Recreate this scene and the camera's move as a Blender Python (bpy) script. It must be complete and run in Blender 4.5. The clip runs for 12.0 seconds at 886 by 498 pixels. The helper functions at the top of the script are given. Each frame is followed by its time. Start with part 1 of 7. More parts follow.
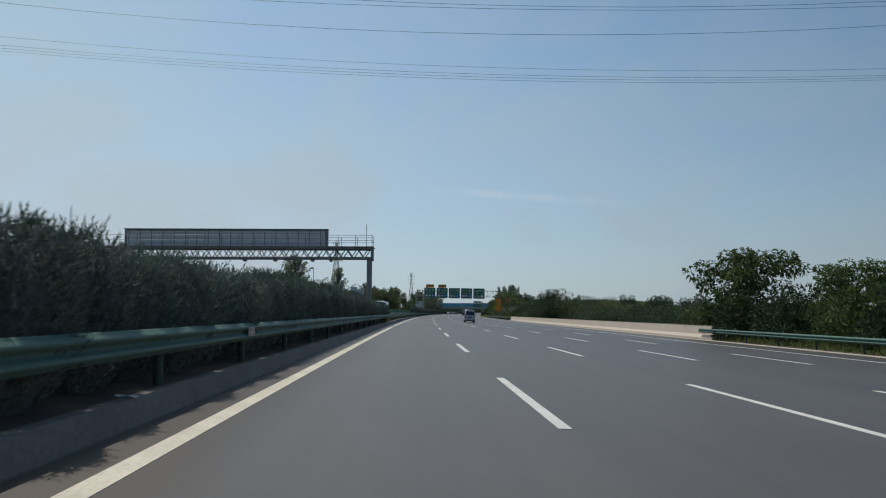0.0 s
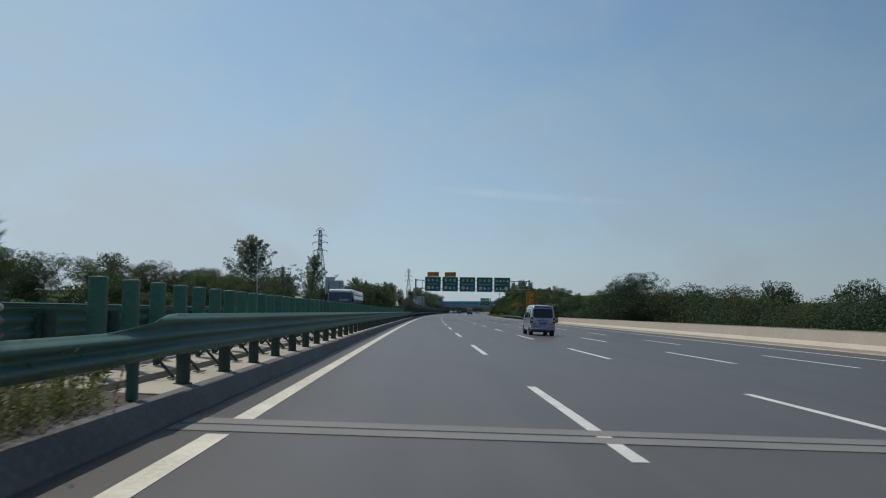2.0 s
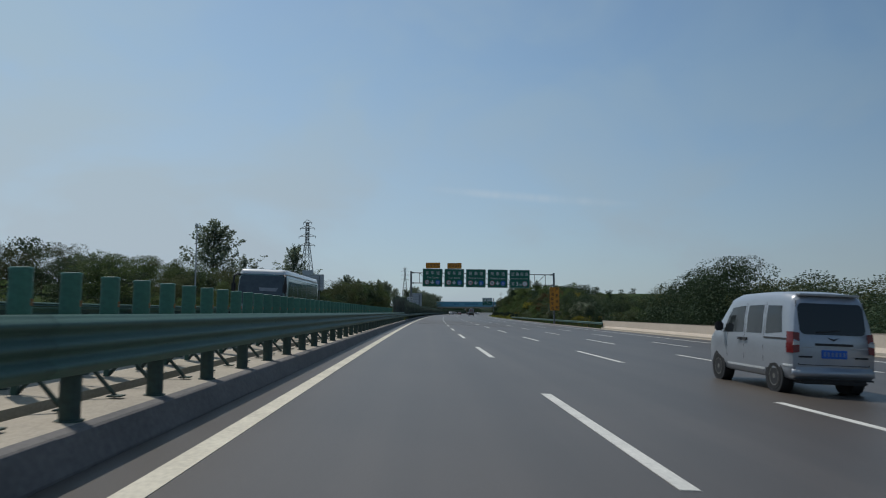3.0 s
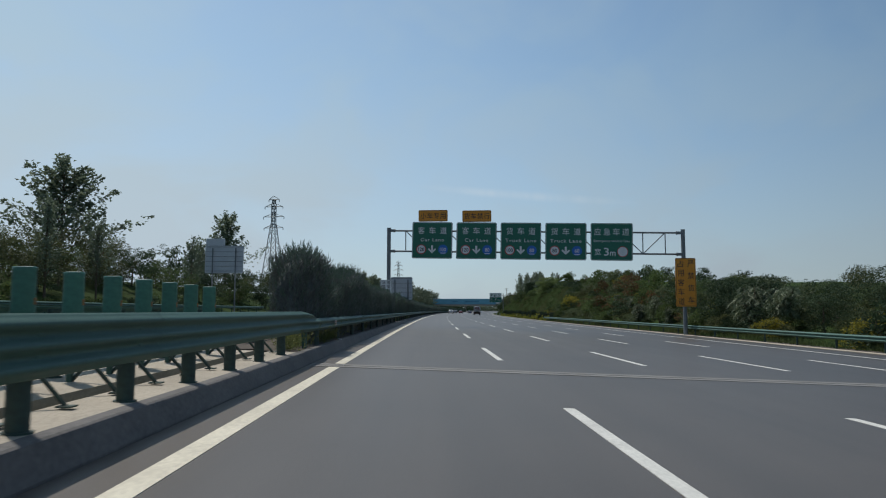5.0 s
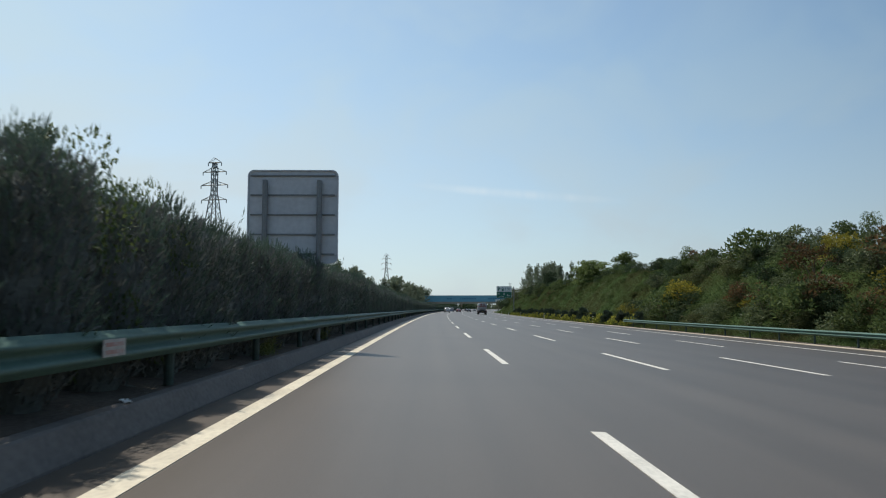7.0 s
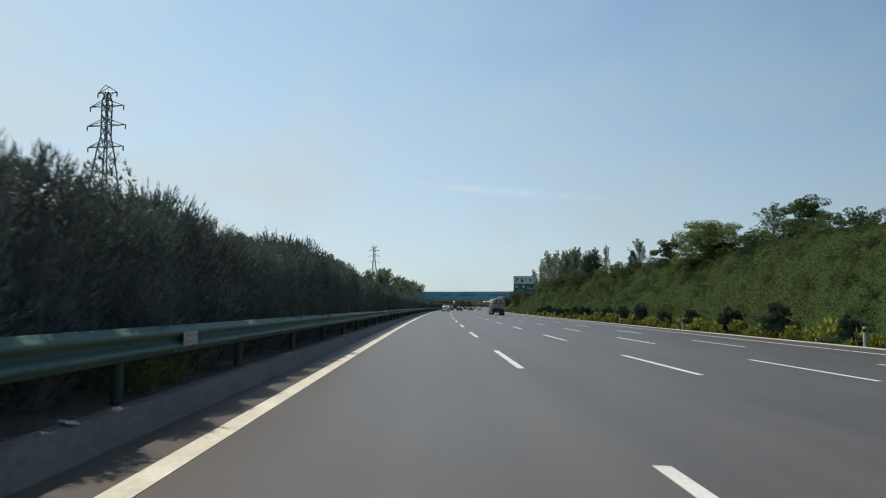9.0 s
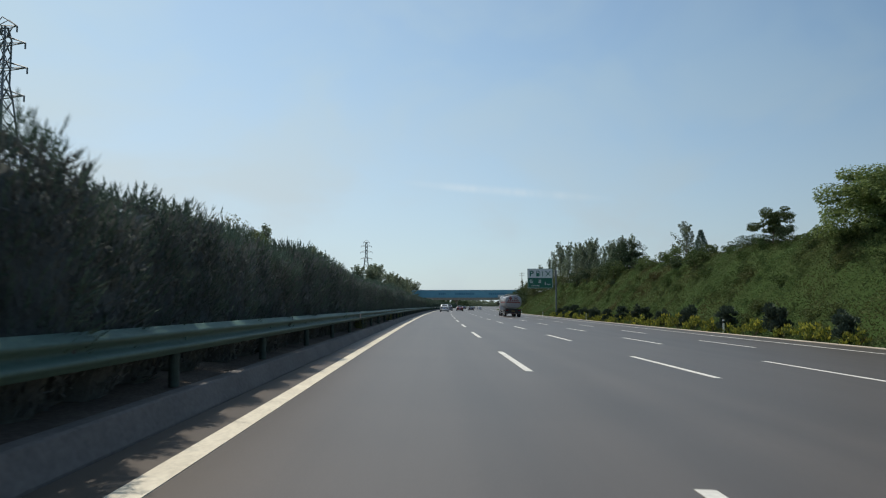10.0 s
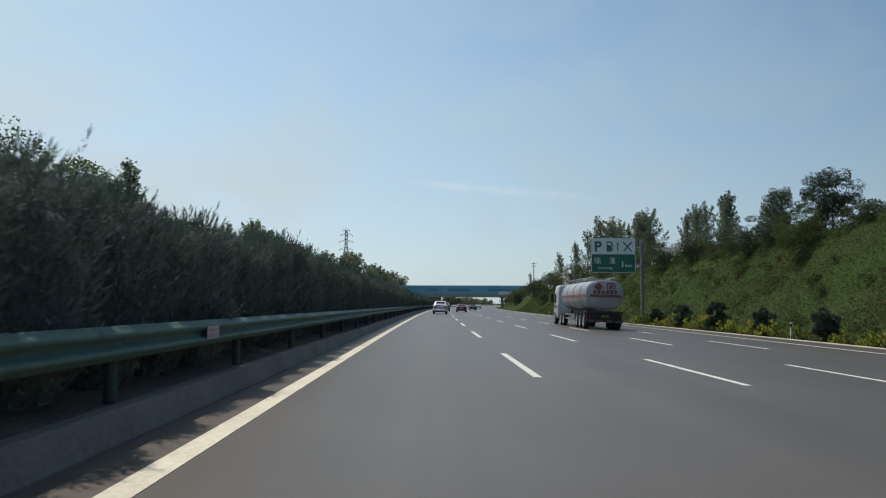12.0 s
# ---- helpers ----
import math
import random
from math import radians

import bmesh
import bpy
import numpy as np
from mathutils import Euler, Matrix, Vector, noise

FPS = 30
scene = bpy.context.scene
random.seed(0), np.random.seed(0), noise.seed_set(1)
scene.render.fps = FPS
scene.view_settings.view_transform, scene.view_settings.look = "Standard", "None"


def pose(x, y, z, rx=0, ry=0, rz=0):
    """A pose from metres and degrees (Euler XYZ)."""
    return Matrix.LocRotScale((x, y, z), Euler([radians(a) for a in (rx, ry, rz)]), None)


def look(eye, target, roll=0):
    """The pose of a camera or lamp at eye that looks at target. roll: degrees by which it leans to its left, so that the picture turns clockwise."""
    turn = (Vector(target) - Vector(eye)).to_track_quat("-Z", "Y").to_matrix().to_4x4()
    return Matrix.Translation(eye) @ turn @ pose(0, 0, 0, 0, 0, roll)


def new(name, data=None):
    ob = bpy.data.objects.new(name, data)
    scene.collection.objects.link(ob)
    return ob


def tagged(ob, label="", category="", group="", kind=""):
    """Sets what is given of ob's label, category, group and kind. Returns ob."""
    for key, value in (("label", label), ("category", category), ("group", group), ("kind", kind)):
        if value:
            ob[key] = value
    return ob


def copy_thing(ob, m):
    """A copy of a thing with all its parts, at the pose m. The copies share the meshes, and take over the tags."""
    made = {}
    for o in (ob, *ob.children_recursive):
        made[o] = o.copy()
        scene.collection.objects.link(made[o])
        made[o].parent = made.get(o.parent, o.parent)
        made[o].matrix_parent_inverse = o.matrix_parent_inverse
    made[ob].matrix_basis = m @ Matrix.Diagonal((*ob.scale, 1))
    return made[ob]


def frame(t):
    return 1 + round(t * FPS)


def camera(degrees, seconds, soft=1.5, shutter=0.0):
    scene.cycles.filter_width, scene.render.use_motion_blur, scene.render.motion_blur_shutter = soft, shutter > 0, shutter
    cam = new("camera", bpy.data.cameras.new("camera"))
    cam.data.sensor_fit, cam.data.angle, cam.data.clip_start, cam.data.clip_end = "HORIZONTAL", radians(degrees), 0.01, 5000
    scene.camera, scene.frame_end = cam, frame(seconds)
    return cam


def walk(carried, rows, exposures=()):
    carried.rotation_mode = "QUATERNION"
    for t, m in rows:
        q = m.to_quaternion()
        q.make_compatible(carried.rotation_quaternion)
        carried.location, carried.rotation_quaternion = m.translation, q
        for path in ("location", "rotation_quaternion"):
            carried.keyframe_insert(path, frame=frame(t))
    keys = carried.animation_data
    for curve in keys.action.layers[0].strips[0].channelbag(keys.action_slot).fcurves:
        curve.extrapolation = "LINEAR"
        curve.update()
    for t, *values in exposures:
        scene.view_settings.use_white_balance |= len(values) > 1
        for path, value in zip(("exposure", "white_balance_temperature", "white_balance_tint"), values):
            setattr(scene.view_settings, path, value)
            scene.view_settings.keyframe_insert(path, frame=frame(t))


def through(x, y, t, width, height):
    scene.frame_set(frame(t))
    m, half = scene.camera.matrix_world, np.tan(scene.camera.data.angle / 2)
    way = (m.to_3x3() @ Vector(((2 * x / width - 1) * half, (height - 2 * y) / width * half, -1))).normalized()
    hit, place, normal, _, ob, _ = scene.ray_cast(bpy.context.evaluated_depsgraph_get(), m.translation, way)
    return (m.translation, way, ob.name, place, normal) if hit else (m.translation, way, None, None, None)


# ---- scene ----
# ---- camera ----
KAP = 2.033e-4      # the road bends to the right, one over its radius
SLOPE = 0.037       # the carriageway falls to the right


def road_xy(s, d):
    a = s * KAP
    return (1 - math.cos(a)) / KAP + d * math.cos(a), math.sin(a) / KAP - d * math.sin(a)


def W(s, d, z):
    """A place s metres along and d metres to the right of the driving lane's middle, at absolute height z."""
    x, y = road_xy(s, d)
    return Vector((x, y, z))


def G(s, d, h=0.0):
    """The same, h metres over the road's plane."""
    return W(s, d, h - SLOPE * d)


def at(s, d, z, turn=0.0, scale=1.0):
    """Pose with local x to the right, y along the road, z up."""
    return Matrix.Translation(W(s, d, z)) @ Matrix.Rotation(radians(turn) - s * KAP, 4, "Z") @ Matrix.Scale(scale, 4)


def on(s, d, h=0.0, turn=0.0, scale=1.0):
    return at(s, d, h - SLOPE * d, turn, scale)


cam = camera(64.24, 12.0, soft=1.1, shutter=0.05)
EYE = 1.204
# seconds, metres along, metres to the right, yaw against the road, pitch, roll
DRIVE = [
    (0.0, -0.00, 0.193, -2.26, 5.15, 0.03),
    (0.5, 15.32, 0.126, -2.16, 5.18, 0.07),
    (1.0, 30.71, 0.069, -2.02, 5.19, 0.08),
    (1.5, 46.20, 0.027, -1.80, 5.18, 0.07),
    (2.0, 61.73, -0.017, -1.71, 5.07, 0.01),
    (2.5, 77.36, -0.067, -1.65, 5.16, 0.04),
    (3.0, 92.61, -0.094, -1.59, 5.13, 0.15),
    (3.5, 108.26, -0.063, -1.50, 5.06, 0.01),
    (4.0, 123.71, -0.042, -1.40, 5.04, -0.00),
    (4.5, 139.10, -0.023, -1.31, 5.02, 0.02),
    (5.0, 154.50, -0.005, -1.22, 5.00, 0.05),
    (5.5, 170.24, -0.022, -1.27, 4.97, 0.01),
    (6.0, 185.64, 0.026, -1.21, 4.93, -0.06),
    (6.5, 201.03, 0.075, -1.15, 4.89, -0.12),
    (7.0, 216.46, 0.090, -1.16, 4.85, -0.05),
    (7.5, 231.87, 0.064, -1.11, 4.81, -0.05),
    (8.0, 247.27, 0.039, -1.06, 4.77, -0.05),
    (8.5, 262.68, 0.013, -1.02, 4.73, -0.04),
    (9.0, 278.09, -0.012, -0.97, 4.69, -0.04),
    (9.5, 293.50, -0.064, -0.99, 4.66, -0.01),
    (10.0, 308.84, -0.070, -0.95, 4.64, -0.03),
    (10.5, 324.19, -0.076, -0.91, 4.62, -0.05),
    (11.0, 339.57, -0.035, -0.89, 4.58, 0.04),
    (11.5, 354.93, -0.029, -0.93, 4.54, 0.12),
    (12.0, 370.28, -0.048, -1.01, 4.50, 0.18),
]
rows = []
for t, s, d, yaw, pitch, roll in DRIVE:
    eye = G(s, d, EYE)
    a, p = radians(yaw) - s * KAP, radians(pitch)
    ahead = Vector((-math.sin(a) * math.cos(p), math.cos(a) * math.cos(p), math.sin(p)))
    rows.append((t, look(eye, eye + ahead * 50, roll)))
walk(cam, rows, exposures=((0, -0.37, 6450, 10), (1.5, -0.38, 6400, 10), (2.5, -0.54, 6300, 10), (3.6, -0.50, 6320, 10), (5.4, -0.20, 6500, 10), (6.5, 0.07, 6800, 10), (9.0, 0.0, 6750, 10), (12, -0.03, 6750, 10)))

# ---- light ----
SUN = Vector((-0.355, 0.45, 1.0)).normalized()      # towards the sun: ahead on the left, high
elevation, bearing = math.asin(SUN.z), math.atan2(SUN.x, SUN.y)
world = bpy.data.worlds.new("sky")
scene.world = world
world.use_nodes = True
wn, wl = world.node_tree.nodes, world.node_tree.links
sky = wn.new("ShaderNodeTexSky")
sky.sky_type, sky.sun_disc = "NISHITA", False
sky.sun_elevation, sky.sun_rotation = elevation, bearing
sky.air_density, sky.dust_density, sky.ozone_density, sky.altitude = 1.0, 0.6, 1.0, 400
coord = wn.new("ShaderNodeTexCoord")
stretch = wn.new("ShaderNodeMapping")
stretch.inputs["Scale"].default_value = (1.6, 1.6, 7.0)
wl.new(coord.outputs["Generated"], stretch.inputs["Vector"])
cirrus = wn.new("ShaderNodeTexNoise")
cirrus.inputs["Scale"].default_value, cirrus.inputs["Detail"].default_value = 1.3, 5
wl.new(stretch.outputs["Vector"], cirrus.inputs["Vector"])
# soft torn sheets of high cloud
drift = wn.new("ShaderNodeMapping")
drift.inputs["Scale"].default_value = (2.6, 2.6, 4.2)
drift.inputs["Rotation"].default_value = (0.0, 0.5, 0.0)
wl.new(coord.outputs["Generated"], drift.inputs["Vector"])
billow = wn.new("ShaderNodeTexNoise")
billow.inputs["Scale"].default_value, billow.inputs["Detail"].default_value = 1.5, 4
billow.inputs["Roughness"].default_value, billow.inputs["Distortion"].default_value = 0.52, 0.4
wl.new(drift.outputs["Vector"], billow.inputs["Vector"])
veil = wn.new("ShaderNodeMapRange")
veil.interpolation_type = "SMOOTHSTEP"
veil.inputs["From Min"].default_value, veil.inputs["From Max"].default_value = 0.40, 0.68
veil.inputs["To Min"].default_value, veil.inputs["To Max"].default_value = -0.05, 0.19
wl.new(billow.outputs["Fac"], veil.inputs["Value"])
# summer haze: thickest at the horizon and round the sun
split = wn.new("ShaderNodeSeparateXYZ")
wl.new(coord.outputs["Generated"], split.inputs[0])
low = wn.new("ShaderNodeMapRange")
low.inputs["From Min"].default_value, low.inputs["From Max"].default_value = 0.0, 0.5
low.inputs["To Min"].default_value, low.inputs["To Max"].default_value = 0.92, 0.0
wl.new(split.outputs["Z"], low.inputs["Value"])
near = wn.new("ShaderNodeVectorMath")
near.operation = "DOT_PRODUCT"
near.inputs[1].default_value = SUN
wl.new(coord.outputs["Generated"], near.inputs[0])
glow = wn.new("ShaderNodeMapRange")
glow.inputs["From Min"].default_value, glow.inputs["From Max"].default_value = 0.43, 0.95
glow.inputs["To Min"].default_value, glow.inputs["To Max"].default_value = 0.0, 0.65
wl.new(near.outputs["Value"], glow.inputs["Value"])
# one thin streak of cloud low ahead
ripple = wn.new("ShaderNodeVectorMath")
ripple.operation = "MULTIPLY_ADD"
ripple.inputs[1].default_value = (0, 0, 0.012)
wl.new(cirrus.outputs["Color"], ripple.inputs[0])
wl.new(coord.outputs["Generated"], ripple.inputs[2])
leaning = wn.new("ShaderNodeVectorMath")
leaning.operation = "DOT_PRODUCT"
leaning.inputs[1].default_value = (0.094, 0.0, 1.0)
wl.new(ripple.outputs[0], leaning.inputs[0])
band = wn.new("ShaderNodeCombineXYZ")
wl.new(split.outputs["X"], band.inputs[0])
wl.new(leaning.outputs["Value"], band.inputs[2])
streak = wn.new("ShaderNodeMapping")
streak.inputs["Scale"].default_value = (1 / 0.15, 0.0, 1 / 0.0085)
streak.inputs["Location"].default_value = (-0.165 / 0.15, 0.0, -0.1825 / 0.0085)
wl.new(band.outputs[0], streak.inputs["Vector"])
torn = wn.new("ShaderNodeTexNoise")
torn.noise_dimensions = "1D"
torn.inputs["Scale"].default_value, torn.inputs["Detail"].default_value = 16.0, 3
wl.new(split.outputs["X"], torn.inputs["W"])
gaps = wn.new("ShaderNodeMapRange")
gaps.inputs["From Min"].default_value, gaps.inputs["From Max"].default_value = 0.40, 0.58
gaps.inputs["To Min"].default_value, gaps.inputs["To Max"].default_value = 0.30, 1.0
wl.new(torn.outputs["Fac"], gaps.inputs["Value"])
reach = wn.new("ShaderNodeVectorMath")
reach.operation = "LENGTH"
wl.new(streak.outputs[0], reach.inputs[0])
wisp = wn.new("ShaderNodeMapRange")
wisp.interpolation_type = "SMOOTHSTEP"
wisp.inputs["From Min"].default_value, wisp.inputs["From Max"].default_value = 0.0, 1.1
wisp.inputs["To Min"].default_value, wisp.inputs["To Max"].default_value = 0.55, 0.0
wl.new(reach.outputs["Value"], wisp.inputs["Value"])
front = wn.new("ShaderNodeMath")
front.operation, front.inputs[1].default_value = "GREATER_THAN", 0.0
wl.new(split.outputs["Y"], front.inputs[0])
cloud = wn.new("ShaderNodeMath")
cloud.operation = "MULTIPLY"
ragged = wn.new("ShaderNodeMath")
ragged.operation = "MULTIPLY"
wl.new(wisp.outputs["Result"], ragged.inputs[0])
wl.new(gaps.outputs["Result"], ragged.inputs[1])
wl.new(ragged.outputs[0], cloud.inputs[0])
wl.new(front.outputs[0], cloud.inputs[1])
sums = []
for other in (low.outputs["Result"], glow.outputs["Result"]):
    add = wn.new("ShaderNodeMath")
    add.operation, add.use_clamp = "ADD", True
    wl.new(sums[-1] if sums else veil.outputs["Result"], add.inputs[0])
    wl.new(other, add.inputs[1])
    sums.append(add.outputs[0])
thin = wn.new("ShaderNodeMix")
thin.data_type = "RGBA"
# greyer low down and round the sun, bluer high up
grey = wn.new("ShaderNodeMapRange")
grey.inputs["From Min"].default_value, grey.inputs["From Max"].default_value = 0.04, 0.34
grey.inputs["To Min"].default_value, grey.inputs["To Max"].default_value = 1.0, 0.0
wl.new(split.outputs["Z"], grey.inputs["Value"])
pale = wn.new("ShaderNodeMath")
pale.operation, pale.use_clamp = "ADD", True
wl.new(grey.outputs["Result"], pale.inputs[0])
wl.new(glow.outputs["Result"], pale.inputs[1])
haze = wn.new("ShaderNodeMix")
haze.data_type = "RGBA"
haze.inputs[6].default_value, haze.inputs[7].default_value = (3.30, 4.75, 5.80, 1), (4.02, 4.78, 5.31, 1)
wl.new(pale.outputs[0], haze.inputs[0])
wl.new(haze.outputs[2], thin.inputs[7])
wl.new(sums[-1], thin.inputs[0])
tone = wn.new("ShaderNodeMix")
tone.data_type, tone.blend_type = "RGBA", "MULTIPLY"
tone.inputs[0].default_value, tone.inputs[7].default_value = 1.0, (0.88, 1.08, 1.16, 1)
wl.new(sky.outputs["Color"], tone.inputs[6])
wl.new(tone.outputs[2], thin.inputs[6])
white = wn.new("ShaderNodeMix")
white.data_type = "RGBA"
white.inputs[7].default_value = (5.2, 6.0, 6.6, 1)
wl.new(cloud.outputs[0], white.inputs[0])
wl.new(thin.outputs[2], white.inputs[6])
# hazy air is brighter towards the sun's bearing than away from it
toward = wn.new("ShaderNodeVectorMath")
toward.operation = "DOT_PRODUCT"
toward.inputs[1].default_value = Vector((SUN.x, SUN.y, 0)).normalized()
wl.new(coord.outputs["Generated"], toward.inputs[0])
scatter = wn.new("ShaderNodeMapRange")
scatter.inputs["From Min"].default_value, scatter.inputs["From Max"].default_value = 0.2, 1.0
scatter.inputs["To Min"].default_value, scatter.inputs["To Max"].default_value = 0.66, 1.07
wl.new(toward.outputs["Value"], scatter.inputs["Value"])
air = wn.new("ShaderNodeVectorMath")
air.operation = "SCALE"
wl.new(white.outputs[2], air.inputs[0])
wl.new(scatter.outputs["Result"], air.inputs["Scale"])
back = wn["Background"]
back.inputs["Strength"].default_value = 0.14
wl.new(air.outputs[0], back.inputs["Color"])

sun = new("sun", bpy.data.lights.new("sun", "SUN"))
sun.data.energy, sun.data.angle, sun.data.color = 3.6, radians(0.53), (1.0, 0.95, 0.86)
sun.matrix_world = look(SUN * 100, (0, 0, 0))

# ---- materials ----
def material(name, base, dark=None, rough=0.7, metal=0.0, scale=3.0, fine=40.0, bump=0.2, reach=0.02, spread=0.5, spec=0.5, vary=0.0):
    """A surface with stains at one scale and grain at another. base and dark: its two colours; vary: how much single pieces differ."""
    m = bpy.data.materials.new(name)
    m.use_nodes = True
    n, l = m.node_tree.nodes, m.node_tree.links
    b = n["Principled BSDF"]
    dark = dark or tuple(c * 0.7 for c in base)
    tc = n.new("ShaderNodeTexCoord")
    big = n.new("ShaderNodeTexNoise")
    big.inputs["Scale"].default_value, big.inputs["Detail"].default_value = scale, 6
    small = n.new("ShaderNodeTexNoise")
    small.inputs["Scale"].default_value, small.inputs["Detail"].default_value = fine, 4
    for q in (big, small):
        l.new(tc.outputs["Object"], q.inputs["Vector"])
    add = n.new("ShaderNodeMath")
    add.operation = "ADD"
    l.new(big.outputs["Fac"], add.inputs[0])
    l.new(small.outputs["Fac"], add.inputs[1])
    fit = n.new("ShaderNodeMapRange")
    fit.inputs["From Min"].default_value, fit.inputs["From Max"].default_value = 1 - spread / 2, 1 + spread / 2
    l.new(add.outputs[0], fit.inputs["Value"])
    mix = n.new("ShaderNodeMix")
    mix.data_type = "RGBA"
    mix.inputs[6].default_value, mix.inputs[7].default_value = (*dark, 1), (*base, 1)
    l.new(fit.outputs[0], mix.inputs[0])
    colour = mix.outputs[2]
    if vary:
        info, hsv, rng = n.new("ShaderNodeObjectInfo"), n.new("ShaderNodeHueSaturation"), n.new("ShaderNodeMapRange")
        rng.inputs["To Min"].default_value, rng.inputs["To Max"].default_value = 1 - vary, 1 + vary
        l.new(info.outputs["Random"], rng.inputs["Value"])
        l.new(rng.outputs[0], hsv.inputs["Value"])
        l.new(colour, hsv.inputs["Color"])
        colour = hsv.outputs[0]
    l.new(colour, b.inputs["Base Color"])
    b.inputs["Roughness"].default_value, b.inputs["Metallic"].default_value = rough, metal
    b.inputs["Specular IOR Level"].default_value = spec
    if bump:
        bp = n.new("ShaderNodeBump")
        bp.inputs["Strength"].default_value, bp.inputs["Distance"].default_value = bump, reach
        l.new(small.outputs["Fac"], bp.inputs["Height"])
        l.new(bp.outputs[0], b.inputs["Normal"])
    return m


def foliage(name, light, dark, shine=0.2, through=0.42, vary=0.25, bias=1.0, patch=None):
    """Leaves: each island its own tone between two greens, each plant a little lighter or darker, light passing through."""
    m = bpy.data.materials.new(name)
    m.use_nodes = True
    n, l = m.node_tree.nodes, m.node_tree.links
    b, out = n["Principled BSDF"], n["Material Output"]
    geo, info = n.new("ShaderNodeNewGeometry"), n.new("ShaderNodeObjectInfo")
    mix = n.new("ShaderNodeMix")
    mix.data_type = "RGBA"
    mix.inputs[6].default_value, mix.inputs[7].default_value = (*dark, 1), (*light, 1)
    power = n.new("ShaderNodeMath")
    power.operation = "POWER"
    power.inputs[1].default_value = bias
    l.new(geo.outputs["Random Per Island"], power.inputs[0])
    l.new(power.outputs[0], mix.inputs[0])
    colour = mix.outputs[2]
    if patch:
        tc, spots, edge, blend = n.new("ShaderNodeTexCoord"), n.new("ShaderNodeTexNoise"), n.new("ShaderNodeMapRange"), n.new("ShaderNodeMix")
        spots.inputs["Scale"].default_value, spots.inputs["Detail"].default_value = 0.16, 4
        edge.inputs["From Min"].default_value, edge.inputs["From Max"].default_value = 0.42, 0.68
        blend.data_type = "RGBA"
        blend.inputs[7].default_value = (*patch, 1)
        l.new(tc.outputs["Object"], spots.inputs["Vector"])
        l.new(spots.outputs["Fac"], edge.inputs["Value"])
        l.new(edge.outputs[0], blend.inputs[0])
        l.new(colour, blend.inputs[6])
        colour = blend.outputs[2]
    rng, hsv = n.new("ShaderNodeMapRange"), n.new("ShaderNodeHueSaturation")
    rng.inputs["To Min"].default_value, rng.inputs["To Max"].default_value = 1 - vary, 1 + vary
    l.new(info.outputs["Random"], rng.inputs["Value"])
    l.new(rng.outputs[0], hsv.inputs["Value"])
    l.new(colour, hsv.inputs["Color"])
    l.new(hsv.outputs[0], b.inputs["Base Color"])
    b.inputs["Roughness"].default_value, b.inputs["Specular IOR Level"].default_value = 0.55, shine
    tr, ms = n.new("ShaderNodeBsdfTranslucent"), n.new("ShaderNodeMixShader")
    l.new(hsv.outputs[0], tr.inputs["Color"])
    ms.inputs[0].default_value = through
    l.new(b.outputs[0], ms.inputs[1])
    l.new(tr.outputs[0], ms.inputs[2])
    l.new(ms.outputs[0], out.inputs["Surface"])
    return m


def asphalt_material():
    """Worn grey asphalt: chippings, long wheel tracks, oil stains and lighter dusty stretches."""
    m = material("asphalt", (0.101, 0.0810, 0.0645), (0.0720, 0.0580, 0.0460), 0.46, scale=0.25, fine=55, bump=0.15, reach=0.006, spread=0.7, spec=0.6)
    n, l = m.node_tree.nodes, m.node_tree.links
    b = n["Principled BSDF"]
    old = b.inputs["Base Color"].links[0].from_socket
    uv = n.new("ShaderNodeUVMap")
    uv.uv_map = "along"
    mp = n.new("ShaderNodeMapping")
    mp.inputs["Scale"].default_value = (1.1, 0.012, 1)
    l.new(uv.outputs[0], mp.inputs["Vector"])
    streak = n.new("ShaderNodeTexNoise")
    streak.inputs["Scale"].default_value, streak.inputs["Detail"].default_value = 1.0, 4
    l.new(mp.outputs[0], streak.inputs["Vector"])
    rng = n.new("ShaderNodeMapRange")
    rng.inputs["From Min"].default_value, rng.inputs["From Max"].default_value = 0.3, 0.7
    rng.inputs["To Min"].default_value, rng.inputs["To Max"].default_value = 0.82, 1.16
    l.new(streak.outputs["Fac"], rng.inputs["Value"])
    hsv = n.new("ShaderNodeHueSaturation")
    l.new(old, hsv.inputs["Color"])
    # the asphalt grows steadily darker from the inner lane to the right
    across, lane, both = n.new("ShaderNodeSeparateXYZ"), n.new("ShaderNodeMapRange"), n.new("ShaderNodeMath")
    l.new(uv.outputs[0], across.inputs[0])
    lane.inputs["From Min"].default_value, lane.inputs["From Max"].default_value = 0.5, 11.0
    lane.inputs["To Min"].default_value, lane.inputs["To Max"].default_value = 0.97, 0.72
    l.new(across.outputs["X"], lane.inputs["Value"])
    both.operation = "MULTIPLY"
    l.new(rng.outputs[0], both.inputs[0])
    l.new(lane.outputs[0], both.inputs[1])
    l.new(both.outputs[0], hsv.inputs["Value"])
    l.new(hsv.outputs[0], b.inputs["Base Color"])
    return m


def glass_material(name="vehicle_glass", tint=(0.02, 0.025, 0.028)):
    return material(name, tint, tint, 0.05, bump=0, spec=0.45)


def paint(name, base, metal=0.0, rough=0.32):
    m = material(name, base, tuple(c * 0.86 for c in base), rough, metal, scale=2.2, fine=18, bump=0.02, reach=0.002, spread=0.9)
    m.node_tree.nodes["Principled BSDF"].inputs["Coat Weight"].default_value = 0.5
    m.node_tree.nodes["Principled BSDF"].inputs["Coat Roughness"].default_value = 0.12
    return m


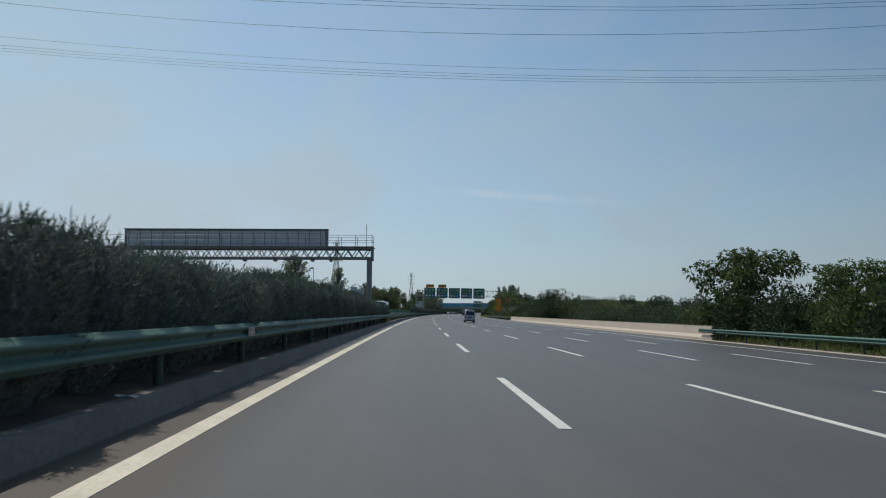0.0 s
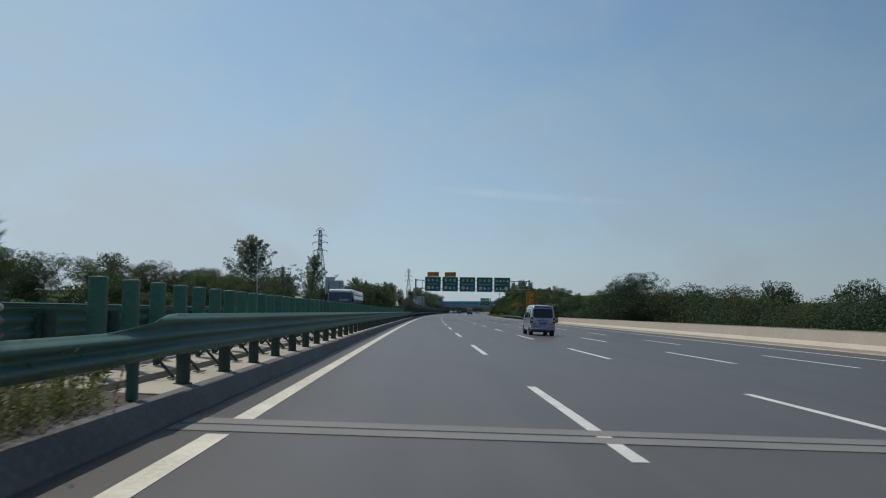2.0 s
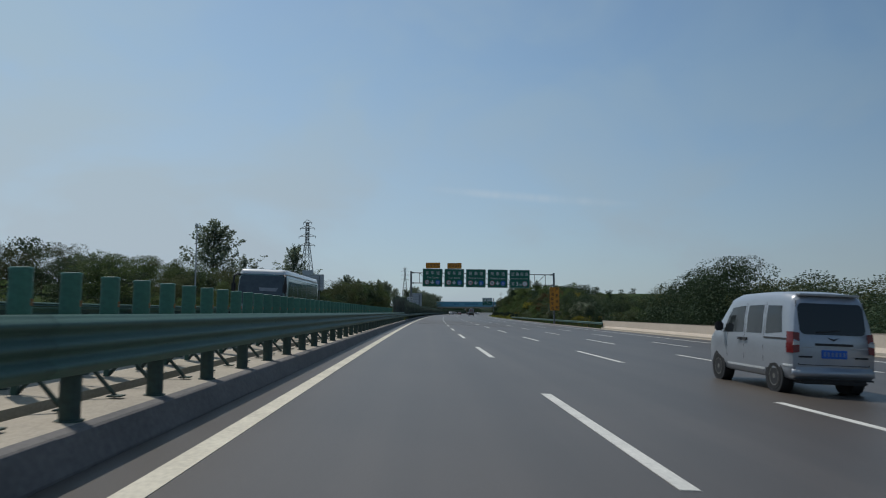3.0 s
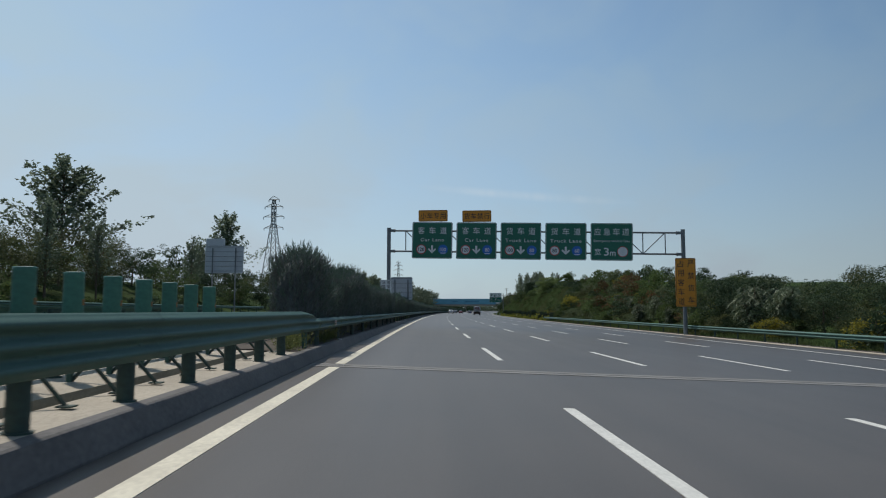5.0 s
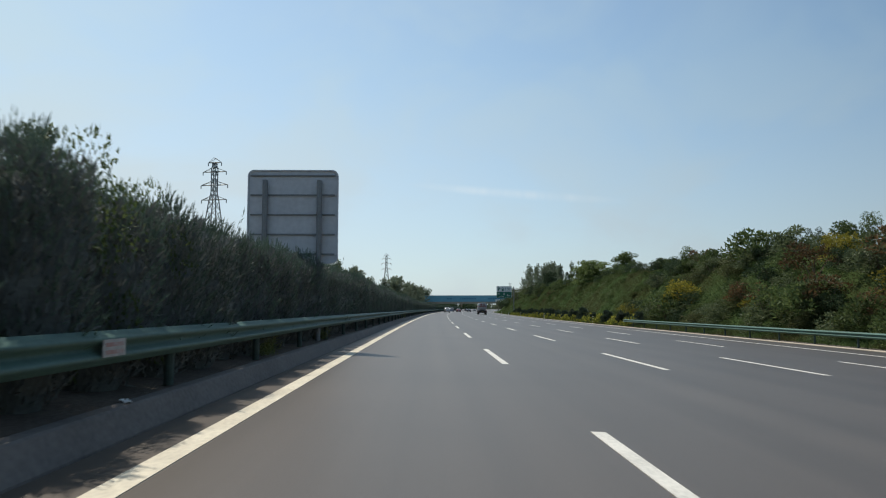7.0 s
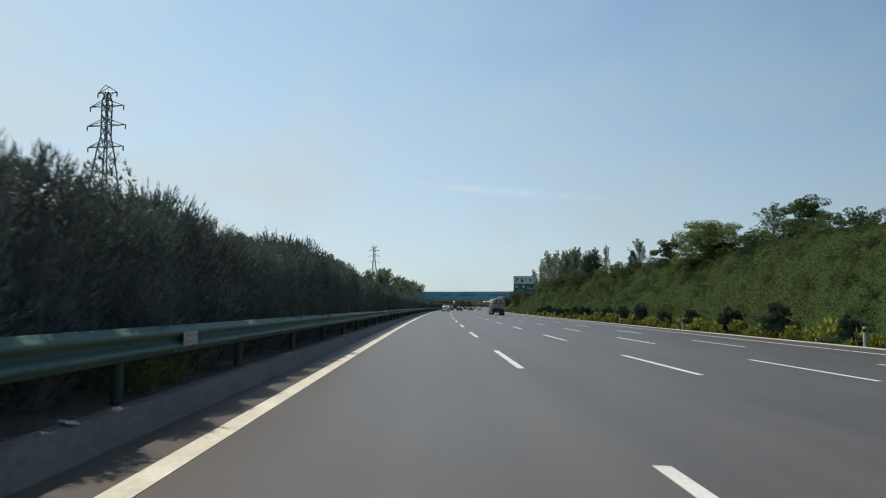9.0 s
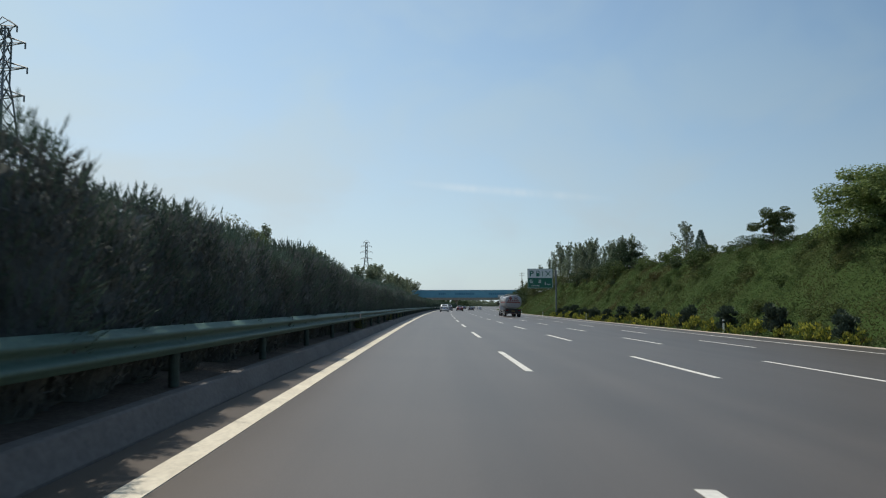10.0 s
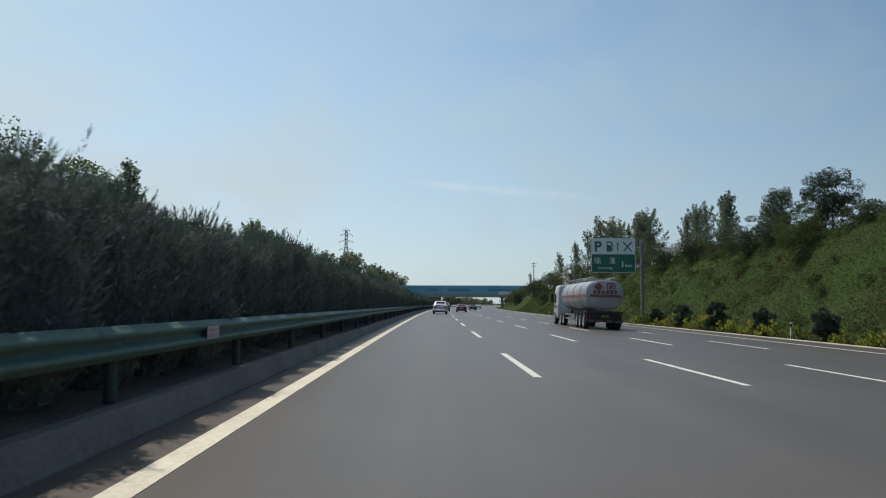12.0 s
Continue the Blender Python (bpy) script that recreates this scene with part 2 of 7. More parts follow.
ASPHALT = asphalt_material()
LINE = material("road_paint", (0.72, 0.70, 0.64), (0.50, 0.49, 0.45), 0.7, scale=1.2, fine=22, bump=0.3, reach=0.004, spread=0.55)
LINE_WARM = material("road_paint_yellowed", (0.74, 0.68, 0.54), (0.52, 0.47, 0.37), 0.7, scale=1.2, fine=22, bump=0.3, reach=0.004, spread=0.55)
CONCRETE = material("concrete", (0.48, 0.415, 0.325), (0.32, 0.275, 0.215), 0.85, scale=0.7, fine=30, bump=0.3, reach=0.006)
CONCRETE_LIGHT = material("painted_concrete", (0.68, 0.575, 0.465), (0.56, 0.465, 0.370), 0.8, scale=0.35, fine=6, bump=0.2, reach=0.006, spread=0.9)
KERB = material("kerb_concrete", (0.160, 0.148, 0.140), (0.098, 0.091, 0.087), 0.88, scale=0.8, fine=18, bump=0.25, reach=0.008)
FADED_ORANGE = material("faded_orange", (0.30, 0.13, 0.03), (0.18, 0.10, 0.04), 0.6, bump=0)
SOIL = material("dry_soil", (0.150, 0.128, 0.106), (0.085, 0.072, 0.062), 0.95, scale=1.3, fine=20, bump=0.7, reach=0.03, spec=0.1)
EARTH = material("grassy_ground", (0.036, 0.066, 0.018), (0.038, 0.050, 0.018), 0.95, scale=0.12, fine=5, bump=0.5, reach=0.06, spec=0.05)
GREEN_STEEL = material("green_painted_steel", (0.055, 0.138, 0.108), (0.036, 0.090, 0.072), 0.62, scale=1.1, fine=25, bump=0.06, reach=0.003, spread=0.8, vary=0.1)
GREEN_PLASTIC = material("green_plastic", (0.058, 0.190, 0.140), (0.042, 0.135, 0.100), 0.5, scale=2, fine=20, bump=0.05, vary=0.12)
# darker copy of the green: shade on posts and struts put into the colour
POST_SHADED = material("shaded_green_steel", (0.040, 0.076, 0.062), (0.028, 0.046, 0.040), 0.7, scale=2, fine=16, bump=0.1)
RAIL_GREY = material("dusty_green_steel", (0.085, 0.165, 0.138), (0.052, 0.105, 0.088), 0.60, scale=1.0, fine=16, bump=0.08, reach=0.003, spread=0.8, spec=0.3)
STEEL_GREY = material("grey_painted_steel", (0.23, 0.245, 0.25), (0.15, 0.16, 0.165), 0.5, metal=0.2, scale=1.2, fine=22, bump=0.08, reach=0.003)
GALV = material("galvanised_steel", (0.40, 0.41, 0.42), (0.28, 0.29, 0.30), 0.45, metal=0.5, scale=2, fine=24, bump=0.06, reach=0.003)
SIGN_BACK = material("sheet_aluminium", (0.58, 0.60, 0.62), (0.48, 0.50, 0.52), 0.5, metal=0.0, scale=0.9, fine=8, bump=0.04)
SIGN_GREEN = material("sign_green", (0.012, 0.155, 0.095), (0.010, 0.125, 0.078), 0.42, scale=1.5, fine=12, bump=0.03)
SIGN_WHITE = material("sign_white", (0.78, 0.79, 0.78), (0.66, 0.67, 0.66), 0.45, scale=3, fine=20, bump=0.02)
SIGN_AMBER = material("sign_amber", (0.80, 0.31, 0.02), (0.66, 0.25, 0.018), 0.45, scale=2, fine=16, bump=0.03)
SIGN_BLACK = material("sign_black", (0.025, 0.025, 0.03), (0.018, 0.018, 0.02), 0.5, bump=0)
SIGN_RED = material("sign_red", (0.55, 0.03, 0.03), (0.45, 0.025, 0.025), 0.45, bump=0)
SIGN_BLUE = material("sign_blue", (0.02, 0.16, 0.55), (0.018, 0.13, 0.46), 0.45, bump=0)
DARK_STEEL = material("dark_steel", (0.035, 0.036, 0.038), (0.02, 0.02, 0.022), 0.6, bump=0.1)
RUBBER = material("rubber", (0.022, 0.022, 0.023), (0.014, 0.014, 0.014), 0.8, scale=6, fine=40, bump=0.2)
CABLE = material("power_cable", (0.05, 0.052, 0.056), (0.035, 0.036, 0.04), 0.5, metal=0.4, bump=0)
BARK = material("bark", (0.16, 0.12, 0.085), (0.07, 0.052, 0.038), 0.92, scale=5, fine=26, bump=0.9, reach=0.03)
JOINT = material("worn_joint_concrete", (0.215, 0.203, 0.186), (0.158, 0.149, 0.136), 0.7, scale=0.8, fine=30, bump=0.15, reach=0.005)
JUNIPER = foliage("juniper_foliage", (0.132, 0.186, 0.140), (0.092, 0.132, 0.104), shine=0.05, through=0.18, vary=0.25)
# inner twigs and core: veiling glare over the dark hedge painted in as paler colour
JUNIPER_INNER = foliage("veiled_inner_juniper", (0.188, 0.204, 0.194), (0.138, 0.152, 0.145), shine=0.03, through=0.15, vary=0.2)
JUNIPER_CORE = material("juniper_shade", (0.138, 0.150, 0.140), (0.096, 0.106, 0.098), 0.95, scale=4, fine=24, bump=0.35, reach=0.03, spec=0.1)
LEAF = foliage("broad_leaves", (0.125, 0.162, 0.058), (0.056, 0.090, 0.034), shine=0.12, vary=0.26)
LEAF_DARK = foliage("dark_leaves", (0.074, 0.108, 0.054), (0.042, 0.066, 0.037), shine=0.08, through=0.22, vary=0.20)
LEAF_FRESH = foliage("fresh_leaves", (0.205, 0.260, 0.088), (0.105, 0.155, 0.052), through=0.45, vary=0.12)
LEAF_OLIVE = foliage("olive_leaves", (0.125, 0.135, 0.058), (0.066, 0.080, 0.038), shine=0.1, through=0.32, vary=0.24)
LEAF_DUSTY = foliage("dusty_pale_leaves", (0.150, 0.182, 0.094), (0.076, 0.102, 0.050), vary=0.2)
# pale poplar green, lightened further to carry the haze of distance
LEAF_POPLAR = foliage("hazed_poplar_leaves", (0.215, 0.255, 0.172), (0.120, 0.155, 0.104), through=0.5, vary=0.15)
LEAF_SUMAC = foliage("pale_feathered_leaves", (0.175, 0.205, 0.122), (0.066, 0.094, 0.050), shine=0.3, through=0.3, vary=0.2)
LEAF_GOLD = foliage("yellowing_leaves", (0.36, 0.29, 0.040), (0.13, 0.145, 0.032), vary=0.2)
LEAF_RUST = foliage("rusty_leaves", (0.155, 0.088, 0.042), (0.075, 0.062, 0.030), vary=0.25)
BLOSSOM = foliage("yellow_blossom", (0.56, 0.50, 0.08), (0.110, 0.150, 0.040), vary=0.25, bias=2.0)
SPIKY = foliage("dark_spiky_leaves", (0.078, 0.104, 0.074), (0.042, 0.060, 0.046), shine=0.08, through=0.2, vary=0.2)
GRASS = foliage("slope_grass", (0.116, 0.172, 0.061), (0.086, 0.132, 0.049), shine=0.05, through=0.30, vary=0.1, patch=(0.098, 0.090, 0.040))
CREEPER_DARK = foliage("bramble_leaves", (0.066, 0.098, 0.032), (0.036, 0.060, 0.020), shine=0.08, vary=0.1)
WEED = foliage("kerb_weeds", (0.20, 0.21, 0.075), (0.10, 0.13, 0.05), shine=0.1, through=0.35, vary=0.15)


# ---- helpers of this scene ----
def part(name, bm, mat, parent, label="", smooth=False):
    """Links a bmesh as one mesh object under a thing or a part (or at top level, with parent None)."""
    me = bpy.data.meshes.new(name)
    bm.to_mesh(me)
    bm.free()
    return put(name, me, mat, parent, label, smooth)


def put(name, me, mat=None, parent=None, label="", smooth=False):
    if mat is not None and not me.materials:
        me.materials.append(mat)
    if smooth:
        me.polygons.foreach_set("use_smooth", [True] * len(me.polygons))
    ob = new(name, me)
    if parent is not None:
        ob.parent = parent
    if label:
        tagged(ob, label)
    return ob


def thing(name, m, label, category, group="", kind=""):
    ob = new(name)
    ob.empty_display_size = 0.3
    ob.matrix_basis = m
    return tagged(ob, label, category, group, kind)


def box(bm, x0, x1, y0, y1, z0, z1, bevel=0.0):
    r = bmesh.ops.create_cube(bm, size=1, matrix=Matrix.Translation(((x0 + x1) / 2, (y0 + y1) / 2, (z0 + z1) / 2)) @ Matrix.Diagonal((x1 - x0, y1 - y0, z1 - z0, 1)))
    if bevel:
        edges = list({e for v in r["verts"] for e in v.link_edges})
        bmesh.ops.bevel(bm, geom=edges, offset=bevel, segments=2, affect="EDGES")
    return bm


def bar(bm, a, b, r, sides=8, r2=None):
    """A round bar from a to b."""
    a, b = Vector(a), Vector(b)
    q = (b - a).to_track_quat("Z", "Y").to_matrix().to_4x4()
    bmesh.ops.create_cone(bm, cap_ends=True, segments=sides, radius1=r, radius2=r if r2 is None else r2, depth=(b - a).length, matrix=Matrix.Translation((a + b) / 2) @ q)
    return bm


def boxed(*a, **k):
    return box(bmesh.new(), *a, **k)


def barred(*a, **k):
    return bar(bmesh.new(), *a, **k)


def rounded(w, h, r, n=5):
    """Corner points of a rounded rectangle about the origin."""
    pts = []
    for cx, cy, a0 in ((w / 2 - r, h / 2 - r, 0), (-w / 2 + r, h / 2 - r, 90), (-w / 2 + r, -h / 2 + r, 180), (w / 2 - r, -h / 2 + r, 270)):
        for i in range(n + 1):
            a = radians(a0 + 90 * i / n)
            pts.append((cx + r * math.cos(a), cy + r * math.sin(a)))
    return pts


def slab(pts, y0, y1, cx=0.0, cz=0.0, bm=None):
    """An upright plate with the outline pts (x, z), from depth y0 to y1."""
    bm = bm or bmesh.new()
    f = [bm.verts.new((cx + x, y0, cz + z)) for x, z in pts]
    b = [bm.verts.new((cx + x, y1, cz + z)) for x, z in pts]
    bm.faces.new(f)
    bm.faces.new(b[::-1])
    for i in range(len(pts)):
        j = (i + 1) % len(pts)
        bm.faces.new((f[i], b[i], b[j], f[j]))
    bmesh.ops.recalc_face_normals(bm, faces=bm.faces)
    return bm


def ring(outer, inner, y0, y1, cx=0.0, cz=0.0):
    """A flat upright frame between two outlines of as many points."""
    bm = bmesh.new()
    n = len(outer)
    v = [[bm.verts.new((cx + x, y, cz + z)) for x, z in pts] for pts, y in ((outer, y0), (inner, y0), (inner, y1), (outer, y1))]
    for i in range(n):
        j = (i + 1) % n
        for a, b in ((0, 1), (1, 2), (2, 3), (3, 0)):
            bm.faces.new((v[a][i], v[a][j], v[b][j], v[b][i]))
    bmesh.ops.recalc_face_normals(bm, faces=bm.faces)
    return bm


def circle(r, n=28):
    return [(r * math.cos(2 * math.pi * i / n), r * math.sin(2 * math.pi * i / n)) for i in range(n)]


def lettering(body, height, mat, parent, x, z, y, width=None, weight=0.012, label=""):
    """Writing on an upright face that looks along -y, centred on x, z; width squeezes or stretches it."""
    cu = bpy.data.curves.new("lettering", "FONT")
    cu.body, cu.size, cu.extrude, cu.offset, cu.resolution_u = body, 1.0, 0.004, weight if body.isascii() else 0.003, 3
    cu.align_x, cu.align_y = "CENTER", "BOTTOM_BASELINE"
    cu.space_character = 1.18 if len(body) > 3 else 1.0
    tmp = new("lettering", cu)
    me = bpy.data.meshes.new_from_object(tmp.evaluated_get(bpy.context.evaluated_depsgraph_get()))
    bpy.data.objects.remove(tmp)
    co = np.empty(len(me.vertices) * 3)
    me.vertices.foreach_get("co", co)
    co = co.reshape(-1, 3)
    lo, hi = co.min(0), co.max(0)
    k = height / (hi[1] - lo[1])
    kx = width / (hi[0] - lo[0]) if width else k
    out = np.empty_like(co)
    out[:, 0] = (co[:, 0] - (lo[0] + hi[0]) / 2) * kx + x
    out[:, 1] = y - (co[:, 2] + 0.004) * 0.6
    out[:, 2] = (co[:, 1] - (lo[1] + hi[1]) / 2) * k + z
    me.vertices.foreach_set("co", out.ravel())
    me.materials.clear()
    return put("lettering", me, mat, parent, label)


def sweep(name, profile, s0, s1, mat, step=4.0, closed=True, parent=None, uv=False, smooth=False):
    """A profile of (d, h over the road's plane) drawn along the road."""
    n = max(2, int(round((s1 - s0) / step)) + 1)
    verts, faces = [], []
    k = len(profile)
    for s in np.linspace(s0, s1, n):
        verts += [tuple(G(s, d, h)) for d, h in profile]
    for i in range(n - 1):
        for j in range(k if closed else k - 1):
            a, b = i * k + j, i * k + (j + 1) % k
            faces.append((a, b, b + k, a + k))
    if closed:
        faces += [tuple(range(k))[::-1], tuple(range((n - 1) * k, n * k))]
    me = bpy.data.meshes.new(name)
    me.from_pydata(verts, [], faces)
    if uv:
        lay = me.uv_layers.new(name="along")
        ss = np.linspace(s0, s1, n)
        for lp in me.loops:
            i, j = divmod(lp.vertex_index, k)
            lay.data[lp.index].uv = (profile[j][0], ss[i])
    bm = bmesh.new()
    bm.from_mesh(me)
    bmesh.ops.recalc_face_normals(bm, faces=bm.faces)
    bm.to_mesh(me)
    bm.free()
    return put(name, me, mat, parent, smooth=smooth)


def smooth(a, b, x):
    t = min(1.0, max(0.0, (x - a) / (b - a)))
    return t * t * (3 - 2 * t)

# ---- ground and carriageways ----
BRIDGE = (69.3, 169.3)      # the stretch that crosses a hollow


def terrain(s, d):
    """Height of the ground outside the carriageways."""
    z = -SLOPE * d - 0.12
    rough = 0.35 * noise.noise((s * 0.06, d * 0.11, 0)) + 0.15 * noise.noise((s * 0.3, d * 0.3, 4))
    hollow = smooth(40, 75, s) * (1 - smooth(165, 200, s))
    if d > 20.4:
        bank = smooth(185, 275, s) * (1 - 0.3 * smooth(560, 760, s))
        rough += 0.22 * noise.noise((s * 0.14, d * 0.30, 7)) * smooth(22.5, 24, d)
        top = 6.7 + 0.7 * noise.noise((s * 0.02, 1, 0)) + 1.2 * smooth(300, 335, s) * (1 - smooth(470, 540, s))
        z = -0.87 + smooth(20.4, 22.5, d) * (0.05 + rough * 0.4)
        z += bank * top * smooth(21.8, 31.5, d) - hollow * 5.0 * smooth(22.2, 30, d)
        z += rough * smooth(22.5, 26, d) * 0.6
    if d < -25.6:
        z = 0.75 + rough * smooth(25.6, 28, -d)
        z += (1 - hollow * 0.75) * 4.5 * smooth(29, 44, -d) + hollow * 2.5 * smooth(34, 60, -d)
    return z


def build_ground():
    ss = np.concatenate([np.linspace(-2600, -60, 14), np.arange(-40, 760, 2.5), np.linspace(780, 3600, 24)])
    dd = np.concatenate([np.linspace(-2400, -90, 12), np.arange(-80, -26, 4.0), [-25.6, -20, -10, -4.7, -2.7, 5, 12, 20.4], np.arange(21.2, 34, 0.8), np.arange(36, 80, 5.0), np.linspace(90, 2400, 12)])
    verts = [tuple(W(s, d, terrain(s, d) if -80 <= d <= 80 and -60 <= s <= 1200 else terrain(s, max(-80, min(80, d))) * 0.6)) for s in ss for d in dd]
    k = len(dd)
    faces = [(i * k + j, i * k + j + 1, (i + 1) * k + j + 1, (i + 1) * k + j) for i in range(len(ss) - 1) for j in range(k - 1)]
    me = bpy.data.meshes.new("ground")
    me.from_pydata(verts, [], faces)
    return tagged(put("ground", me, EARTH, smooth=True), "uneven grassy ground with bare earth beside the expressway", "ground", kind="structure")


build_ground()
END = 1500
road = tagged(sweep("road", [(-2.5, 0), (20.3, 0), (20.3, -0.4), (-2.5, -0.4)], -60, END, ASPHALT, uv=True), "worn grey asphalt carriageway with five lanes", "road", kind="structure")
far_road = tagged(sweep("opposite_road", [(-25.4, 0.0), (-4.95, 0.0), (-4.95, -0.4), (-25.4, -0.4)], -60, END, ASPHALT, uv=True), "grey asphalt carriageway of the opposite direction", "road", kind="structure")
for s0, s1, mat, lab in ((-60, BRIDGE[0], SOIL, "bare dry soil strip between the carriageways"), (BRIDGE[1], END, SOIL, "bare dry soil strip between the carriageways")):
    tagged(sweep("median", [(-4.72, 0.05), (-4.72, 0.22), (-3.7, 0.28), (-2.74, 0.22), (-2.74, 0.05)], s0, s1, mat), lab, "median", kind="structure")
tagged(sweep("median", [(-3.30, -0.05), (-3.30, 0.246), (-2.74, 0.246), (-2.74, -0.05)], BRIDGE[0], BRIDGE[1], CONCRETE), "sunlit concrete deck edge of the bridge", "bridge deck", kind="structure")
tagged(sweep("median", [(-4.72, -0.05), (-4.72, 0.246), (-3.62, 0.246), (-3.62, -0.05)], BRIDGE[0], BRIDGE[1], CONCRETE), "sunlit concrete deck edge of the bridge", "bridge deck", kind="structure")
for sgn, lab in ((1, "stained concrete kerb at the central reserve"), (-1, "concrete kerb of the opposite carriageway")):
    prof = [(-2.48, -0.1), (-2.48, 0.02), (-2.59, 0.235), (-2.615, 0.25), (-2.74, 0.25), (-2.74, -0.1)]
    if sgn < 0:
        prof = [(-7.45 - d, h) for d, h in prof]
    tagged(sweep("kerb", prof, -60, END, KERB), lab, "kerb", kind="structure")
tagged(sweep("kerb", [(20.25, -0.1), (20.25, 0.02), (20.3, 0.05), (20.6, 0.05), (20.6, -0.1)], -60, END, CONCRETE), "low concrete edging beside the hard shoulder", "kerb", kind="structure")

# edge lines and their parts
def line_piece(s0, s1, d, w, h=0.006):
    bm = bmesh.new()
    n = max(2, int((s1 - s0) / 6) + 1)
    vs = [[bm.verts.new(G(s, d + o, z)) for o, z in ((-w / 2, 0.0), (-w / 2, h), (w / 2, h), (w / 2, 0.0))] for s in np.linspace(s0, s1, n)]
    for a, b in zip(vs, vs[1:]):
        for j in range(3):
            bm.faces.new((a[j], a[j + 1], b[j + 1], b[j]))
    bm.faces.new(vs[0][::-1])
    bm.faces.new(vs[-1])
    bmesh.ops.recalc_face_normals(bm, faces=bm.faces)
    return bm


for s0, s1 in ((-60, 68.45), (69.35, 168.85), (169.75, END)):
    part("edge_line", line_piece(s0, s1, -1.905, 0.215), LINE_WARM, road, "yellowed white edge line")
    part("edge_line", line_piece(s0, s1, 17.4, 0.18), LINE, road, "white edge line")
    part("edge_line", line_piece(s0, s1, -5.55, 0.18), LINE, far_road, "white edge line")
    part("edge_line", line_piece(s0, s1, -24.2, 0.18), LINE, far_road, "white edge line")

# steel and concrete joints at both ends of the bridge
for s in (68.98, 169.3):
    for a, b in ((-0.38, -0.04), (0.04, 0.38)):
        part("joint_concrete", boxed(-2.45, 20.25, a, b, -0.03, 0.008), JOINT, road, "grey concrete strip of the expansion joint").matrix_basis = at(s, 0, 0) @ Matrix.Rotation(math.atan(SLOPE), 4, "Y")
    part("joint_gap", boxed(-2.45, 20.25, -0.04, 0.04, -0.03, 0.004), DARK_STEEL, road, "dark steel expansion gap").matrix_basis = at(s, 0, 0) @ Matrix.Rotation(math.atan(SLOPE), 4, "Y")

# bridge parapet on the outer side
tagged(sweep("parapet", [(21.0, -0.25), (21.0, 0.16), (21.13, 0.40), (21.16, 1.02), (21.14, 1.06), (21.45, 1.06), (21.45, -0.25)], 49.9, 179.5, CONCRETE_LIGHT), "cream painted concrete bridge parapet with weather stains", "parapet", kind="structure")
for s0, s1 in ((-60, 55.5), (179.5, 300)):
    tagged(sweep("verge", [(20.6, -0.2), (20.6, 0.03), (21.6, 0.06), (22.6, -0.02), (22.6, -0.2)], s0, s1, SOIL), "dusty verge with sparse weeds behind the kerb", "verge", kind="structure")


# ---- guard rails ----
def beam_mesh(length, waves, depth=0.085, height=0.31):
    """A rolled steel beam of two or three waves, its face to +x, its middle at z = 0."""
    n = waves * 8
    pts = []
    for i in range(n + 1):
        u = i / n
        pts.append((depth / 2 * -math.cos(2 * math.pi * waves * u), (u - 0.5) * height))
    bm = bmesh.new()
    rows_ = []
    for y in (0, length):
        rows_.append([bm.verts.new((x, y, z)) for x, z in pts] + [bm.verts.new((x - 0.006, y, z)) for x, z in reversed(pts)])
    k = len(rows_[0])
    for j in range(k):
        bm.faces.new((rows_[0][j], rows_[0][(j + 1) % k], rows_[1][(j + 1) % k], rows_[1][j]))
    bmesh.ops.recalc_face_normals(bm, faces=bm.faces)
    me = bpy.data.meshes.new("beam")
    bm.to_mesh(me)
    bm.free()
    me.polygons.foreach_set("use_smooth", [True] * len(me.polygons))
    return me


def mesh_of(name, bm, mat):
    me = bpy.data.meshes.new(name)
    bm.to_mesh(me)
    bm.free()
    me.materials.append(mat)
    return me


def guard_rail(label, d, s0, s1, top, waves, mat, face=1, post_step=4.0, base=0.24, height=0.30):
    """A run of rail: beams of four metres that overlap, spacer blocks and posts."""
    rail = thing("guard_rail", Matrix.Identity(4), label, "guard rail", kind="structure")
    beam = beam_mesh(4.08, waves, 0.085 if waves == 2 else 0.062, height)
    beam.materials.append(mat)
    lap = mesh_of("splice", boxed(-0.02, 0.055, -0.14, 0.14, -height / 2 + 0.02, height / 2 - 0.02, bevel=0.008), mat)
    ph = top - base
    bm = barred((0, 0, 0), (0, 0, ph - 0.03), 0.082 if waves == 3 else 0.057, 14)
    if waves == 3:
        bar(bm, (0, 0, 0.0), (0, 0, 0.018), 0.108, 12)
    post = mesh_of("post", bm, POST_SHADED)
    block = mesh_of("spacer", boxed(-0.10, 0.03, -0.05, 0.05, -height * 0.35, height * 0.35, bevel=0.01), mat)
    z = top - height / 2
    s, i = s0, 0
    while s < s1 - 0.5:
        m = on(s, d + 0.003 * (i % 2) * face, z) @ (Matrix.Identity(4) if face > 0 else Matrix.Translation((0, 4.0, 0)) @ Matrix.Rotation(math.pi, 4, "Z"))
        put("beam", beam, parent=rail).matrix_basis = m
        s, i = s + 4.0, i + 1
    s = s0 + 0.6
    while s < s1:
        put("post", post, parent=rail).matrix_basis = on(s, d - 0.16 * face, base)
        put("spacer", block, parent=rail).matrix_basis = on(s, d - 0.055 * face, z) @ (Matrix.Identity(4) if face > 0 else Matrix.Rotation(math.pi, 4, "Z"))
        s += post_step
    return rail


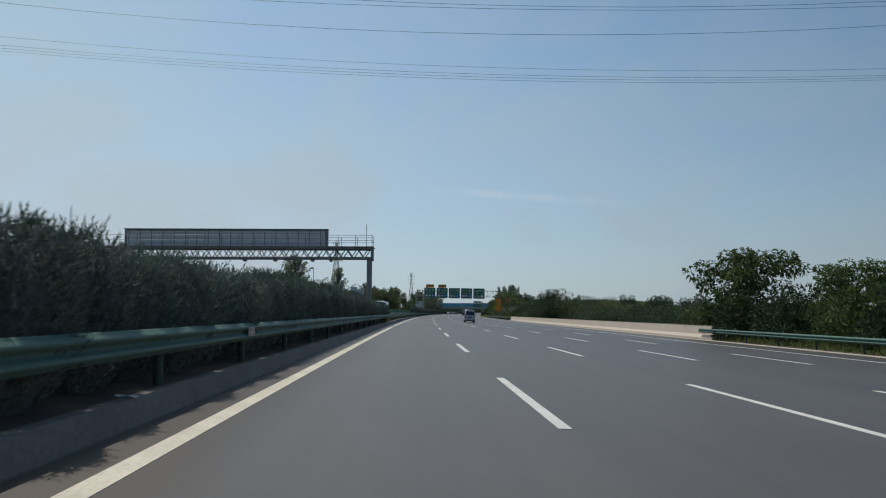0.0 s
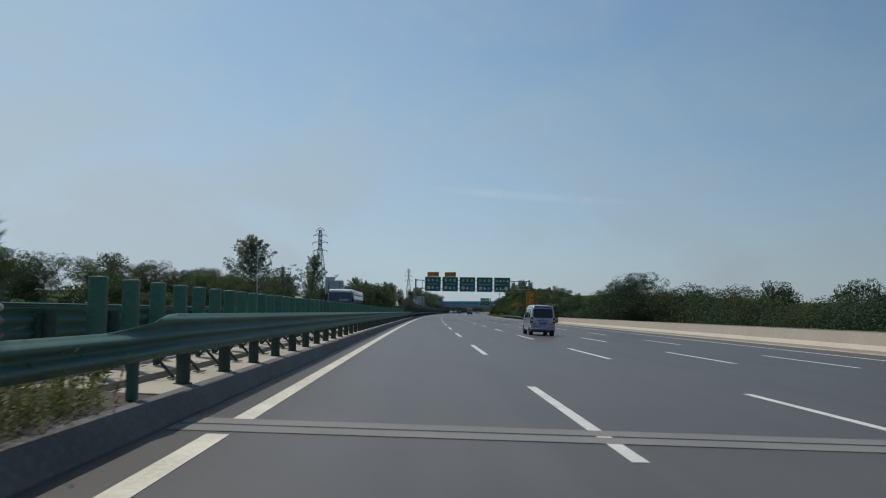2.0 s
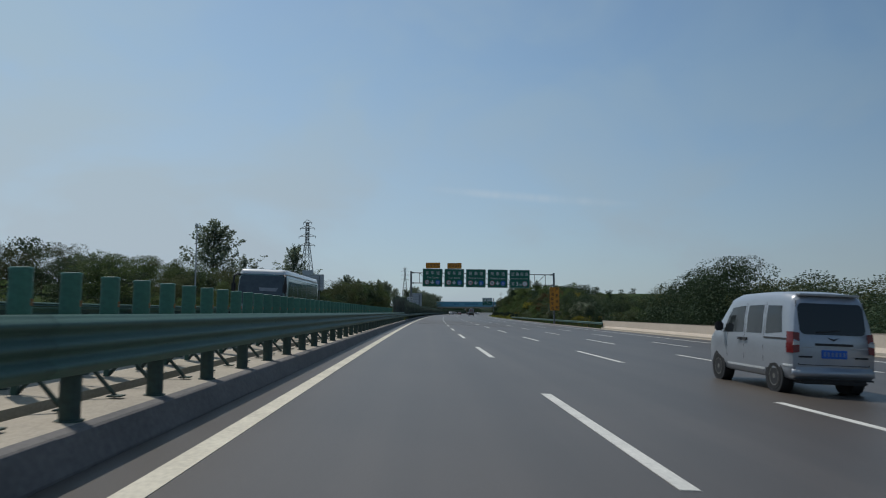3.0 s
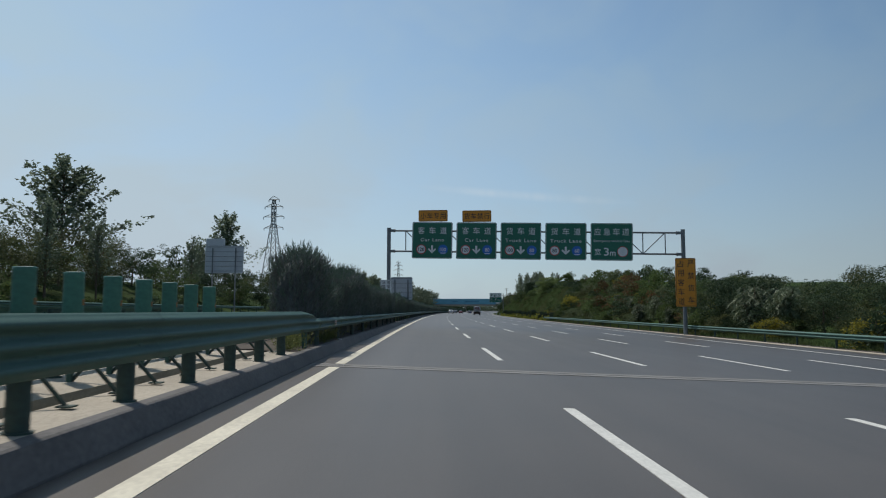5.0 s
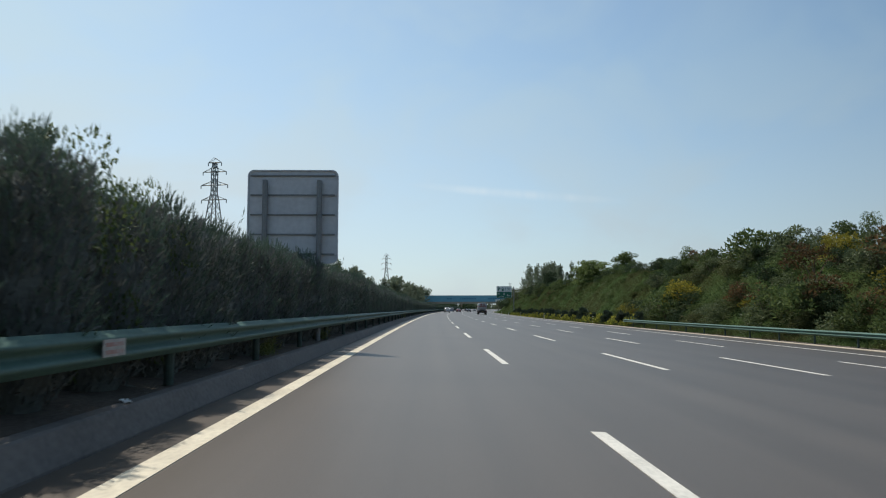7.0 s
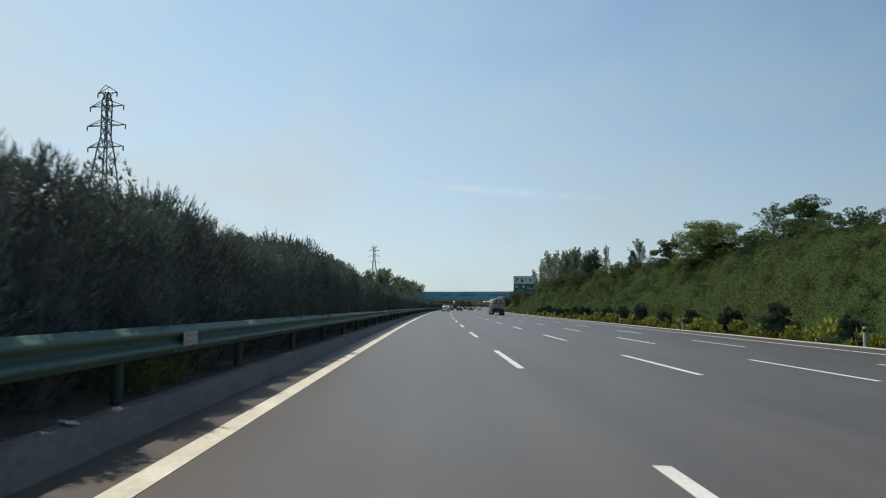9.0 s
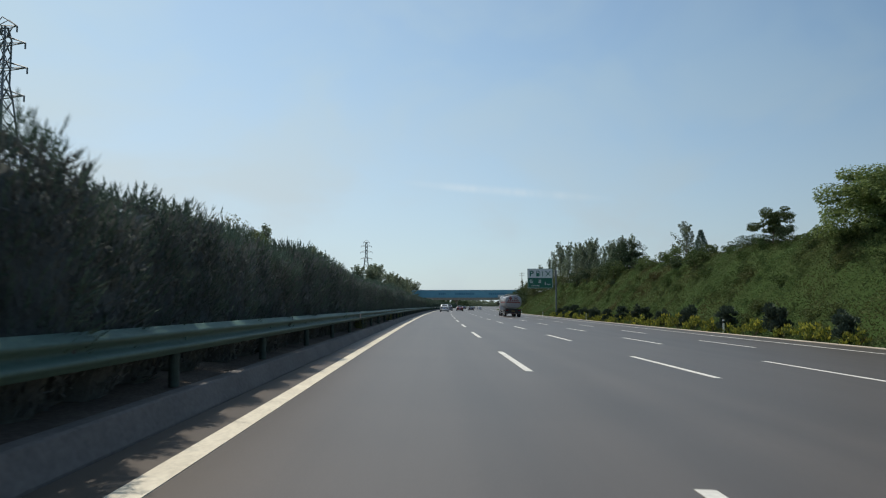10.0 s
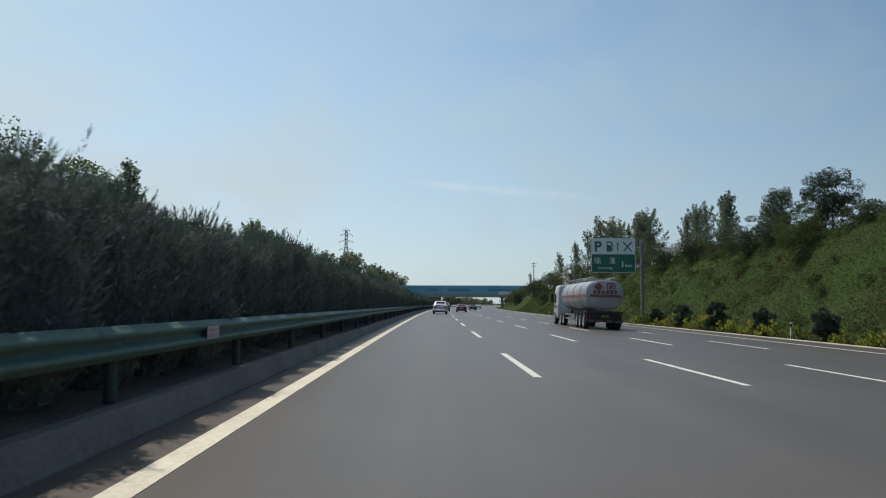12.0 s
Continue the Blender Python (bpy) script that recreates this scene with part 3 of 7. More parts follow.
RAIL_D = -2.70
guard_rail("dusty green two-wave steel guard rail before the hedge", RAIL_D, -20.0, 68.0, 0.915, 2, RAIL_GREY)
guard_rail("dusty green two-wave steel guard rail before the hedge", RAIL_D, 172.0, 600.0, 0.915, 2, RAIL_GREY)
guard_rail("green three-wave steel guard rail on the bridge", RAIL_D, 69.7, 169.7, 1.085, 3, GREEN_STEEL, post_step=1.75, height=0.46)
guard_rail("green three-wave steel guard rail of the opposite carriageway", -4.62, 69.7, 169.7, 1.085, 3, GREEN_STEEL, face=-1, post_step=1.75, height=0.46)
guard_rail("dusty green steel guard rail of the opposite carriageway", -4.62, -20.0, 68.0, 0.90, 2, RAIL_GREY, face=-1)
guard_rail("dusty green steel guard rail of the opposite carriageway", -4.62, 172.0, 420.0, 0.90, 2, RAIL_GREY, face=-1)
guard_rail("green steel guard rail at the outer edge of the opposite carriageway", -25.6, 60.0, 260.0, 0.85, 2, GREEN_STEEL, base=0.0)
guard_rail("green two-wave steel guard rail beside the hard shoulder", 20.9, -24.0, 51.0, 0.82, 2, GREEN_STEEL, face=-1, base=0.0)
guard_rail("green two-wave steel guard rail beside the hard shoulder", 20.9, 178.5, 292.0, 0.82, 2, GREEN_STEEL, face=-1, base=0.0)


def transition(s0, s1, up, d=RAIL_D):
    """The short flared piece that joins the low beam to the high one."""
    bm = bmesh.new()
    rings = []
    for q in np.linspace(0, 1, 7):
        e = smooth(0, 1, q) if up else 1 - smooth(0, 1, q)
        top, h, waves = 0.915 + 0.17 * e, 0.30 + 0.16 * e, 2 + e
        pts = []
        for i in range(25):
            u = i / 24
            pts.append((-0.0425 * math.cos(2 * math.pi * waves * u), top - h + u * h))
        rings.append([bm.verts.new(G(s0 + (s1 - s0) * q, d + x, z)) for x, z in pts] + [bm.verts.new(G(s0 + (s1 - s0) * q, d + x - 0.006, z)) for x, z in reversed(pts)])
    k = len(rings[0])
    for a, b in zip(rings, rings[1:]):
        for j in range(k):
            bm.faces.new((a[j], a[(j + 1) % k], b[(j + 1) % k], b[j]))
    bmesh.ops.recalc_face_normals(bm, faces=bm.faces)
    rail = thing("guard_rail", Matrix.Identity(4), "green flared guard rail piece at the bridge end", "guard rail", kind="structure")
    part("beam", bm, GREEN_STEEL, rail, smooth=True)
    part("post", barred(tuple(G((s0 + s1) / 2, d - 0.16, 0.24)), tuple(G((s0 + s1) / 2, d - 0.16, 0.85)), 0.06, 12), GREEN_STEEL, rail)


transition(67.9, 69.75, True)
transition(169.65, 172.05, False)

# struts in pairs that carry the anti-glare paddles, a foot on each deck edge
brace_rail = thing("rail_brace", Matrix.Identity(4), "dark green steel strut pairs across the gap between the bridge decks", "brace", kind="structure")
near_leg = barred((0.50, 0.0, 0.0), (0.0, 0.0, 0.56), 0.022, 6)
box(near_leg, 0.43, 0.57, -0.06, 0.06, 0.0, 0.014)
far_leg = barred((-0.48, 0.0, 0.0), (0.0, 0.0, 0.56), 0.022, 6)
box(far_leg, -0.55, -0.41, -0.06, 0.06, 0.0, 0.014)
legs = (mesh_of("strut", near_leg, POST_SHADED), mesh_of("strut", far_leg, POST_SHADED))
s = 70.7
while s < 169:
    for q in legs:
        put("strut", q, parent=brace_rail).matrix_basis = on(s, -3.60, 0.246)
    s += 1.0


# anti-glare paddles between the two bridge rails
def glare_panel():
    ob = thing("glare_panel", on(70.7, -4.08, 0.246), "green moulded plastic anti-glare paddle between the bridge rails", "glare panel", "anti-glare paddles")
    bm = bmesh.new()
    loops = []
    for z, k in ((0.36, 0.94), (0.40, 1.06), (0.80, 1.02), (1.20, 0.98), (1.225, 1.03), (1.245, 1.0), (1.25, 0.8)):
        oval = []
        for i in range(18):
            c, q = math.cos(i * math.pi / 9), math.sin(i * math.pi / 9)
            oval.append(bm.verts.new((0.115 * k * math.copysign(abs(c) ** 0.7, c), 0.065 * k * math.copysign(abs(q) ** 0.8, q), z)))
        loops.append(oval)
    for lo, hi in zip(loops, loops[1:]):
        for i in range(18):
            bm.faces.new((lo[i], lo[(i + 1) % 18], hi[(i + 1) % 18], hi[i]))
    bm.faces.new(loops[0][::-1])
    bm.faces.new(loops[-1])
    part("paddle", bm, GREEN_PLASTIC, ob, smooth=True)
    part("stem", boxed(-0.03, 0.03, -0.03, 0.03, 0.0, 0.46), GREEN_STEEL, ob)
    part("reflector", slab(rounded(0.010, 0.07, 0.004), -0.02, 0.02, 0.116, 0.9), FADED_ORANGE, ob, "faded orange reflector strip")
    return ob


first = glare_panel()
s = 71.7
while s < 168.6:
    copy_thing(first, on(s, -4.08, 0.246, random.uniform(-2, 2)))
    s += 1.0

# ---- gantries and signs ----
def zigzag(parent, mat, x0, x1, z0, z1, y, pitch, r):
    """Diagonals of a lattice between two chords, each a part on one of two shared meshes."""
    h = pitch / 2
    up = mesh_of("diagonal", barred((0, 0, z0), (h, 0, z1), r, 8), mat)
    down = mesh_of("diagonal", barred((0, 0, z1), (h, 0, z0), r, 8), mat)
    x, i = x0, 0
    while x + h <= x1 + 1e-6:
        put("diagonal", up if i % 2 == 0 else down, parent=parent).matrix_basis = Matrix.Translation((x, y, 0))
        x, i = x + h, i + 1


def message_gantry():
    """Portal over the opposite carriageway that carries a long message board, seen from behind."""
    D0, D1 = -26.6, -3.85
    g = thing("message_gantry", at(61.2, 0, 0), "grey lattice steel gantry with walkway over the opposite carriageway", "gantry")
    for x, base in ((-4.15, 0.25), (-26.4, 0.6)):
        for y in (-0.8, 0.8):
            part("column", barred((x, y, base), (x, y, 5.75), 0.17, 20), STEEL_GREY, g, smooth=False)
        for i in range(7):
            z = 1.2 + i * 0.66
            part("lacing", barred((x, -0.8, z), (x, 0.8, z + (0.5 if i % 2 else -0.2)), 0.055, 8), GALV, g)
        part("cap_plate", boxed(x - 0.28, x + 0.34, -1.08, 1.08, 5.72, 5.80, bevel=0.01), STEEL_GREY, g)
    for y in (-0.9, 0.9):
        part("chord", boxed(D0, D1, y - 0.06, y + 0.06, 5.80, 5.93, bevel=0.01), STEEL_GREY, g)
        part("chord", boxed(D0, D1, y - 0.06, y + 0.06, 6.62, 6.76, bevel=0.01), STEEL_GREY, g)
        part("end_post", boxed(D1 - 0.13, D1, y - 0.06, y + 0.06, 5.93, 6.62), STEEL_GREY, g)
        zigzag(g, STEEL_GREY, D0 + 0.1, D1 - 0.1, 5.93, 6.62, y, 0.95, 0.04)
    h = 0.9
    lower = mesh_of("lower_lacing", barred((0, -0.9, 5.86), (h, 0.9, 5.86), 0.035, 6), STEEL_GREY)
    lower_b = mesh_of("lower_lacing", barred((0, 0.9, 5.86), (h, -0.9, 5.86), 0.035, 6), STEEL_GREY)
    for i in range(25):
        put("lower_lacing", lower if i % 2 else lower_b, parent=g).matrix_basis = Matrix.Translation((D0 + 0.1 + i * h, 0, 0))
    part("walkway", boxed(D0, D1 + 0.1, -1.05, 1.05, 6.76, 6.83), STEEL_GREY, g, "dark chequer-plate walkway")
    rail_post = mesh_of("rail_post", barred((0, 0, 6.83), (0, 0, 7.78), 0.022, 8), STEEL_GREY)
    for y in (-1.0, 1.0):
        for z in (7.34, 7.78):
            part("hand_rail", barred((D0, y, z), (D1, y, z), 0.02, 8), GALV, g)
        for i in range(17):
            put("rail_post", rail_post, parent=g).matrix_basis = Matrix.Translation((D1 - 0.02 - i * 1.42, y, 0))
    for z in (7.34, 7.78):
        part("hand_rail", barred((D1, -1.0, z), (D1, 1.0, z), 0.02, 8), STEEL_GREY, g)
    part("aerial", barred((-4.35, -0.9, 6.83), (-4.35, -0.9, 8.75), 0.022, 8), STEEL_GREY, g, "thin lightning rod")
    for x in (-7.6, -9.2, -12.4, -15.0):
        part("camera_box", boxed(x, x + 0.3, -0.25, 0.15, 5.58, 5.76, bevel=0.02), STEEL_GREY, g, "small grey detector box")
    b = thing("message_board", at(61.35, 0, 6.83), "long grey electronic message board seen from its ribbed back", "message board")
    part("casing", boxed(-25.3, -7.8, 0.0, 0.5, 0.0, 1.55, bevel=0.03), STEEL_GREY, b)
    part("back_panel", boxed(-25.05, -8.05, -0.03, 0.0, 0.10, 1.40), SIGN_BACK, b, "ribbed sheet metal back")
    rib = mesh_of("rib", boxed(-0.03, 0.03, -0.075, -0.03, 0.08, 1.42), STEEL_GREY)
    for i in range(18):
        put("rib", rib, parent=b).matrix_basis = Matrix.Translation((-24.9 + i * 0.97, 0, 0))
    for z in (0.34, 0.78, 1.2):
        part("rib_rail", boxed(-25.05, -8.05, -0.095, -0.075, z - 0.025, z + 0.025), GALV, b)
    part("hood", boxed(-25.34, -7.76, -0.12, 0.62, 1.552, 1.61, bevel=0.01), STEEL_GREY, b)


message_gantry()


def plate(ob, w, h, x, z, y, face, edge, corner=0.14, rim=0.035, back=0.0):
    """A sign plate with a rounded border line; its front looks along -y."""
    part("plate", slab(rounded(w, h, corner), y, y + 0.045, x, z), face, ob)
    part("border", ring(rounded(w - 0.07, h - 0.07, corner - 0.03), rounded(w - 0.07 - 2 * rim, h - 0.07 - 2 * rim, max(0.01, corner - 0.03 - rim)), y - 0.004, y + 0.002, x, z), edge, ob)


def arrow_down(w, h):
    return [(0, -h / 2), (w / 2, h * 0.02), (w / 2 - 0.10, h * 0.16), (0.085, -h * 0.10), (0.085, h / 2), (-0.085, h / 2), (-0.085, -h * 0.10), (-w / 2 + 0.10, h * 0.16), (-w / 2, h * 0.02)]


PORTAL = at(214.0, 0, 0, -6.84)      # the portal stands a little askew to the road
FALL = -0.019                        # and its beam falls to the right


def lane_sign(x0, x1, name, english, limit, least, label):
    w, h = x1 - x0, 3.10
    x = (x0 + x1) / 2
    ob = thing("lane_sign", PORTAL @ Matrix.Translation((x, 0, 7.15 + FALL * x)) @ Matrix.Rotation(-math.atan(FALL), 4, "Y"), label, "road sign", "lane signs on the gantry")
    plate(ob, w, h, 0, 0, 0, SIGN_GREEN, SIGN_WHITE)
    for z in (-h * 0.22, h * 0.28):
        part("backing_rail", boxed(-w / 2 + 0.1, w / 2 - 0.1, 0.045, 0.10, z - 0.04, z + 0.04), GALV, ob)
    n = len(name)
    for i, ch in enumerate(name):
        lettering(ch, 0.60, SIGN_WHITE, ob, (i - (n - 1) / 2) * w * (0.275 if n == 3 else 0.222), h * 0.27, -0.002, width=0.56, weight=0.012)
    if limit:
        lettering(english, 0.28, SIGN_WHITE, ob, 0, h * 0.015, -0.002, width=w * (0.58 if len(english) < 9 else 0.76), weight=0.004)
        part("limit_ring", ring(circle(0.41), circle(0.345), -0.008, -0.001, -w * 0.27, -h * 0.25), SIGN_RED, ob, "red ring of the speed limit")
        part("limit_disc", slab(circle(0.345), -0.006, -0.001, -w * 0.27, -h * 0.25), SIGN_WHITE, ob)
        lettering(limit, 0.31, SIGN_BLACK, ob, -w * 0.27, -h * 0.25, -0.008, width=0.52 if len(limit) == 3 else 0.38)
        part("arrow", slab(arrow_down(0.72, 0.68), -0.006, -0.001, 0, -h * 0.25), SIGN_WHITE, ob, "white lane arrow")
        part("least_disc", slab(circle(0.41), -0.006, -0.001, w * 0.27, -h * 0.25), SIGN_BLUE, ob, "blue minimum speed disc")
        lettering(least, 0.31, SIGN_WHITE, ob, w * 0.27, -h * 0.25, -0.008, width=0.52 if len(least) == 3 else 0.38)
        part("least_bar", slab([(-0.20, -0.03), (0.20, -0.03), (0.24, 0.03), (-0.24, 0.03)], -0.009, -0.005, w * 0.27, -h * 0.25 - 0.30), SIGN_WHITE, ob)
    else:
        lettering(english, 0.27, SIGN_WHITE, ob, 0, h * 0.015, -0.002, width=w * 0.85, weight=0.004)
        lettering("宽", 0.56, SIGN_WHITE, ob, -w * 0.33, -h * 0.27, -0.002, width=0.52)
        lettering("3", 0.66, SIGN_WHITE, ob, -w * 0.125, -h * 0.265, -0.002, width=0.40)
        lettering("m", 0.34, SIGN_WHITE, ob, w * 0.025, -h * 0.315, -0.002, width=0.46)
        part("limit_ring", ring(circle(0.44), circle(0.39), -0.008, -0.001, w * 0.26, -h * 0.26), SIGN_RED, ob, "red ring of the closed-lane disc")
        part("limit_disc", slab(circle(0.39), -0.006, -0.001, w * 0.26, -h * 0.26), SIGN_WHITE, ob)
    return ob


def sign_gantry():
    g = thing("sign_gantry", PORTAL @ Matrix.Translation((0, 0.14, 0)), "grey tubular steel portal gantry spanning the carriageway", "gantry")
    XL, XR = -3.76, 20.62
    upper, lower = (lambda x: 7.955 + FALL * x), (lambda x: 6.20 + FALL * x)
    for x, base, top in ((XL, 0.36, 8.23), (XR, -0.86, 7.80)):
        part("column", barred((x, 0, base), (x, 0, top), 0.165, 24), STEEL_GREY, g)
        part("column_cap", barred((x, 0, top), (x, 0, top + 0.04), 0.19, 24), STEEL_GREY, g)
        part("base_plate", boxed(x - 0.3, x + 0.3, -0.3, 0.3, base - 0.04, base + 0.04), STEEL_GREY, g)
        k = 1 if x < 0 else -1
        for level in (upper, lower):
            z = level(x)
            part("flange", boxed(min(x, x + 0.5 * k), max(x, x + 0.5 * k), -0.12, 0.12, z - 0.11, z + 0.11, bevel=0.015), STEEL_GREY, g)
            part("flange_ring", barred((x + 0.46 * k, 0, z), (x + 0.54 * k, 0, z), 0.15, 16), STEEL_GREY, g)
    for level in (upper, lower):
        part("chord", barred((XL + 0.15, 0, level(XL)), (XR - 0.15, 0, level(XR)), 0.075, 14), STEEL_GREY, g)
    xs = np.linspace(-2.3, 19.2, 13)
    for x in xs:
        part("upright", barred((x, 0, lower(x)), (x, 0, upper(x)), 0.045, 8), STEEL_GREY, g)
    for i, (a, b) in enumerate(zip(xs, xs[1:])):
        part("diagonal", barred((a, 0, lower(a) if i % 2 else upper(a)), (b, 0, upper(b) if i % 2 else lower(b)), 0.04, 8), STEEL_GREY, g)
    tags = (("客车道", "Car Lane", "120", "100"), ("客车道", "Car Lane", "120", "80"), ("货车道", "Truck Lane", "100", "80"), ("货车道", "Truck Lane", "80", "60"), ("应急车道", "Emergency vehicle lane", "", ""))
    spans = ((-1.73, 1.70), (2.04, 5.43), (5.76, 9.13), (9.47, 12.85), (13.18, 16.59))
    for (x0, x1), q in zip(spans, tags):
        text = "green lane sign with white writing, %s" % ("speed limits and arrow" if q[2] else "emergency lane three metres wide")
        lane_sign(x0, x1, *q, text)
    for x0, x1, z, text in ((-1.19, 1.30, 9.24, "小车专用"), (2.55, 5.00, 9.16, "货车禁行")):
        ob = thing("amber_plate", PORTAL @ Matrix.Translation(((x0 + x1) / 2, 0, z)), "amber plate with black writing above a lane sign", "road sign", "amber plates")
        plate(ob, x1 - x0, 0.98, 0, 0, 0, SIGN_AMBER, SIGN_BLACK, 0.10, 0.03)
        for i, ch in enumerate(text):
            lettering(ch, 0.52, SIGN_BLACK, ob, (i - 1.5) * 0.555, 0, -0.002, width=0.48)
        for x in (-0.7, 0.7):
            part("bracket", boxed(x - 0.03, x + 0.03, 0.045, 0.1, -0.95, 0.4), GALV, ob)
    ob = thing("warning_board", PORTAL @ Matrix.Translation((20.70, -0.09, 3.52)), "tall amber board with black vertical writing on the gantry column", "road sign")
    plate(ob, 1.60, 3.92, 0, 0, 0, SIGN_AMBER, SIGN_BLACK, 0.10, 0.03)
    for col, x in (("占用客车道", -0.38), ("严禁货车", 0.40)):
        for i, ch in enumerate(col):
            lettering(ch, 0.54, SIGN_BLACK, ob, x, 1.5 - i * (0.76 if len(col) == 5 else 0.98), -0.002, width=0.50)
    ob = thing("caution_board", PORTAL @ Matrix.Translation((-3.92, -0.09, 3.06)), "dusty white board with black vertical writing on the gantry column", "road sign")
    plate(ob, 1.0, 1.50, 0, 0, 0, SIGN_WHITE, SIGN_BLACK, 0.05, 0.014)
    for col, x in (("冰雪雨雾", -0.21), ("谨慎驾驶", 0.21)):
        for i, ch in enumerate(col):
            lettering(ch, 0.285, SIGN_BLACK, ob, x, 0.51 - i * 0.335, -0.002, width=0.28)
    return g


sign_gantry()


def board_from_behind(s, d0, d1, z0, z1, base, label, group=""):
    """A sign for the opposite direction, seen from its stiffened back."""
    w, h = d1 - d0, z1 - z0
    ob = thing("road_sign", at(s, (d0 + d1) / 2, z0), label, "road sign", group)
    part("sheet", slab(rounded(w, h, 0.16), 0, 0.03, 0, h / 2), SIGN_BACK, ob)
    part("rim", ring(rounded(w + 0.02, h + 0.02, 0.17), rounded(w - 0.05, h - 0.05, 0.14), -0.035, 0.035, 0, h / 2), SIGN_BACK, ob)
    n = int(h / 0.5)
    for i in range(n):
        z = 0.25 + i * (h - 0.4) / max(1, n - 1)
        part("stiffener", boxed(-w / 2 + 0.08, w / 2 - 0.08, -0.045, 0.0, z - 0.02, z + 0.02), STEEL_GREY, ob, "dark horizontal stiffener")
    for x in (-w * 0.30, w * 0.30):
        part("post", barred((x, -0.12, base - z0), (x, -0.12, h - 0.3), 0.075, 14), STEEL_GREY, ob)
    return ob


board_from_behind(236.0, -4.98, -2.48, 2.46, 5.06, 0.25, "pale sheet metal road sign seen from behind, standing in the hedge")
b = board_from_behind(239.5, -27.6, -23.0, 5.7, 9.0, 0.8, "large pale road sign of the opposite carriageway seen from behind")
part("upper_plate", slab(rounded(2.3, 0.85, 0.1), 0, 0.03, -1.1, 3.75), SIGN_BACK, b)


def service_sign():
    ob = thing("service_area_sign", at(447.0, 22.35, -0.9), "green and white service area sign on a single grey pole", "road sign")
    part("pole", barred((0, 0, 0), (0, 0, 9.3), 0.16, 18), STEEL_GREY, ob)
    for z in (6.4, 8.3):
        part("arm", barred((0.1, -0.05, z), (-5.2, -0.05, z), 0.07, 10), STEEL_GREY, ob)
        part("clamp", boxed(-0.24, 0.24, -0.24, 0.24, z - 0.12, z + 0.12, bevel=0.02), STEEL_GREY, ob)
    X, Z = -3.12, 7.5
    part("plate", slab(rounded(4.9, 3.85, 0.12), -0.20, -0.15, X, Z), SIGN_GREEN, ob)
    part("upper_field", slab(rounded(4.72, 1.72, 0.08), -0.208, -0.198, X, Z + 0.97), SIGN_WHITE, ob, "white upper field")
    part("border", ring(rounded(4.8, 3.75, 0.1), rounded(4.7, 3.65, 0.08), -0.206, -0.198, X, Z), SIGN_WHITE, ob)
    lettering("P", 1.12, SIGN_GREEN, ob, X - 1.62, Z + 0.97, -0.21, width=0.78, weight=0.03)
    y0, y1 = -0.216, -0.207
    part("pump_symbol", slab([(-0.30, -0.55), (0.25, -0.55), (0.25, 0.55), (-0.30, 0.55)], y0, y1, X - 0.42, Z + 0.95), SIGN_GREEN, ob, "fuel pump pictogram")
    part("pump_window", slab([(-0.2, 0.15), (0.16, 0.15), (0.16, 0.42), (-0.2, 0.42)], y0 - 0.005, y0 + 0.002, X - 0.42, Z + 0.95), SIGN_WHITE, ob)
    part("pump_hose", slab([(0.32, -0.4), (0.42, -0.4), (0.42, 0.3), (0.28, 0.5), (0.25, 0.42), (0.34, 0.25)], y0, y1, X - 0.42, Z + 0.95), SIGN_GREEN, ob)
    part("spanner_symbol", slab([(-0.06, -0.5), (0.06, -0.5), (0.06, 0.2), (0.16, 0.36), (0.13, 0.52), (0.05, 0.34), (-0.05, 0.34), (-0.13, 0.52), (-0.16, 0.36), (-0.06, 0.2)], y0, y1, X + 0.48, Z + 0.95), SIGN_GREEN, ob, "spanner pictogram")
    for k in (1, -1):
        part("cutlery_symbol", slab([(-0.5 * k, -0.5), (-0.4 * k, -0.55), (0.38 * k, 0.30), (0.52 * k, 0.42), (0.45 * k, 0.54), (0.26 * k, 0.40)], y0, y1, X + 1.55, Z + 0.95), SIGN_GREEN, ob, "crossed cutlery pictogram")
    lettering("临", 0.72, SIGN_WHITE, ob, X - 1.72, Z - 0.55, -0.202, width=0.66)
    lettering("潼", 0.72, SIGN_WHITE, ob, X - 0.1, Z - 0.55, -0.202, width=0.66)
    lettering("Lintong", 0.36, SIGN_WHITE, ob, X - 0.9, Z - 1.4, -0.202, width=1.5)
    lettering("1", 0.66, SIGN_WHITE, ob, X + 1.0, Z - 0.95, -0.202, width=0.15, weight=0.0)
    lettering("km", 0.34, SIGN_WHITE, ob, X + 1.65, Z - 1.1, -0.202, width=0.72)
    return ob


service_sign()


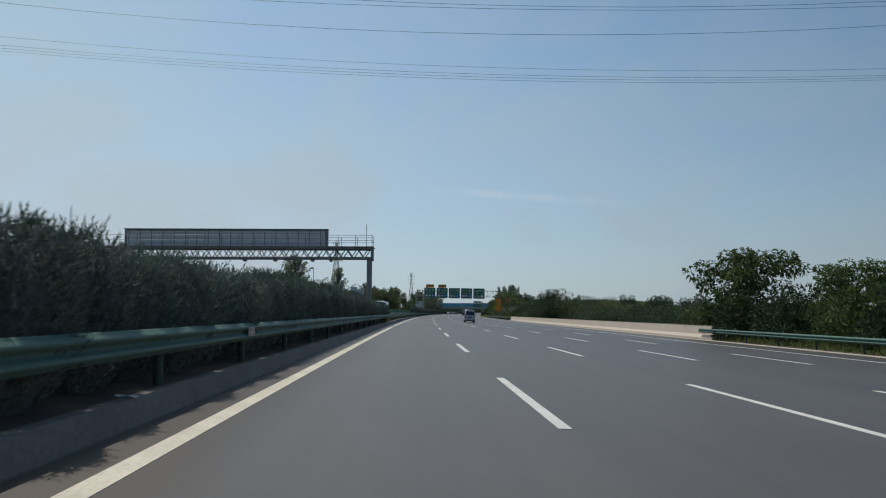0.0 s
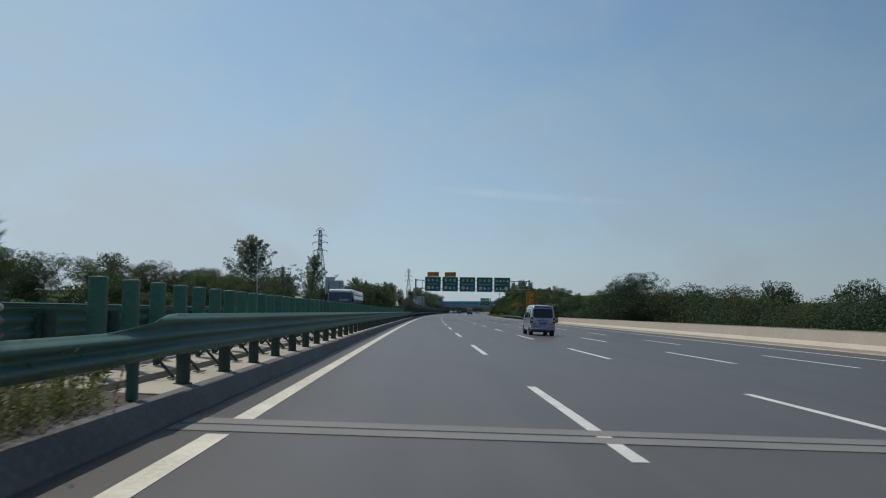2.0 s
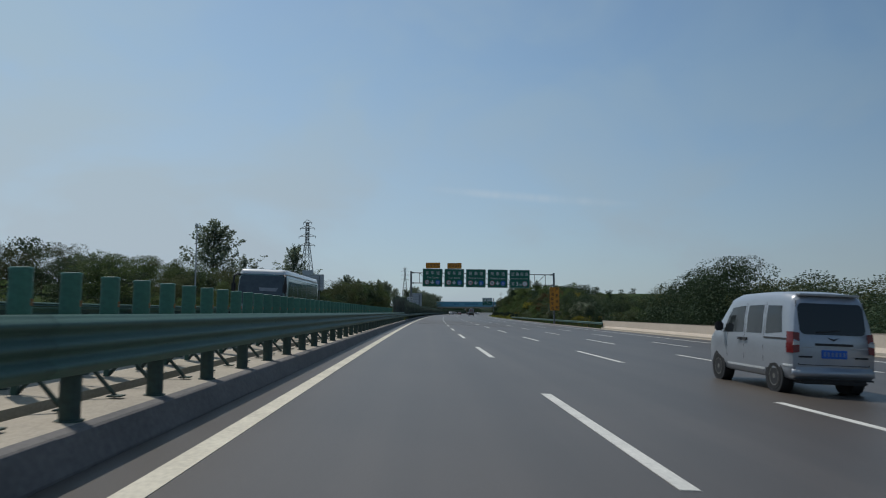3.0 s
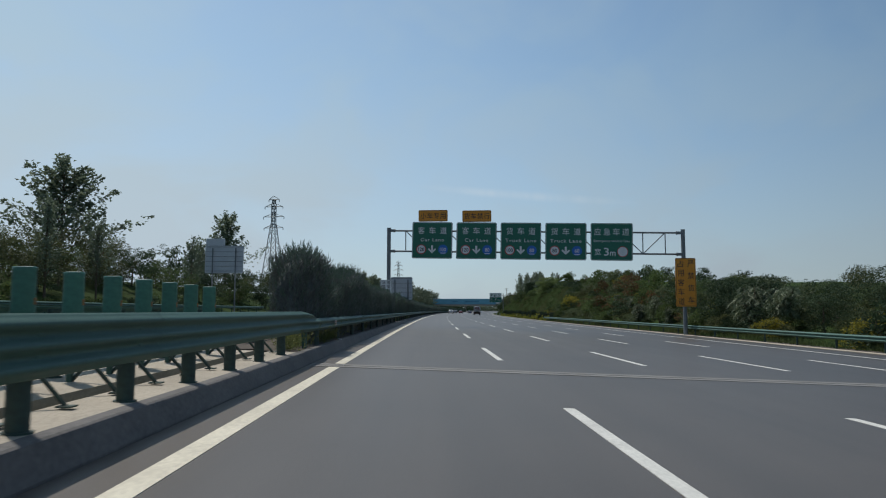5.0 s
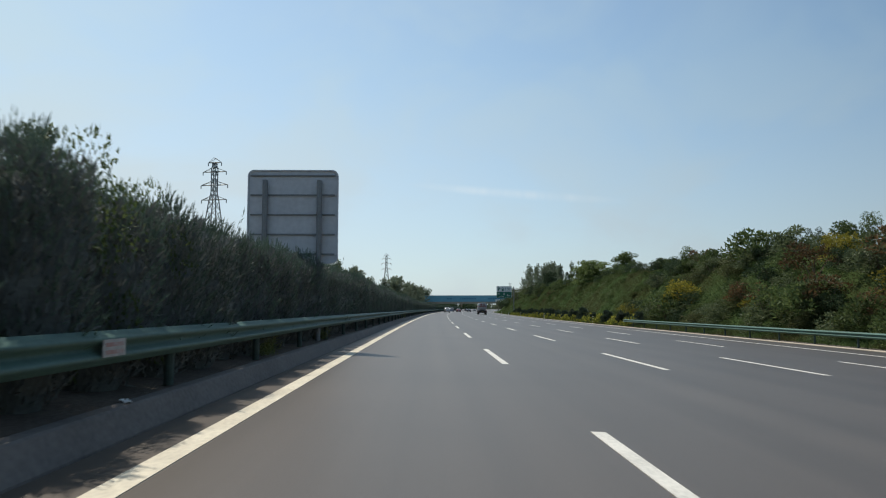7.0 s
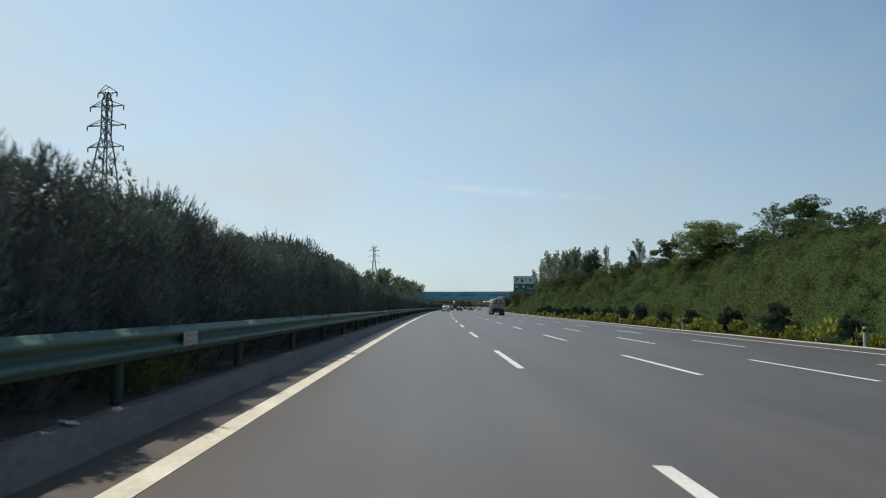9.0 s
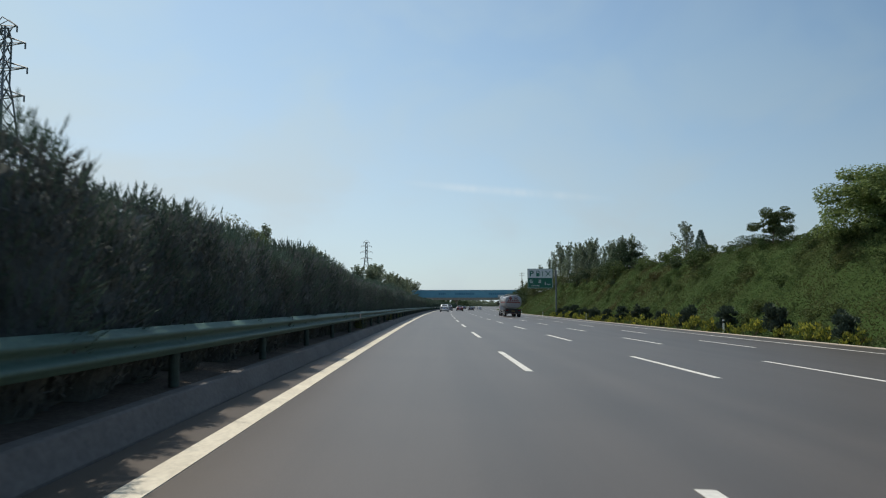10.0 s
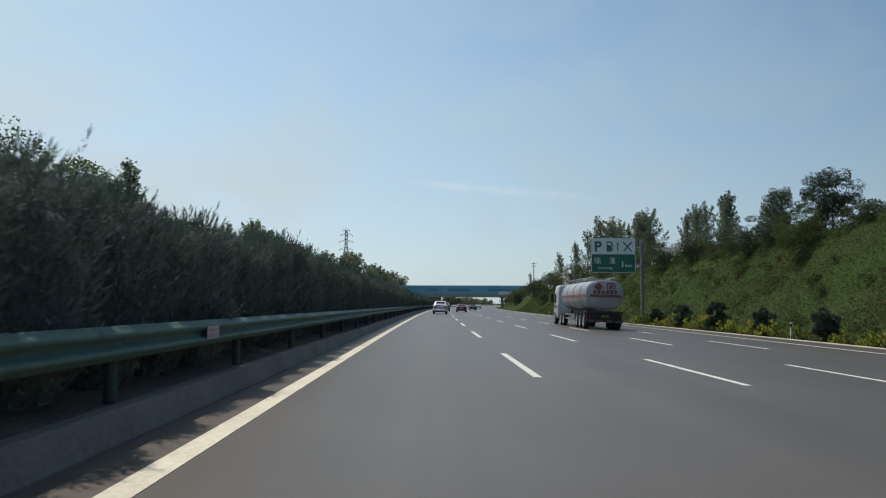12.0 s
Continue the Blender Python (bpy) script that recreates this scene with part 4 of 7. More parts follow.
def overpass():
    ob = thing("overpass", at(735, 0, 0), "road overpass with long blue advertising panels along its parapet", "bridge")
    faded = material("faded_blue_writing", (0.07, 0.24, 0.36), (0.05, 0.19, 0.30), 0.5, bump=0)
    blue = material("blue_panel", (0.17, 0.44, 0.56), (0.13, 0.36, 0.48), 0.5, scale=0.3, fine=4, bump=0.03)
    part("deck", boxed(-70, 62, 0, 9, 5.0, 6.6, bevel=0.05), CONCRETE, ob, "grey concrete deck")
    for i in range(18):
        x0 = -42 + i * 4.6
        part("panel", boxed(x0, x0 + 4.585, -0.25, -0.05, 6.4 + (0.006 * (i % 2)), 11.0), blue, ob)
    part("upper_band", boxed(-42, 40.8, -0.31, -0.252, 10.75, 11.05), SIGN_WHITE, ob, "pale blue upper band")
    rng = random.Random(4)
    for x, n in ((-14, 4), (-4, 10), (16, 9)):
        for i in range(n):
            w = rng.uniform(0.7, 1.0)
            part("writing_bar", boxed(x, x + w, -0.30, -0.255, 8.1, 9.3), faded, ob, "bar in place of illegible writing")
            x += w + 0.35
    for x in (-26.5, -3.6, 23.5):
        part("pier", barred((x, 3, -1.2), (x, 3, 5.05), 0.55, 16), CONCRETE, ob, "round concrete pier")
        part("pier", barred((x, 6.5, -1.2), (x, 6.5, 5.05), 0.55, 16), CONCRETE, ob, "round concrete pier")
        part("pier_cap", boxed(x - 1.2, x + 1.2, 1.8, 7.6, 4.4, 5.0, bevel=0.05), CONCRETE, ob)
    for x in (29, 33, 37):
        part("side_sign", boxed(x - 7.5, x - 3.7, -0.42, -0.32, 6.4, 8.0), SIGN_WHITE, ob, "white plate on the parapet")
    return ob


overpass()


# ---- pylons, poles and cables ----
def pylon(s, d, base, top, label):
    ob = thing("power_pylon", at(s, d, base, random.uniform(-12, 12)), label, "pylon", "power pylons")
    H = top - base
    steel = STEEL_GREY
    half = lambda z: 3.2 * (1 - z / (H * 0.80)) + 0.62 if z < H * 0.75 else 0.62 + 0.0 * z
    levels = [0, H * 0.16, H * 0.31, H * 0.44, H * 0.55, H * 0.64, H * 0.71, H * 0.77, H * 0.83, H * 0.89, H * 0.95, H]
    for sx, sy in ((1, 1), (1, -1), (-1, 1), (-1, -1)):
        bm = bmesh.new()
        for a, b in zip(levels, levels[1:]):
            wa, wb = half(a), half(b)
            if b == H:
                wb = 0.25
            bar(bm, (sx * wa, sy * wa, a), (sx * wb, sy * wb, b), 0.14, 5)
        part("leg", bm, steel, ob)
    bm = bmesh.new()
    for i, (a, b) in enumerate(zip(levels, levels[1:])):
        wa, wb = half(a), half(b)
        for k in (1, -1):
            bar(bm, (-wa, k * wa, a), (wb, k * wb, b), 0.075, 4)
            bar(bm, (wa, k * wa, a), (-wb, k * wb, b), 0.075, 4)
            bar(bm, (k * wa, -wa, a), (k * wb, wb, b), 0.075, 4)
            bar(bm, (k * wa, wa, a), (k * wb, -wb, b), 0.075, 4)
    part("bracing", bm, steel, ob)
    for z, reach in ((H * 0.72, 3.7), (H * 0.83, 4.0), (H * 0.93, 3.5), (H, 2.0)):
        for k in (1, -1):
            bm = bmesh.new()
            for y in (-0.6, 0.6):
                bar(bm, (0, y, z), (k * reach, 0, z), 0.09, 4)
                bar(bm, (0, y, z + H * 0.035), (k * reach, 0, z), 0.075, 4)
            bar(bm, (k * reach, 0, z), (k * reach, 0, z - 0.9), 0.12, 6)
            part("cross_arm", bm, steel, ob)
    return ob


pylon(408.0, -62.9, 4.5, 41.6, "grey lattice steel power pylon behind the hedge")
pylon(770.0, -65.0, 4.5, 43.6, "distant grey lattice steel power pylon")


def cable(z, k, q, r):
    cu = bpy.data.curves.new("power_cable", "CURVE")
    cu.dimensions, cu.bevel_depth, cu.bevel_resolution = "3D", r, 1
    sp = cu.splines.new("POLY")
    n = 60
    sp.points.add(n)
    for i in range(n + 1):
        d = -150 + 300 * i / n
        sp.points[i].co = (*W(42.0, d, z + k * d + q * d * d), 1)
    cu.materials.append(CABLE)
    return tagged(new("power_cable", cu), "thin dark overhead power cable crossing the road", "power line", "overhead power lines")


# height over the lane, slope and bend of each cable across the road
for z, k, q in ((19.96, -0.0167, 0.00111), (20.22, -0.0259, 0.00147), (18.35, -0.0200, 0.00161), (16.28, -0.0301, 0.00114), (15.84, -0.0280, 0.00108), (15.66, -0.0275, 0.00110), (15.49, -0.0271, 0.00112)):
    cable(z, k, q, 0.008 if z < 17 else 0.011)


def utility_pole(s, d, base, top):
    ob = thing("utility_pole", at(s, d, base), "grey concrete utility pole with cross arms on the bank", "utility pole")
    part("pole", barred((0, 0, 0), (0, 0, top - base), 0.2, 10, 0.13), CONCRETE, ob)
    for z in (0.4, 1.3):
        part("cross_arm", boxed(-1.1, 1.1, -0.06, 0.06, top - base - z - 0.06, top - base - z + 0.06), STEEL_GREY, ob)
    return ob


utility_pole(614.0, 29.5, 3.0, 15.8)


def camera_pole(s, d, base, top):
    ob = thing("camera_pole", at(s, d, base), "slim pale steel pole with a small camera on top", "pole")
    part("pole", barred((0, 0, 0), (0, 0, top - base), 0.11, 12, 0.07), GALV, ob)
    part("camera", boxed(-0.12, 0.12, -0.35, 0.15, top - base, top - base + 0.3, bevel=0.03), SIGN_WHITE, ob)
    return ob


camera_pole(180.0, -29.0, 0.6, 11.8)


def delineator(s, d=21.6):
    ob = thing("delineator_post", on(s, d, 0.0), "short white delineator post with a dark band", "delineator", "roadside delineators")
    bm = barred((0, 0, -0.1), (0, 0, 1.0), 0.075, 12)
    part("body", bm, SIGN_WHITE, ob)
    part("band", barred((0, 0, 0.72), (0, 0, 0.90), 0.078, 12), DARK_STEEL, ob)
    return ob


for s in (214.0 + 99.5, 362.0, 340.0, 413.0, 462.0, 512.0):
    delineator(s)

# ---- plants ----
def leaves_mesh(name, centres, ways, length, width, mat, rng, bend=0.0):
    """Many small pointed leaves in one mesh: each a narrow blade at its centre, along its way."""
    n = len(centres)
    ways = ways / np.maximum(np.linalg.norm(ways, axis=1, keepdims=True), 1e-6)
    r = rng.normal(size=(n, 3))
    side = np.cross(ways, r)
    side /= np.maximum(np.linalg.norm(side, axis=1, keepdims=True), 1e-6)
    ln = (length * rng.uniform(0.7, 1.3, n))[:, None]
    wd = (width * rng.uniform(0.7, 1.3, n))[:, None]
    tip = centres + ways * ln
    tip[:, 2] -= bend * ln[:, 0]
    mid = centres + ways * ln * 0.15
    verts = np.stack([mid - side * wd / 2, mid + side * wd / 2, tip], 1).reshape(-1, 3)
    return triangles(name, verts, mat)


def triangles(name, verts, mat):
    """Loose triangles in one mesh."""
    n = len(verts) // 3
    me = bpy.data.meshes.new(name)
    me.vertices.add(3 * n)
    me.vertices.foreach_set("co", verts.ravel())
    me.loops.add(3 * n)
    me.loops.foreach_set("vertex_index", np.arange(3 * n))
    me.polygons.add(n)
    me.polygons.foreach_set("loop_start", np.arange(n) * 3)
    me.polygons.foreach_set("loop_total", np.full(n, 3))
    me.update(calc_edges=True)
    me.materials.append(mat)
    return me


def trunk_mesh(name, height, r, limbs, rng, mat=BARK, lean=0.05, reach=1.0):
    """A tapered, slightly bent trunk with limbs that leave it upwards."""
    bm = bmesh.new()
    pts = [Vector((lean * i * rng.uniform(-1, 1), lean * i * rng.uniform(-1, 1), height * i / 5)) for i in range(6)]
    for i in range(5):
        bar(bm, pts[i], pts[i + 1], r * (1 - i * 0.17), 8, r * (1 - (i + 1) * 0.17))
    tips = []
    for i in range(limbs):
        k = rng.uniform(0.3, 0.95)
        j = min(4, int(k * 5))
        p = pts[j].lerp(pts[j + 1], k * 5 - j)
        a = rng.uniform(0, 2 * math.pi)
        q = p + Vector((math.cos(a), math.sin(a), rng.uniform(0.5, 1.2))) * height * reach * rng.uniform(0.22, 0.4) * (1.15 - k * 0.5)
        bar(bm, p, q, r * 0.42 * (1.1 - k), 6, r * 0.12)
        tips.append(np.array(q))
    me = bpy.data.meshes.new(name)
    bm.to_mesh(me)
    bm.free()
    me.materials.append(mat)
    return me, tips


def lump_mesh(name, profile, mat, rng):
    """A lumpy closed column from (height, radius) pairs, the dense inside of a crown."""
    bm = bmesh.new()
    o = Vector(rng.uniform(-9, 9, 3))
    k = 20
    loops = []
    for z, r in profile:
        row = []
        for i in range(k):
            a = 2 * math.pi * i / k
            q = Vector((math.cos(a), math.sin(a), z))
            n = 1 + 0.16 * noise.noise(q * 1.6 + o) + 0.12 * noise.noise(q * 4.5 + o)
            row.append(bm.verts.new((q.x * r * n, q.y * r * n, z + 0.05 * noise.noise(q * 3 - o))))
        loops.append(row)
    for lo, hi in zip(loops, loops[1:]):
        for i in range(k):
            bm.faces.new((lo[i], lo[(i + 1) % k], hi[(i + 1) % k], hi[i]))
    bm.faces.new(loops[0][::-1])
    bm.faces.new(loops[-1])
    return mesh_of(name, bm, mat)


def juniper_variant(seed):
    """A columnar juniper, about 2.3 m high, with feathery upright sprays and a few thin leaders."""
    rng = np.random.default_rng(seed)
    H, R = 2.25, 0.60
    n = 640
    z = rng.uniform(0.06, 1.0, n) ** 0.7
    rad = R * np.where(z < 0.80, 0.96 + 0.05 * np.sin(z * 9 + seed), np.clip((1.05 - z) / 0.25, 0.0, 1) ** 0.7) * rng.uniform(0.80, 1.06, n) * np.where(z < 0.2, 0.6 + 2 * z, 1.0)
    a = rng.uniform(0, 2 * np.pi, n)
    root = np.stack([rad * np.cos(a), rad * np.sin(a), z * H * 0.93], 1)
    out = 0.75 - 0.5 * z
    way = np.stack([np.cos(a) * out, np.sin(a) * out, rng.uniform(0.7, 1.3, n)], 1) + rng.normal(scale=0.16, size=(n, 3))
    ln = rng.uniform(0.12, 0.26, n)
    way /= np.linalg.norm(way, axis=1, keepdims=True)
    k = 11
    u = np.tile(np.linspace(0.0, 1.0, k), n)[:, None]
    axis = np.repeat(way, k, 0)
    ctr = np.repeat(root, k, 0) + axis * np.repeat(ln, k)[:, None] * u
    wy = axis + rng.normal(scale=0.42, size=(n * k, 3)) * (1.15 - u)
    # feathery plumes that lean out of the top, thickest low down
    m, k = 24, 30
    la, lr = rng.uniform(0, 2 * np.pi, m), R * 0.85 * rng.uniform(0, 1, m) ** 0.6
    root = np.stack([lr * np.cos(la), lr * np.sin(la), H * (0.88 - 0.22 * (lr / R) ** 2) * rng.uniform(0.86, 1.0, m)], 1)
    tilt = rng.uniform(0.1, 0.6, m) * (0.3 + lr / R)
    way = np.stack([np.cos(la) * tilt, np.sin(la) * tilt, np.ones(m)], 1) + rng.normal(scale=0.12, size=(m, 3))
    way /= np.linalg.norm(way, axis=1, keepdims=True)
    ln = rng.uniform(0.20, 0.44, m) * np.where(np.arange(m) % 5 == 0, 1.55, 1.0)
    u = np.tile(np.linspace(0.0, 1.0, k), m)[:, None]
    axis = np.repeat(way, k, 0)
    stem_at = np.repeat(root, k, 0) + axis * np.repeat(ln, k)[:, None] * u
    ctr = np.concatenate([ctr, stem_at + rng.normal(scale=0.035, size=(m * k, 3)) * (1.1 - u)])
    wy = np.concatenate([wy, axis + rng.normal(scale=0.5, size=(m * k, 3)) * (1.2 - u)])
    crown = leaves_mesh("crown", ctr, wy, 0.085, 0.012, JUNIPER, rng)
    # short twigs that fill the inside, thicker lower down, paled for the veiling glare
    m = 2900
    z = rng.uniform(0.0, 0.86, m)
    a = rng.uniform(0, 2 * np.pi, m)
    rad = R * rng.uniform(0.82, 1.02, m) * np.where(z < 0.2, 0.6 + 2 * z, 1.0)
    c = np.stack([rad * np.cos(a), rad * np.sin(a), z * H], 1)
    w = np.stack([np.cos(a) * 0.4, np.sin(a) * 0.4, np.ones(m)], 1) + rng.normal(scale=0.35, size=(m, 3))
    # and over the rounded top of the inside
    m = 1100
    z, a = rng.uniform(0.60, 0.92, m), rng.uniform(0, 2 * np.pi, m)
    rad = R * np.interp(z, (0.60, 0.72, 0.80, 0.88, 0.92), (0.86, 0.78, 0.62, 0.30, 0.10)) * rng.uniform(0.9, 1.2, m)
    c = np.concatenate([c, np.stack([rad * np.cos(a), rad * np.sin(a), z * H], 1)])
    w = np.concatenate([w, np.stack([np.cos(a) * 0.5, np.sin(a) * 0.5, np.ones(m)], 1) + rng.normal(scale=0.35, size=(m, 3))])
    inner = leaves_mesh("inner_crown", c, w, 0.12, 0.026, JUNIPER_INNER, rng)
    shape = ((-0.02, 0.50), (0.10, 0.64), (0.18, 0.76), (0.30, 0.84), (0.42, 0.86), (0.54, 0.86), (0.62, 0.78), (0.70, 0.64), (0.77, 0.46), (0.82, 0.26), (0.86, 0.08))
    core = lump_mesh("crown_core", [(H * z, R * r) for z, r in shape], JUNIPER_CORE, rng)
    stem = mesh_of("trunk", barred((0, 0, -0.05), (0, 0, 0.7), 0.05, 8), BARK)
    return crown, core, stem, inner


JUNIPERS = [juniper_variant(i) for i in range(6)]


def juniper(s, d, h, size, turn, kind):
    m = on(s, d, h, turn) @ Matrix.Diagonal((random.uniform(1.02, 1.22), random.uniform(1.02, 1.22), size, 1))
    ob = thing("juniper", m, "dark green columnar juniper in the dense median hedge", "juniper tree", "median hedge")
    crown, core, stem, inner = JUNIPERS[kind]
    put("trunk", stem, parent=ob)
    put("crown", crown, parent=ob)
    put("crown_core", core, parent=ob)
    put("inner_crown", inner, parent=ob)


def hedge_height(s):
    """How tall the hedge stands, along the road."""
    base = 0.825 + 0.18 * smooth(150, 178, s) - 0.02 * smooth(250, 300, s) 
    for s0, s1, more in ((-9, 5, 0.05), (7, 22, -0.06), (46, 70, -0.08), (170, 175.5, 0.12), (175.7, 177.6, -0.22), (180, 186, 0.12), (294, 299.5, 0.13), (300, 306, 0.06), (311, 316, -0.07), (342, 348, -0.10), (359, 365, 0.06), (374, 381, -0.08), (187, 193, -0.05)):
        base += more * smooth(s0 - 0.6, s0 + 0.6, s) * (1 - smooth(s1 - 0.6, s1 + 0.6, s))
    return base * (1 + 0.10 * noise.noise((s * 0.12, 3, 0)) + random.uniform(-0.09, 0.08))


s = -6.0
while s < 440:
    if not (66.2 < s < 173.0 or 212.5 < s < 214.2):
        juniper(s, -3.50 + random.uniform(-0.07, 0.07), 0.24, hedge_height(s), random.uniform(0, 360), random.randrange(6))
    s += random.uniform(1.15, 1.6)


def sapling(s, size, d=-3.55):
    """A broad-leaved seedling that has grown up through the hedge."""
    plant(SEEDLING, "sapling", s, d, 0.24 - SLOPE * d, size, "light green broad-leaved sapling grown up through the hedge", "sapling", "saplings in the hedge", 0.55)


def joined(name, items, mat, label, category):
    """Many plants of one kind, too many to count, as one mesh of kind stuff. items: mesh, pose."""
    allv = []
    for me, m in items:
        co = np.empty(len(me.vertices) * 3)
        me.vertices.foreach_get("co", co)
        co = co.reshape(-1, 3)
        mm = np.array(m)
        allv.append(co @ mm[:3, :3].T + mm[:3, 3])
    me = triangles(name, np.concatenate(allv), mat)
    return tagged(new(name, me), label, category, kind="stuff")


def far_juniper(seed):
    rng = np.random.default_rng(seed + 50)
    n = 170
    z = rng.uniform(0.03, 1, n)
    rad = 0.62 * np.where(z < 0.8, 1.0, np.clip((1.08 - z) / 0.28, 0, 1)) * rng.uniform(0.5, 1.1, n)
    a = rng.uniform(0, 2 * np.pi, n)
    c = np.stack([rad * np.cos(a), rad * np.sin(a), z * 2.0], 1)
    w = np.stack([np.cos(a) * 0.5, np.sin(a) * 0.5, np.full(n, 1.0)], 1) + rng.normal(scale=0.2, size=(n, 3))
    return leaves_mesh("far_juniper", c, w, 0.5, 0.30, JUNIPER, rng)


FAR = [far_juniper(i) for i in range(3)]
items = []
s = 440.5
while s < 732:
    items.append((random.choice(FAR), on(s, -3.6, 0.22, random.uniform(0, 360), hedge_height(s))))
    s += 0.75
joined("far_hedge", items, JUNIPER, "dark green juniper hedge in the distance along the median", "hedge")


# trees and shrubs
def crown_leaves(blobs, per, length, width, mat, rng, up=0.2, bend=0.25, flat=0.8):
    """Leaves in tufts round each blob (centre, radius)."""
    cs, ws = [], []
    for c, r in blobs:
        v = rng.normal(size=(per, 3))
        v /= np.linalg.norm(v, axis=1, keepdims=True)
        v *= (rng.uniform(0.35, 1.0, per) ** 0.5)[:, None]
        cs.append(np.array(c) + v * np.array([r, r, r * flat]))
        ws.append(v + np.array([0, 0, up]) + rng.normal(scale=0.5, size=(per, 3)))
    return leaves_mesh("crown", np.concatenate(cs), np.concatenate(ws), length, width, mat, rng, bend)


def broad_variant(seed, mat, height=8.0, spread=3.4, blobs=30, per=220, leaf=0.23, low=0.10, flat=0.8, tuft=0.30, bend=0.25):
    """A spreading tree with tufted, uneven crown and gaps."""
    rng = np.random.default_rng(seed)
    me, tips = trunk_mesh("trunk", height * 0.62, height * 0.022, 9, rng, reach=0.75)
    bl = []
    for i in range(blobs):
        a, k = rng.uniform(0, 2 * np.pi), rng.uniform(0, 1) ** 0.6
        z = rng.uniform(low, 1.0)
        lim = spread * math.sqrt(max(0.05, 1 - ((z - low - 0.25) / (0.80 - low * 0.3)) ** 2))
        bl.append(((k * lim * math.cos(a), k * lim * math.sin(a), z * height * 0.93), rng.uniform(0.7, 1.25) * spread * tuft))
    bl += [(t, spread * tuft * 0.85) for t in tips]
    return me, crown_leaves(bl, per, leaf, leaf * 0.62, mat, rng, bend=bend, flat=flat)


def poplar_variant(seed, height=12.0, spread=1.9, limbs=14, per=95):
    """A slender tree of upright plumes, airy, with sky between them."""
    rng = np.random.default_rng(seed)
    bm = bmesh.new()
    bar(bm, (0, 0, -0.2), (0, 0, height * 0.9), height * 0.013, 8, 0.02)
    cs, ws = [], []
    for i in range(limbs):
        k = (i + rng.uniform(0, 1)) / limbs
        z0 = height * (0.16 + 0.66 * k)
        a = i * 2.4 + rng.uniform(-0.4, 0.4)
        reach = height * (0.30 - 0.12 * k) * rng.uniform(0.75, 1.15)
        lean = spread / 1.9 * rng.uniform(0.38, 0.80) * (1 - 0.4 * k)
        way = np.array([math.cos(a) * lean, math.sin(a) * lean, 1.0])
        p = np.array([0, 0, z0])
        bar(bm, p, p + way * reach * 0.8, height * 0.005, 5, 0.01)
        u = rng.uniform(0.12, 1.0, per) ** 0.8
        thick = (0.10 + 0.30 * np.sin(np.pi * np.clip(u, 0, 1)) ** 0.8) * reach * 0.27
        cs.append(p + way * (u * reach)[:, None] + rng.normal(size=(per, 3)) * thick[:, None])
        ws.append(np.tile(way, (per, 1)) * 0.4 + rng.normal(scale=0.6, size=(per, 3)))
    u = rng.uniform(0.8, 1.02, per // 2)
    cs.append(np.stack([rng.normal(scale=0.16, size=per // 2), rng.normal(scale=0.16, size=per // 2), u * height], 1))
    ws.append(rng.normal(scale=0.6, size=(per // 2, 3)) + np.array([0, 0, 0.6]))
    me = bpy.data.meshes.new("trunk")
    bm.to_mesh(me)
    bm.free()
    me.materials.append(BARK)
    return me, leaves_mesh("crown", np.concatenate(cs), np.concatenate(ws), 0.30, 0.24, LEAF_POPLAR, rng)


def conifer_variant(seed, height=5.0):
    rng = np.random.default_rng(seed)
    me = mesh_of("trunk", barred((0, 0, 0), (0, 0, height * 0.95), 0.10, 8, 0.02), BARK)
    n = 1500
    z = rng.uniform(0.05, 1, n) ** 1.15
    rad = (1.02 - z) ** 0.8 * height * 0.30 * rng.uniform(0.5, 1.1, n)
    a = rng.uniform(0, 2 * np.pi, n)
    c = np.stack([rad * np.cos(a), rad * np.sin(a), z * height], 1)
    w = np.stack([np.cos(a), np.sin(a), np.full(n, 0.8)], 1) + rng.normal(scale=0.3, size=(n, 3))
    return me, leaves_mesh("crown", c, w, 0.34, 0.2, JUNIPER, rng)


def shrub_variant(seed, mat, leaf=0.15, tufts=24, per=65, high=1.6, wide=1.0, up=0.8):
    rng = np.random.default_rng(seed)
    bm = bmesh.new()
    for i in range(6):
        a = rng.uniform(0, 2 * math.pi)
        bar(bm, (0, 0, -0.1), (math.cos(a) * wide * 0.5, math.sin(a) * wide * 0.5, high * 0.6), 0.025, 5, 0.01)
    stems = bpy.data.meshes.new("stem")
    bm.to_mesh(stems)
    bm.free()
    stems.materials.append(BARK)
    bl = []
    for i in range(tufts):
        a, k = rng.uniform(0, 2 * np.pi), rng.uniform(0, 1) ** 0.55
        z = rng.uniform(0.12, 0.95)
        lim = wide * math.sqrt(max(0.03, 1 - (max(0, z - 0.3) / 0.75) ** 2))
        bl.append(((k * lim * math.cos(a), k * lim * math.sin(a), z * high), wide * rng.uniform(0.20, 0.36)))
    return stems, crown_leaves(bl, per, leaf, leaf * 0.5, mat, rng, up=up, bend=0.1)


